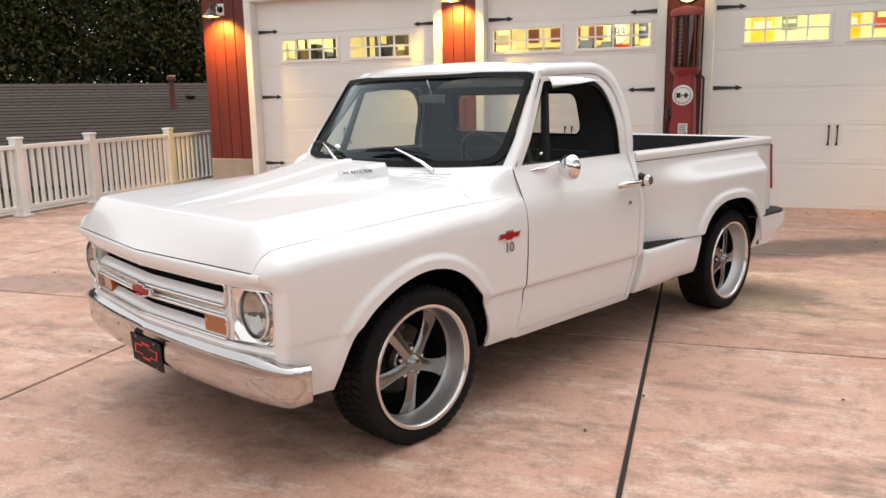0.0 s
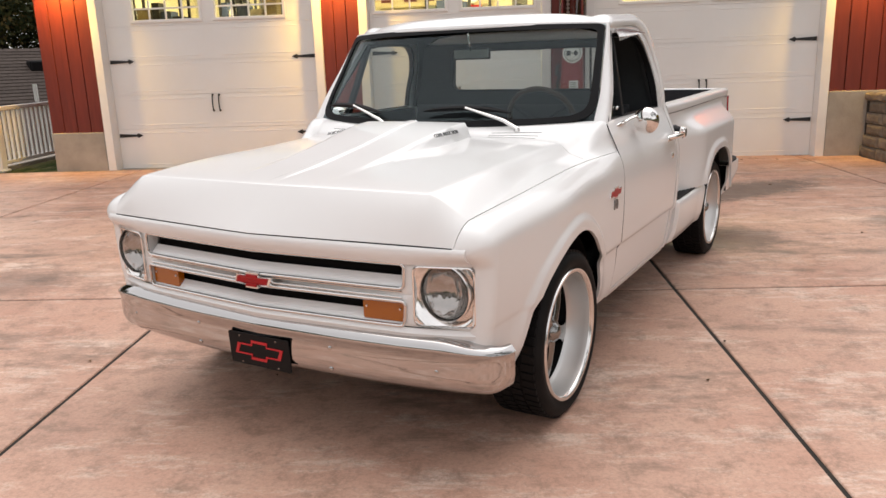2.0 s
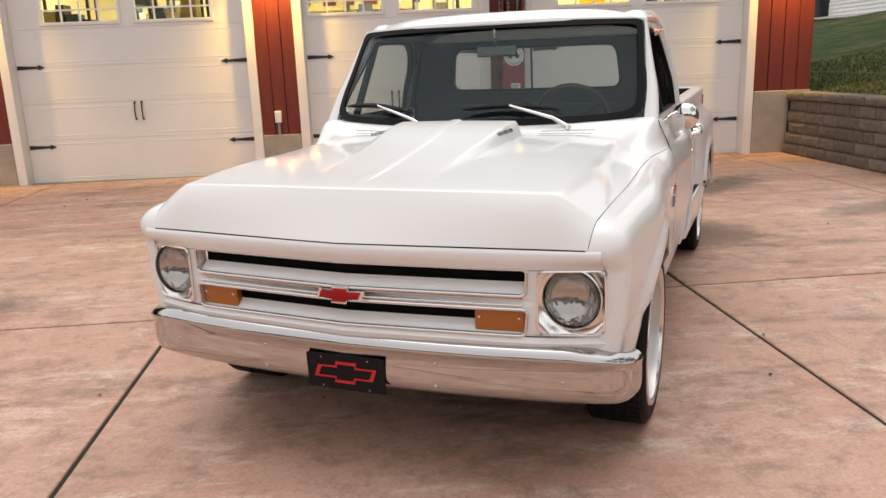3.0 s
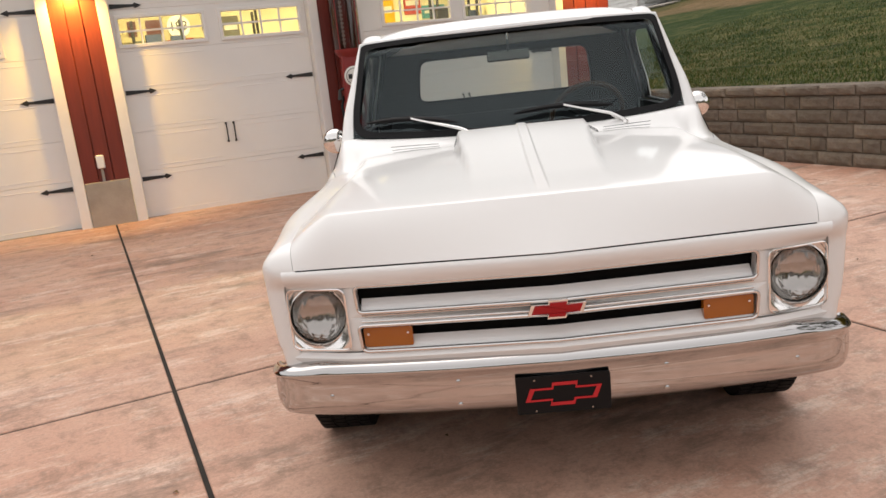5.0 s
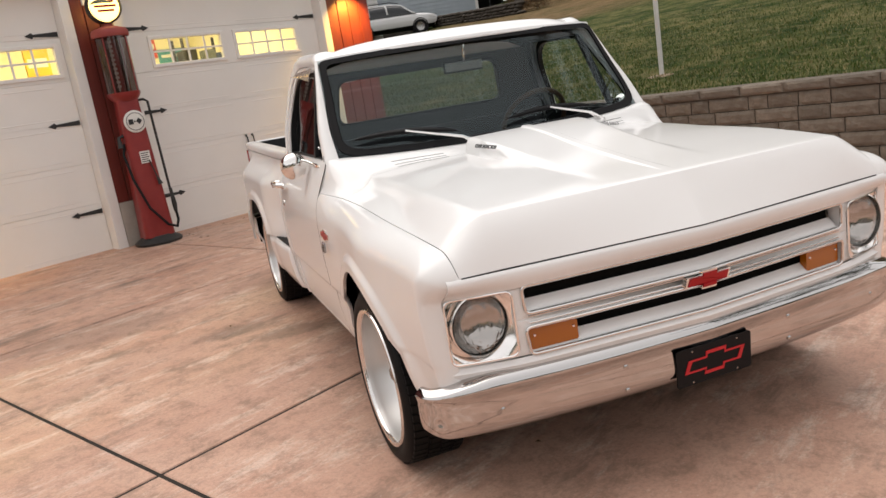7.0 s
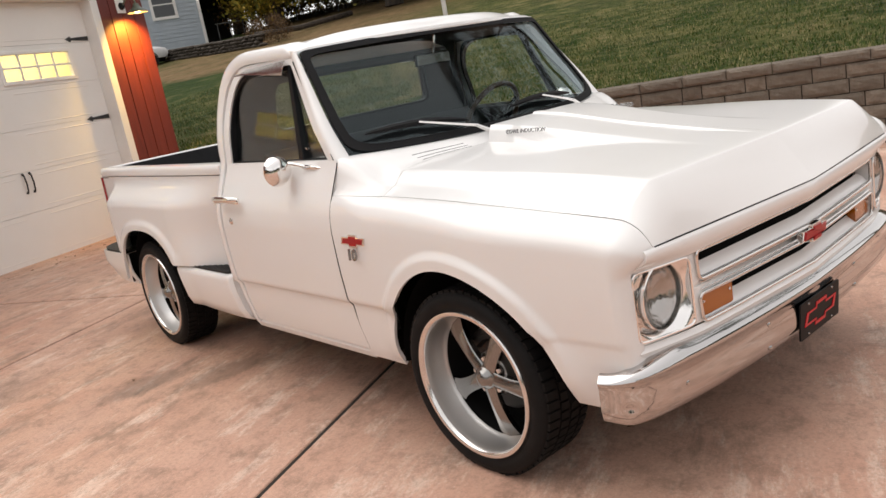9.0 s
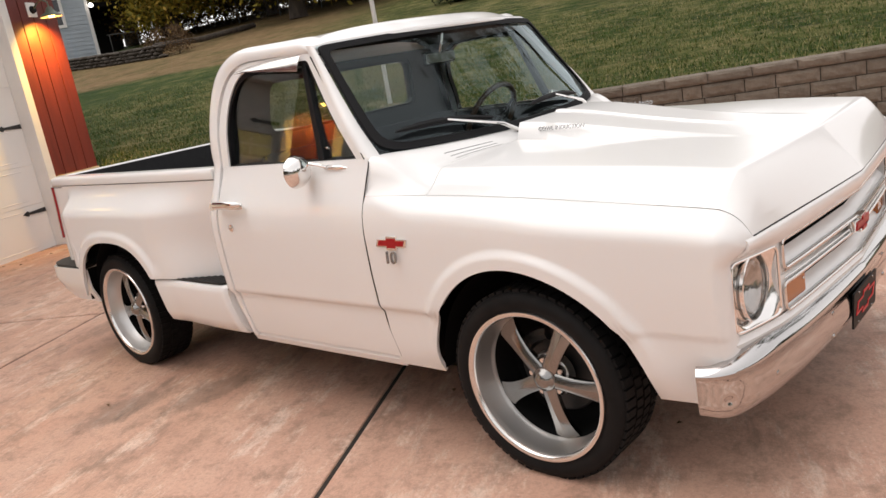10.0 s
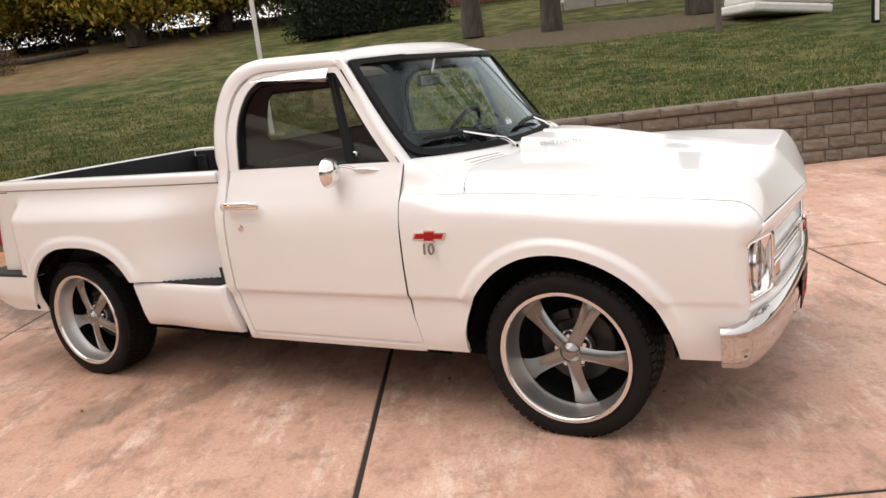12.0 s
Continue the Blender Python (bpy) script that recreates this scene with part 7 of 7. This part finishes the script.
# blue house with carport
HB = FM @ Matrix.Translation((32.2, 28.2, on_bank(32.2, 28.2) - 0.1)) @ pose(0, 0, 0, 0, 0, -44)
blue = thing("blue_house", "pale blue clapboard house with a white-framed window", "house", HB)
part("wall", boxed(-9.0, -0.02, 0.03, 7.0, 0.0, 4.4), BLUESIDING, blue, smooth=False)
for i in range(20):
    z = 0.1 + 0.21 * i
    part("clapboard", plate([(0.0, z), (0.028, z), (0.006, z + 0.215), (0.0, z + 0.215)], [], lambda a, b, d: (-9.0 + d, 0.03 - a, b), 8.98), BLUESIDING, blue, smooth=False)
part("corner_board", boxed(-0.14, 0.02, -0.02, 0.1, 0, 4.4), TRIM, blue, smooth=False)
wn2 = part("window", plate([(-2.55, 1.7), (-1.2, 1.7), (-1.2, 3.25), (-2.55, 3.25)], [[(-2.4, 1.85), (-1.35, 1.85), (-1.35, 3.1), (-2.4, 3.1)]], lambda a, b, d: (a, -0.06 + d, b), 0.1), TRIM, blue, "white window frame", smooth=False)
part("sash", boxed(-2.4, -1.35, -0.035, 0.02, 2.45, 2.51), TRIM, wn2, smooth=False)
part("pane", boxed(-2.4, -1.35, 0.0, 0.02, 1.85, 3.1), mat("dark_window_pane", (0.02, 0.022, 0.025), 0.1), wn2, smooth=False)
part("foundation", boxed(-9.0, 0.0, 0.0, 0.05, -0.8, 0.12), STONE, blue, smooth=False)
part("roof", sheet(lambda k, x: (x, -0.6 + 8.2 * k, 4.4 + 2.2 * (1 - abs(2 * k - 1))), steps(0, 1, 2), [-9.4, 0.5]), SHINGLE, blue, smooth=False, solid=-0.15)
cp = thing("carport", "dark open carport with a flat roof on white posts", "carport", HB)
part("roof", boxed(0.1, 3.5, 0.6, 6.0, 2.6, 2.85), VOID, cp, "dark flat roof", smooth=False)
part("back_wall", boxed(0.2, 2.2, 5.9, 6.0, 0.0, 2.6), mat("shaded_boards", (0.035, 0.03, 0.028), 0.8), cp, smooth=False)
for x, y in ((3.15, 0.8), (3.15, 5.6)):
    part("post", boxed(x - 0.06, x + 0.06, y - 0.06, y + 0.06, -0.2, 2.6), TRIM, cp, smooth=False)
for i in range(9):
    part("rail_post", boxed(0.7 + 0.7 * i, 0.74 + 0.7 * i, 0.3, 0.34, 0.0, 1.15), CHAIN, cp, smooth=False)
part("rail", boxed(0.6, 6.5, 0.3, 0.34, 1.1, 1.15), CHAIN, cp, smooth=False)
pl = thing("porch_light", "small lit porch light on the blue house", "lamp", HB)
part("globe", lathe([(0, -0.12), (0.1, -0.06), (0.12, 0), (0.1, 0.06), (0, 0.12)], 14, at=(0.15, -0.12, 2.65)), emissive("white_porch_bulb", (1, 0.97, 0.9), 6), pl)

# white shingled outbuilding behind the parked car, with a path and bins
HW = FM @ Matrix.Translation((22.1, 28.7, on_bank(22.1, 29.6) + 0.02))
white = thing("outbuilding", "white building with staggered shingle siding above a dark shadow strip", "house", HW)
part("wall", boxed(0.03, 3.0, 0.03, 8.1, 0.0, 3.4), WHITESHINGLE, white, smooth=False)
# near-black strip stands in for the shadow along the foundation
part("base", boxed(0.0, 3.0, 0.0, 8.1, -0.4, 0.10), VOID, white, "near-black strip for the shadow at the wall foot", smooth=False)
part("corner_board", boxed(-0.03, 0.09, -0.03, 0.09, 0.0, 3.4), TRIM, white, smooth=False)
part("roof", sheet(lambda k, y: (-0.35 + 3.7 * k, y, 3.35 + 1.1 * (1 - abs(2 * k - 1))), steps(0, 1, 2), [-0.4, 8.5]), SHINGLE, white, smooth=False, solid=-0.12)
rw = random.Random(41)


def wedge(bm, put, a0, a1, z0, z1):
    """One shingle: its foot stands off the wall, its head lies against it."""
    v = [bm.verts.new((*put(d, a), z)) for a in (a0, a1) for d, z in ((0.0, z0), (0.05, z0), (0.004, z1), (0.0, z1))]
    for f in ((0, 1, 2, 3), (7, 6, 5, 4), (0, 4, 5, 1), (1, 5, 6, 2)):
        bm.faces.new([v[i] for i in f])


for i in range(18):
    z = 0.10 + 0.18 * i
    bm, q = bmesh.new(), 0.1
    while q < 8.0:
        w, low = rw.uniform(0.16, 0.34), rw.choice((0.0, 0.0, 0.025))
        wedge(bm, lambda d, a: (0.03 - d, a), q, min(q + w - 0.008, 8.1), z + low, z + 0.185)
        q += w
    q = 0.1
    while q < 2.9:
        w, low = rw.uniform(0.16, 0.34), rw.choice((0.0, 0.0, 0.025))
        wedge(bm, lambda d, a: (a, 0.03 - d), q, min(q + w - 0.008, 3.0), z + low, z + 0.185)
        q += w
    tagged(part("shingle_course", bm, WHITESHINGLE, white, smooth=False), kind="stuff")
path = part("garden_path", sheet(lambda k, y: (21.15 + 0.9 * k, y, on_bank(21.15 + 0.9 * k, y) + 0.04), steps(0, 1, 3), steps(25.6, 37.5, 24)), PLINTH, None, solid=0.05)
path.matrix_world = FM
tagged(path, "narrow grey concrete path along the white building", "path", kind="structure")
for v, c in ((37.3, (0.012, 0.014, 0.018)), (40.6, (0.010, 0.018, 0.045))):
    bn = thing("wheeled_bin", "dark plastic wheeled bin with a hinged lid beside the building", "bin", FM @ Matrix.Translation((22.0, v, on_bank(22.0, v))) @ pose(0, 0, 0, 0, 0, 8), group="bins by the building")
    binmat = mottled("bin_plastic", c, tuple(q * 1.5 for q in c), 5, 0.5)
    part("body", sheet(lambda z, a: ((0.25 + 0.06 * z) * math.copysign(abs(math.cos(a)) ** 0.4, math.cos(a)), (0.25 + 0.06 * z) * math.copysign(abs(math.sin(a)) ** 0.4, math.sin(a)), 0.06 + z), steps(0, 0.95, 6), [2 * math.pi * i / 28 for i in range(29)], flip=True), binmat, bn)
    part("lid", boxed(-0.34, 0.34, -0.34, 0.34, 1.0, 1.07), binmat, bn, bevel=0.025)
    part("handle", tube([(0.36, -0.24, 0.98), (0.40, -0.2, 1.0), (0.40, 0.2, 1.0), (0.36, 0.24, 0.98)], 0.016, 8), binmat, bn)
    for sy in (1, -1):
        part("wheel", lathe([(0.0, -0.025), (0.10, -0.025), (0.11, 0.0), (0.10, 0.025), (0.0, 0.025)], 20, "y", at=(0.24, sy * 0.27, 0.11)), RUBBER, bn)

# terrace of field stones
terrace = thing("stone_terrace", "low dry-stone terrace wall of grey field stones", "stone wall", FM)
rs = random.Random(9)
t0, t1 = Vector((26.3, 26.0)), Vector((23.8, 18.6))
stone_meshes = []
for i in range(8):
    bm = bmesh.new()
    bmesh.ops.create_icosphere(bm, subdivisions=2, radius=0.5)
    for vtx in bm.verts:
        vtx.co *= 1 + rs.uniform(-0.14, 0.14)
    stone_meshes.append(link_mesh("stone", bm, STONE, False))
for row in range(4):
    k = 0.0
    while k < 1:
        w = rs.uniform(0.25, 0.5)
        p = t0.lerp(t1, k)
        ob = new("stone", rs.choice(stone_meshes))
        ob.parent = terrace
        ob.matrix_local = Matrix.Translation((p.x, p.y, on_bank(p.x, p.y) + 0.05 + 0.13 * row)) @ pose(0, 0, 0, 0, 0, math.degrees(math.atan2(t1.y - t0.y, t1.x - t0.x))) @ Matrix.Diagonal((w * 1.05, 0.4, 0.16, 1))
        k += w / (t1 - t0).length

edging = part("timber_edging", tube([(24.2, 19.2, on_bank(24.2, 19.2) + 0.45), (27.0, 18.8, on_bank(27.0, 18.8) + 0.22), (30.5, 18.1, on_bank(30.5, 18.1) + 0.1)], 0.12, 8), BARK, None)
edging.matrix_world = FM
tagged(edging, "dark weathered timber edging along the planting bed", "edging")

# parked cars
def make_car(name, label, paint, m):
    car = thing(name, label, "car", m)
    low = curve([-2.25, -2.15, -1.6, 1.5, 2.1, 2.25], [0.55, 0.32, 0.28, 0.28, 0.35, 0.6])
    top = curve([-2.25, -2.1, -1.1, -0.9, 0.9, 1.6, 2.1, 2.25], [0.75, 0.88, 1.02, 1.03, 1.03, 1.05, 1.02, 0.8])
    def ring(x, a):
        half = 0.88 * (1 - 0.25 * smooth(1.7, 2.25, abs(x)))
        c, s = math.cos(a), math.sin(a)
        z = (low(x) + top(x)) / 2 + (top(x) - low(x)) / 2 * math.copysign(abs(s) ** 0.5, s)
        return (x, half * math.copysign(abs(c) ** 0.35, c), z)
    bm = sheet(ring, steps(-2.25, 2.25, 40), [2 * math.pi * i / 28 for i in range(29)])
    bmesh.ops.recalc_face_normals(bm, faces=bm.faces)
    part("body", bm, paint, car)
    roofz = curve([-1.25, -0.45, 0.2, 1.3, 2.0], [1.0, 1.52, 1.6, 1.58, 1.02])
    def cabin(x, a):
        c, s = math.cos(a), max(0.0, math.sin(a))
        z1 = roofz(x)
        return (x, (0.82 - 0.2 * s ** 2) * math.copysign(abs(c) ** 0.3, c), 0.98 + (z1 - 0.98) * s ** 0.6)
    bm = sheet(cabin, steps(-1.25, 2.0, 26), steps(0, math.pi, 20))
    bmesh.ops.recalc_face_normals(bm, faces=bm.faces)
    glass = mat("dark_car_glass", (0.012, 0.014, 0.016), 0.08)
    part("window_band", bm, glass, car, "dark glass all round the cabin")
    lid = lambda x, a: (lambda p: (p[0], p[1] * 1.01, p[2] + 0.012))(cabin(x, a))
    part("roof", sheet(lid, steps(-0.62, 1.62, 20), steps(0.95, math.pi - 0.95, 14)), paint, car, solid=0.02)
    for sy in (1, -1):
        for xa, xb in ((-1.2, -0.55), (0.14, 0.20), (1.02, 1.08), (1.95, 1.55)):
            post = [cabin(xa + (xb - xa) * k, 0.05 + 0.95 * k) for k in steps(0, 1, 6)]
            part("pillar", tube([(p[0], sy * p[1] * 1.005, p[2]) for p in post], 0.045, 6), paint, car)
        part("roof_rail", tube([(-0.45, sy * 0.56, 1.56), (0.0, sy * 0.58, 1.66), (1.0, sy * 0.58, 1.66), (1.45, sy * 0.56, 1.60)], 0.02, 6), BLACK, car)
    skirt = lambda x, a: (lambda p: (p[0] * 1.004, p[1] * 1.012, p[2] - 0.004))(ring(x, a))
    part("cladding", sheet(skirt, steps(-2.2, 2.2, 30), steps(math.pi * 1.12, math.pi * 1.88, 14)), BLACK, car, "dark lower cladding")
    for x in (-1.38, 1.32):
        for sy in (1, -1):
            part("wheel_arch", lathe([(0.385, sy * 0.02), (0.385, sy * 0.095), (0.34, sy * 0.095)], 28, "y", at=(x, sy * 0.80, 0.36)), BLACK, car)
    for x in (-1.38, 1.32):
        for sy in (1, -1):
            part("tyre", lathe([(0.2, -0.1), (0.32, -0.1), (0.34, -0.07), (0.34, 0.07), (0.32, 0.1), (0.2, 0.1)], 28, "y", at=(x, sy * 0.80, 0.34)), RUBBER, car)
            part("wheel_rim", lathe([(0.0, sy * 0.085), (0.12, sy * 0.09), (0.215, sy * 0.10), (0.22, sy * 0.02)], 20, "y", at=(x, sy * 0.80, 0.34)), GUNMETAL, car)
    for sy in (1, -1):
        part("tail_lamp", boxed(2.10, 2.2, *sorted((sy * 0.55, sy * 0.80)), 0.85, 1.02), REDLENS, car, bevel=0.02)
        part("head_lamp", boxed(-2.2, -2.05, *sorted((sy * 0.5, sy * 0.78)), 0.68, 0.82), LAMPGLASS, car, bevel=0.02)
    return car


make_car("car", "silver-white compact car parked beside the blue house", mat("silver_white_paint", (0.6, 0.6, 0.6), 0.3, coat=0.8), FM @ Matrix.Translation((24.6, 27.4, on_bank(24.6, 27.4))) @ pose(0, 0, 0, 0, 0, 138))
make_car("car", "dark red car parked on the upper drive", mat("dark_red_paint", (0.28, 0.012, 0.02), 0.3, coat=0.8), FM @ Matrix.Translation((23.4, -9.4, on_bank(23.4, -9.4) - 0.15)) @ pose(0, 0, 0, 0, 0, 100))

# brick house and beige wall behind the pines
BR = FM @ Matrix.Translation((33.5, 2.6, on_bank(33.5, 2.6) - 0.3)) @ pose(0, 0, 0, 0, 0, -84)
brick_house = thing("brick_house", "low red-brown brick house with white porch trim", "house", BR)
part("wall", boxed(-5.0, 5.0, 0.03, 6.0, -1.0, 3.0), BRICKRED, brick_house, smooth=False)
for i in range(14):
    part("brick_course", boxed(-5.0, 5.0, -0.01, 0.04, 0.02 + 0.2 * i, 0.19 + 0.2 * i), BRICKRED, brick_house, smooth=False)
for x in (-3.2, 0.4, 3.0):
    w = part("window", boxed(x - 0.6, x + 0.6, -0.06, 0.0, 0.9, 2.1), TRIM, brick_house, "white-framed window", smooth=False)
    part("pane", boxed(x - 0.5, x + 0.5, -0.07, -0.05, 1.0, 2.0), mat("dark_window_pane", (0.02, 0.022, 0.025), 0.1), w, smooth=False)
part("door", boxed(-1.5, -0.6, -0.07, 0.0, 0.0, 2.05), TRIM, brick_house, "white door", smooth=False)
part("porch_slab", boxed(-5.2, 2.0, -1.6, 0.0, -1.0, 0.05), PLINTH, brick_house, smooth=False)
for x in (-5.0, -2.2, 1.6):
    part("porch_post", boxed(x - 0.07, x + 0.07, -1.5, -1.36, 0.05, 2.7), TRIM, brick_house, smooth=False)
part("roof", sheet(lambda k, x: (x, -2.0 + 9 * k, 2.75 + 2.0 * (1 - abs(2 * k - 1))), steps(0, 1, 2), [-5.6, 5.6]), SHINGLE, brick_house, smooth=False, solid=-0.15)
beige = part("wall_beige", boxed(24.5, 24.8, -8.0, -1.5, 1.0, on_bank(24.5, -4) + 1.5), BEIGE, None, smooth=False)
beige.matrix_world = FM
tagged(beige, "plain beige rendered garden wall behind the pines", "wall", kind="structure")
for i in range(4):
    gl3 = thing("garden_light", "small round garden light at the foot of the wall", "lamp", FM @ Matrix.Translation((24.35, -2.2 - 1.1 * i, on_bank(24.35, -3))), group="garden lights")
    part("stake", tube([(0, 0, -0.1), (0, 0, 0.25)], 0.015, 6), BLACK, gl3)
    part("lamp_head", lathe([(0, 0.36), (0.06, 0.33), (0.07, 0.27), (0, 0.25)], 10), WHITELETTER, gl3)

# white padded sheets stacked on the bank, a wooden stake and a dark meter post
stack = thing("mattress", "old white mattresses lying stacked on the bank", "mattress", FM @ Matrix.Translation((15.9, -6.3, on_bank(15.9, -6.3) + 0.03)) @ pose(0, 0, 0, 0, 6, -70))
part("lower_pad", boxed(-1.1, 1.1, -0.7, 0.7, 0.0, 0.22), mottled("dirty_white_cloth", (0.6, 0.58, 0.54), (0.7, 0.68, 0.65), 4, 0.8), stack, bevel=0.06)
part("upper_pad", boxed(-0.9, 1.15, -0.66, 0.72, 0.23, 0.44), stack.children[0].data.materials[0], stack, bevel=0.07)
stake = part("wooden_stake", boxed(-0.06, 0.06, -0.06, 0.06, -0.2, 1.5), mottled("grey_weathered_wood", (0.1, 0.08, 0.065), (0.16, 0.13, 0.105), 10, 0.9, 0.3, (1, 1, 0.1)), None, smooth=False)
stake.matrix_world = FM @ Matrix.Translation((14.42, -4.59, on_bank(14.42, -4.59)))
tagged(stake, "grey weathered wooden stake in the lawn", "post")
meter = thing("marker_post", "black and white marker post on the bank", "post", FM @ Matrix.Translation((12.99, -7.29, on_bank(12.99, -7.29))))
part("post", boxed(-0.06, 0.06, -0.06, 0.06, -0.1, 1.2), BLACK, meter, smooth=False)
part("plate", boxed(-0.075, -0.06, -0.035, 0.045, 0.05, 1.0), WHITELETTER, meter, smooth=False)

# ---- fine cover ----
gr = np.random.RandomState(4)
n = 52000
gu = 5.87 + 9.5 * gr.beta(1.0, 1.6, n)
gv = gr.uniform(-6.5, 13.0, n)
hgt = gr.uniform(0.025, 0.06, n)
gz = np.array([lawn_z(a, b) for a, b in zip(gu, gv)])
ang = gr.uniform(0, 2 * np.pi, n)
dx, dy = np.cos(ang) * 0.008, np.sin(ang) * 0.008
tilt = gr.normal(0, 0.02, (n, 2))
vv = np.stack([np.stack([gu - dx, gv - dy, gz - 0.005], 1), np.stack([gu + dx, gv + dy, gz - 0.005], 1), np.stack([gu + tilt[:, 0], gv + tilt[:, 1], gz + hgt], 1)], 1).reshape(-1, 3)
BLADE = leaf_mat("grass_blade", [(0.0, (0.022, 0.056, 0.007)), (0.45, (0.06, 0.098, 0.016)), (0.75, (0.15, 0.15, 0.045)), (1.0, (0.36, 0.30, 0.15))])
gme = bpy.data.meshes.new("grass")
gme.from_pydata([tuple(p) for p in vv], [], [(3 * i, 3 * i + 1, 3 * i + 2) for i in range(n)])
gme.materials.append(BLADE)
grass = tagged(new("grass", gme), "short mown autumn grass blades on the bank", "grass", kind="stuff")
grass.matrix_world = SM

lr2 = random.Random(12)
lv, lf = [], []
for i in range(70):
    if i < 40:
        u, v = lr2.uniform(1.9, 5.2), 7.6 - abs(lr2.gauss(0, 0.5))
    else:
        u, v = lr2.uniform(-6, 5), lr2.uniform(-4, 7)
    a, s = lr2.uniform(0, 6.28), lr2.uniform(0.010, 0.024)
    k = len(lv)
    lv += [(u + s * math.cos(a), v + s * math.sin(a), 0.004), (u - s * 0.6 * math.sin(a), v + s * 0.6 * math.cos(a), 0.012), (u - s * math.cos(a), v - s * math.sin(a), 0.004), (u + s * 0.6 * math.sin(a), v - s * 0.6 * math.cos(a), 0.010)]
    lf.append((k, k + 1, k + 2, k + 3))
lme = bpy.data.meshes.new("fallen_leaves")
lme.from_pydata(lv, [], lf)
lme.materials.append(RUSSETLEAF)
tagged(new("fallen_leaves", lme), "scattered dry brown leaves on the concrete", "leaves", kind="stuff").matrix_world = SM
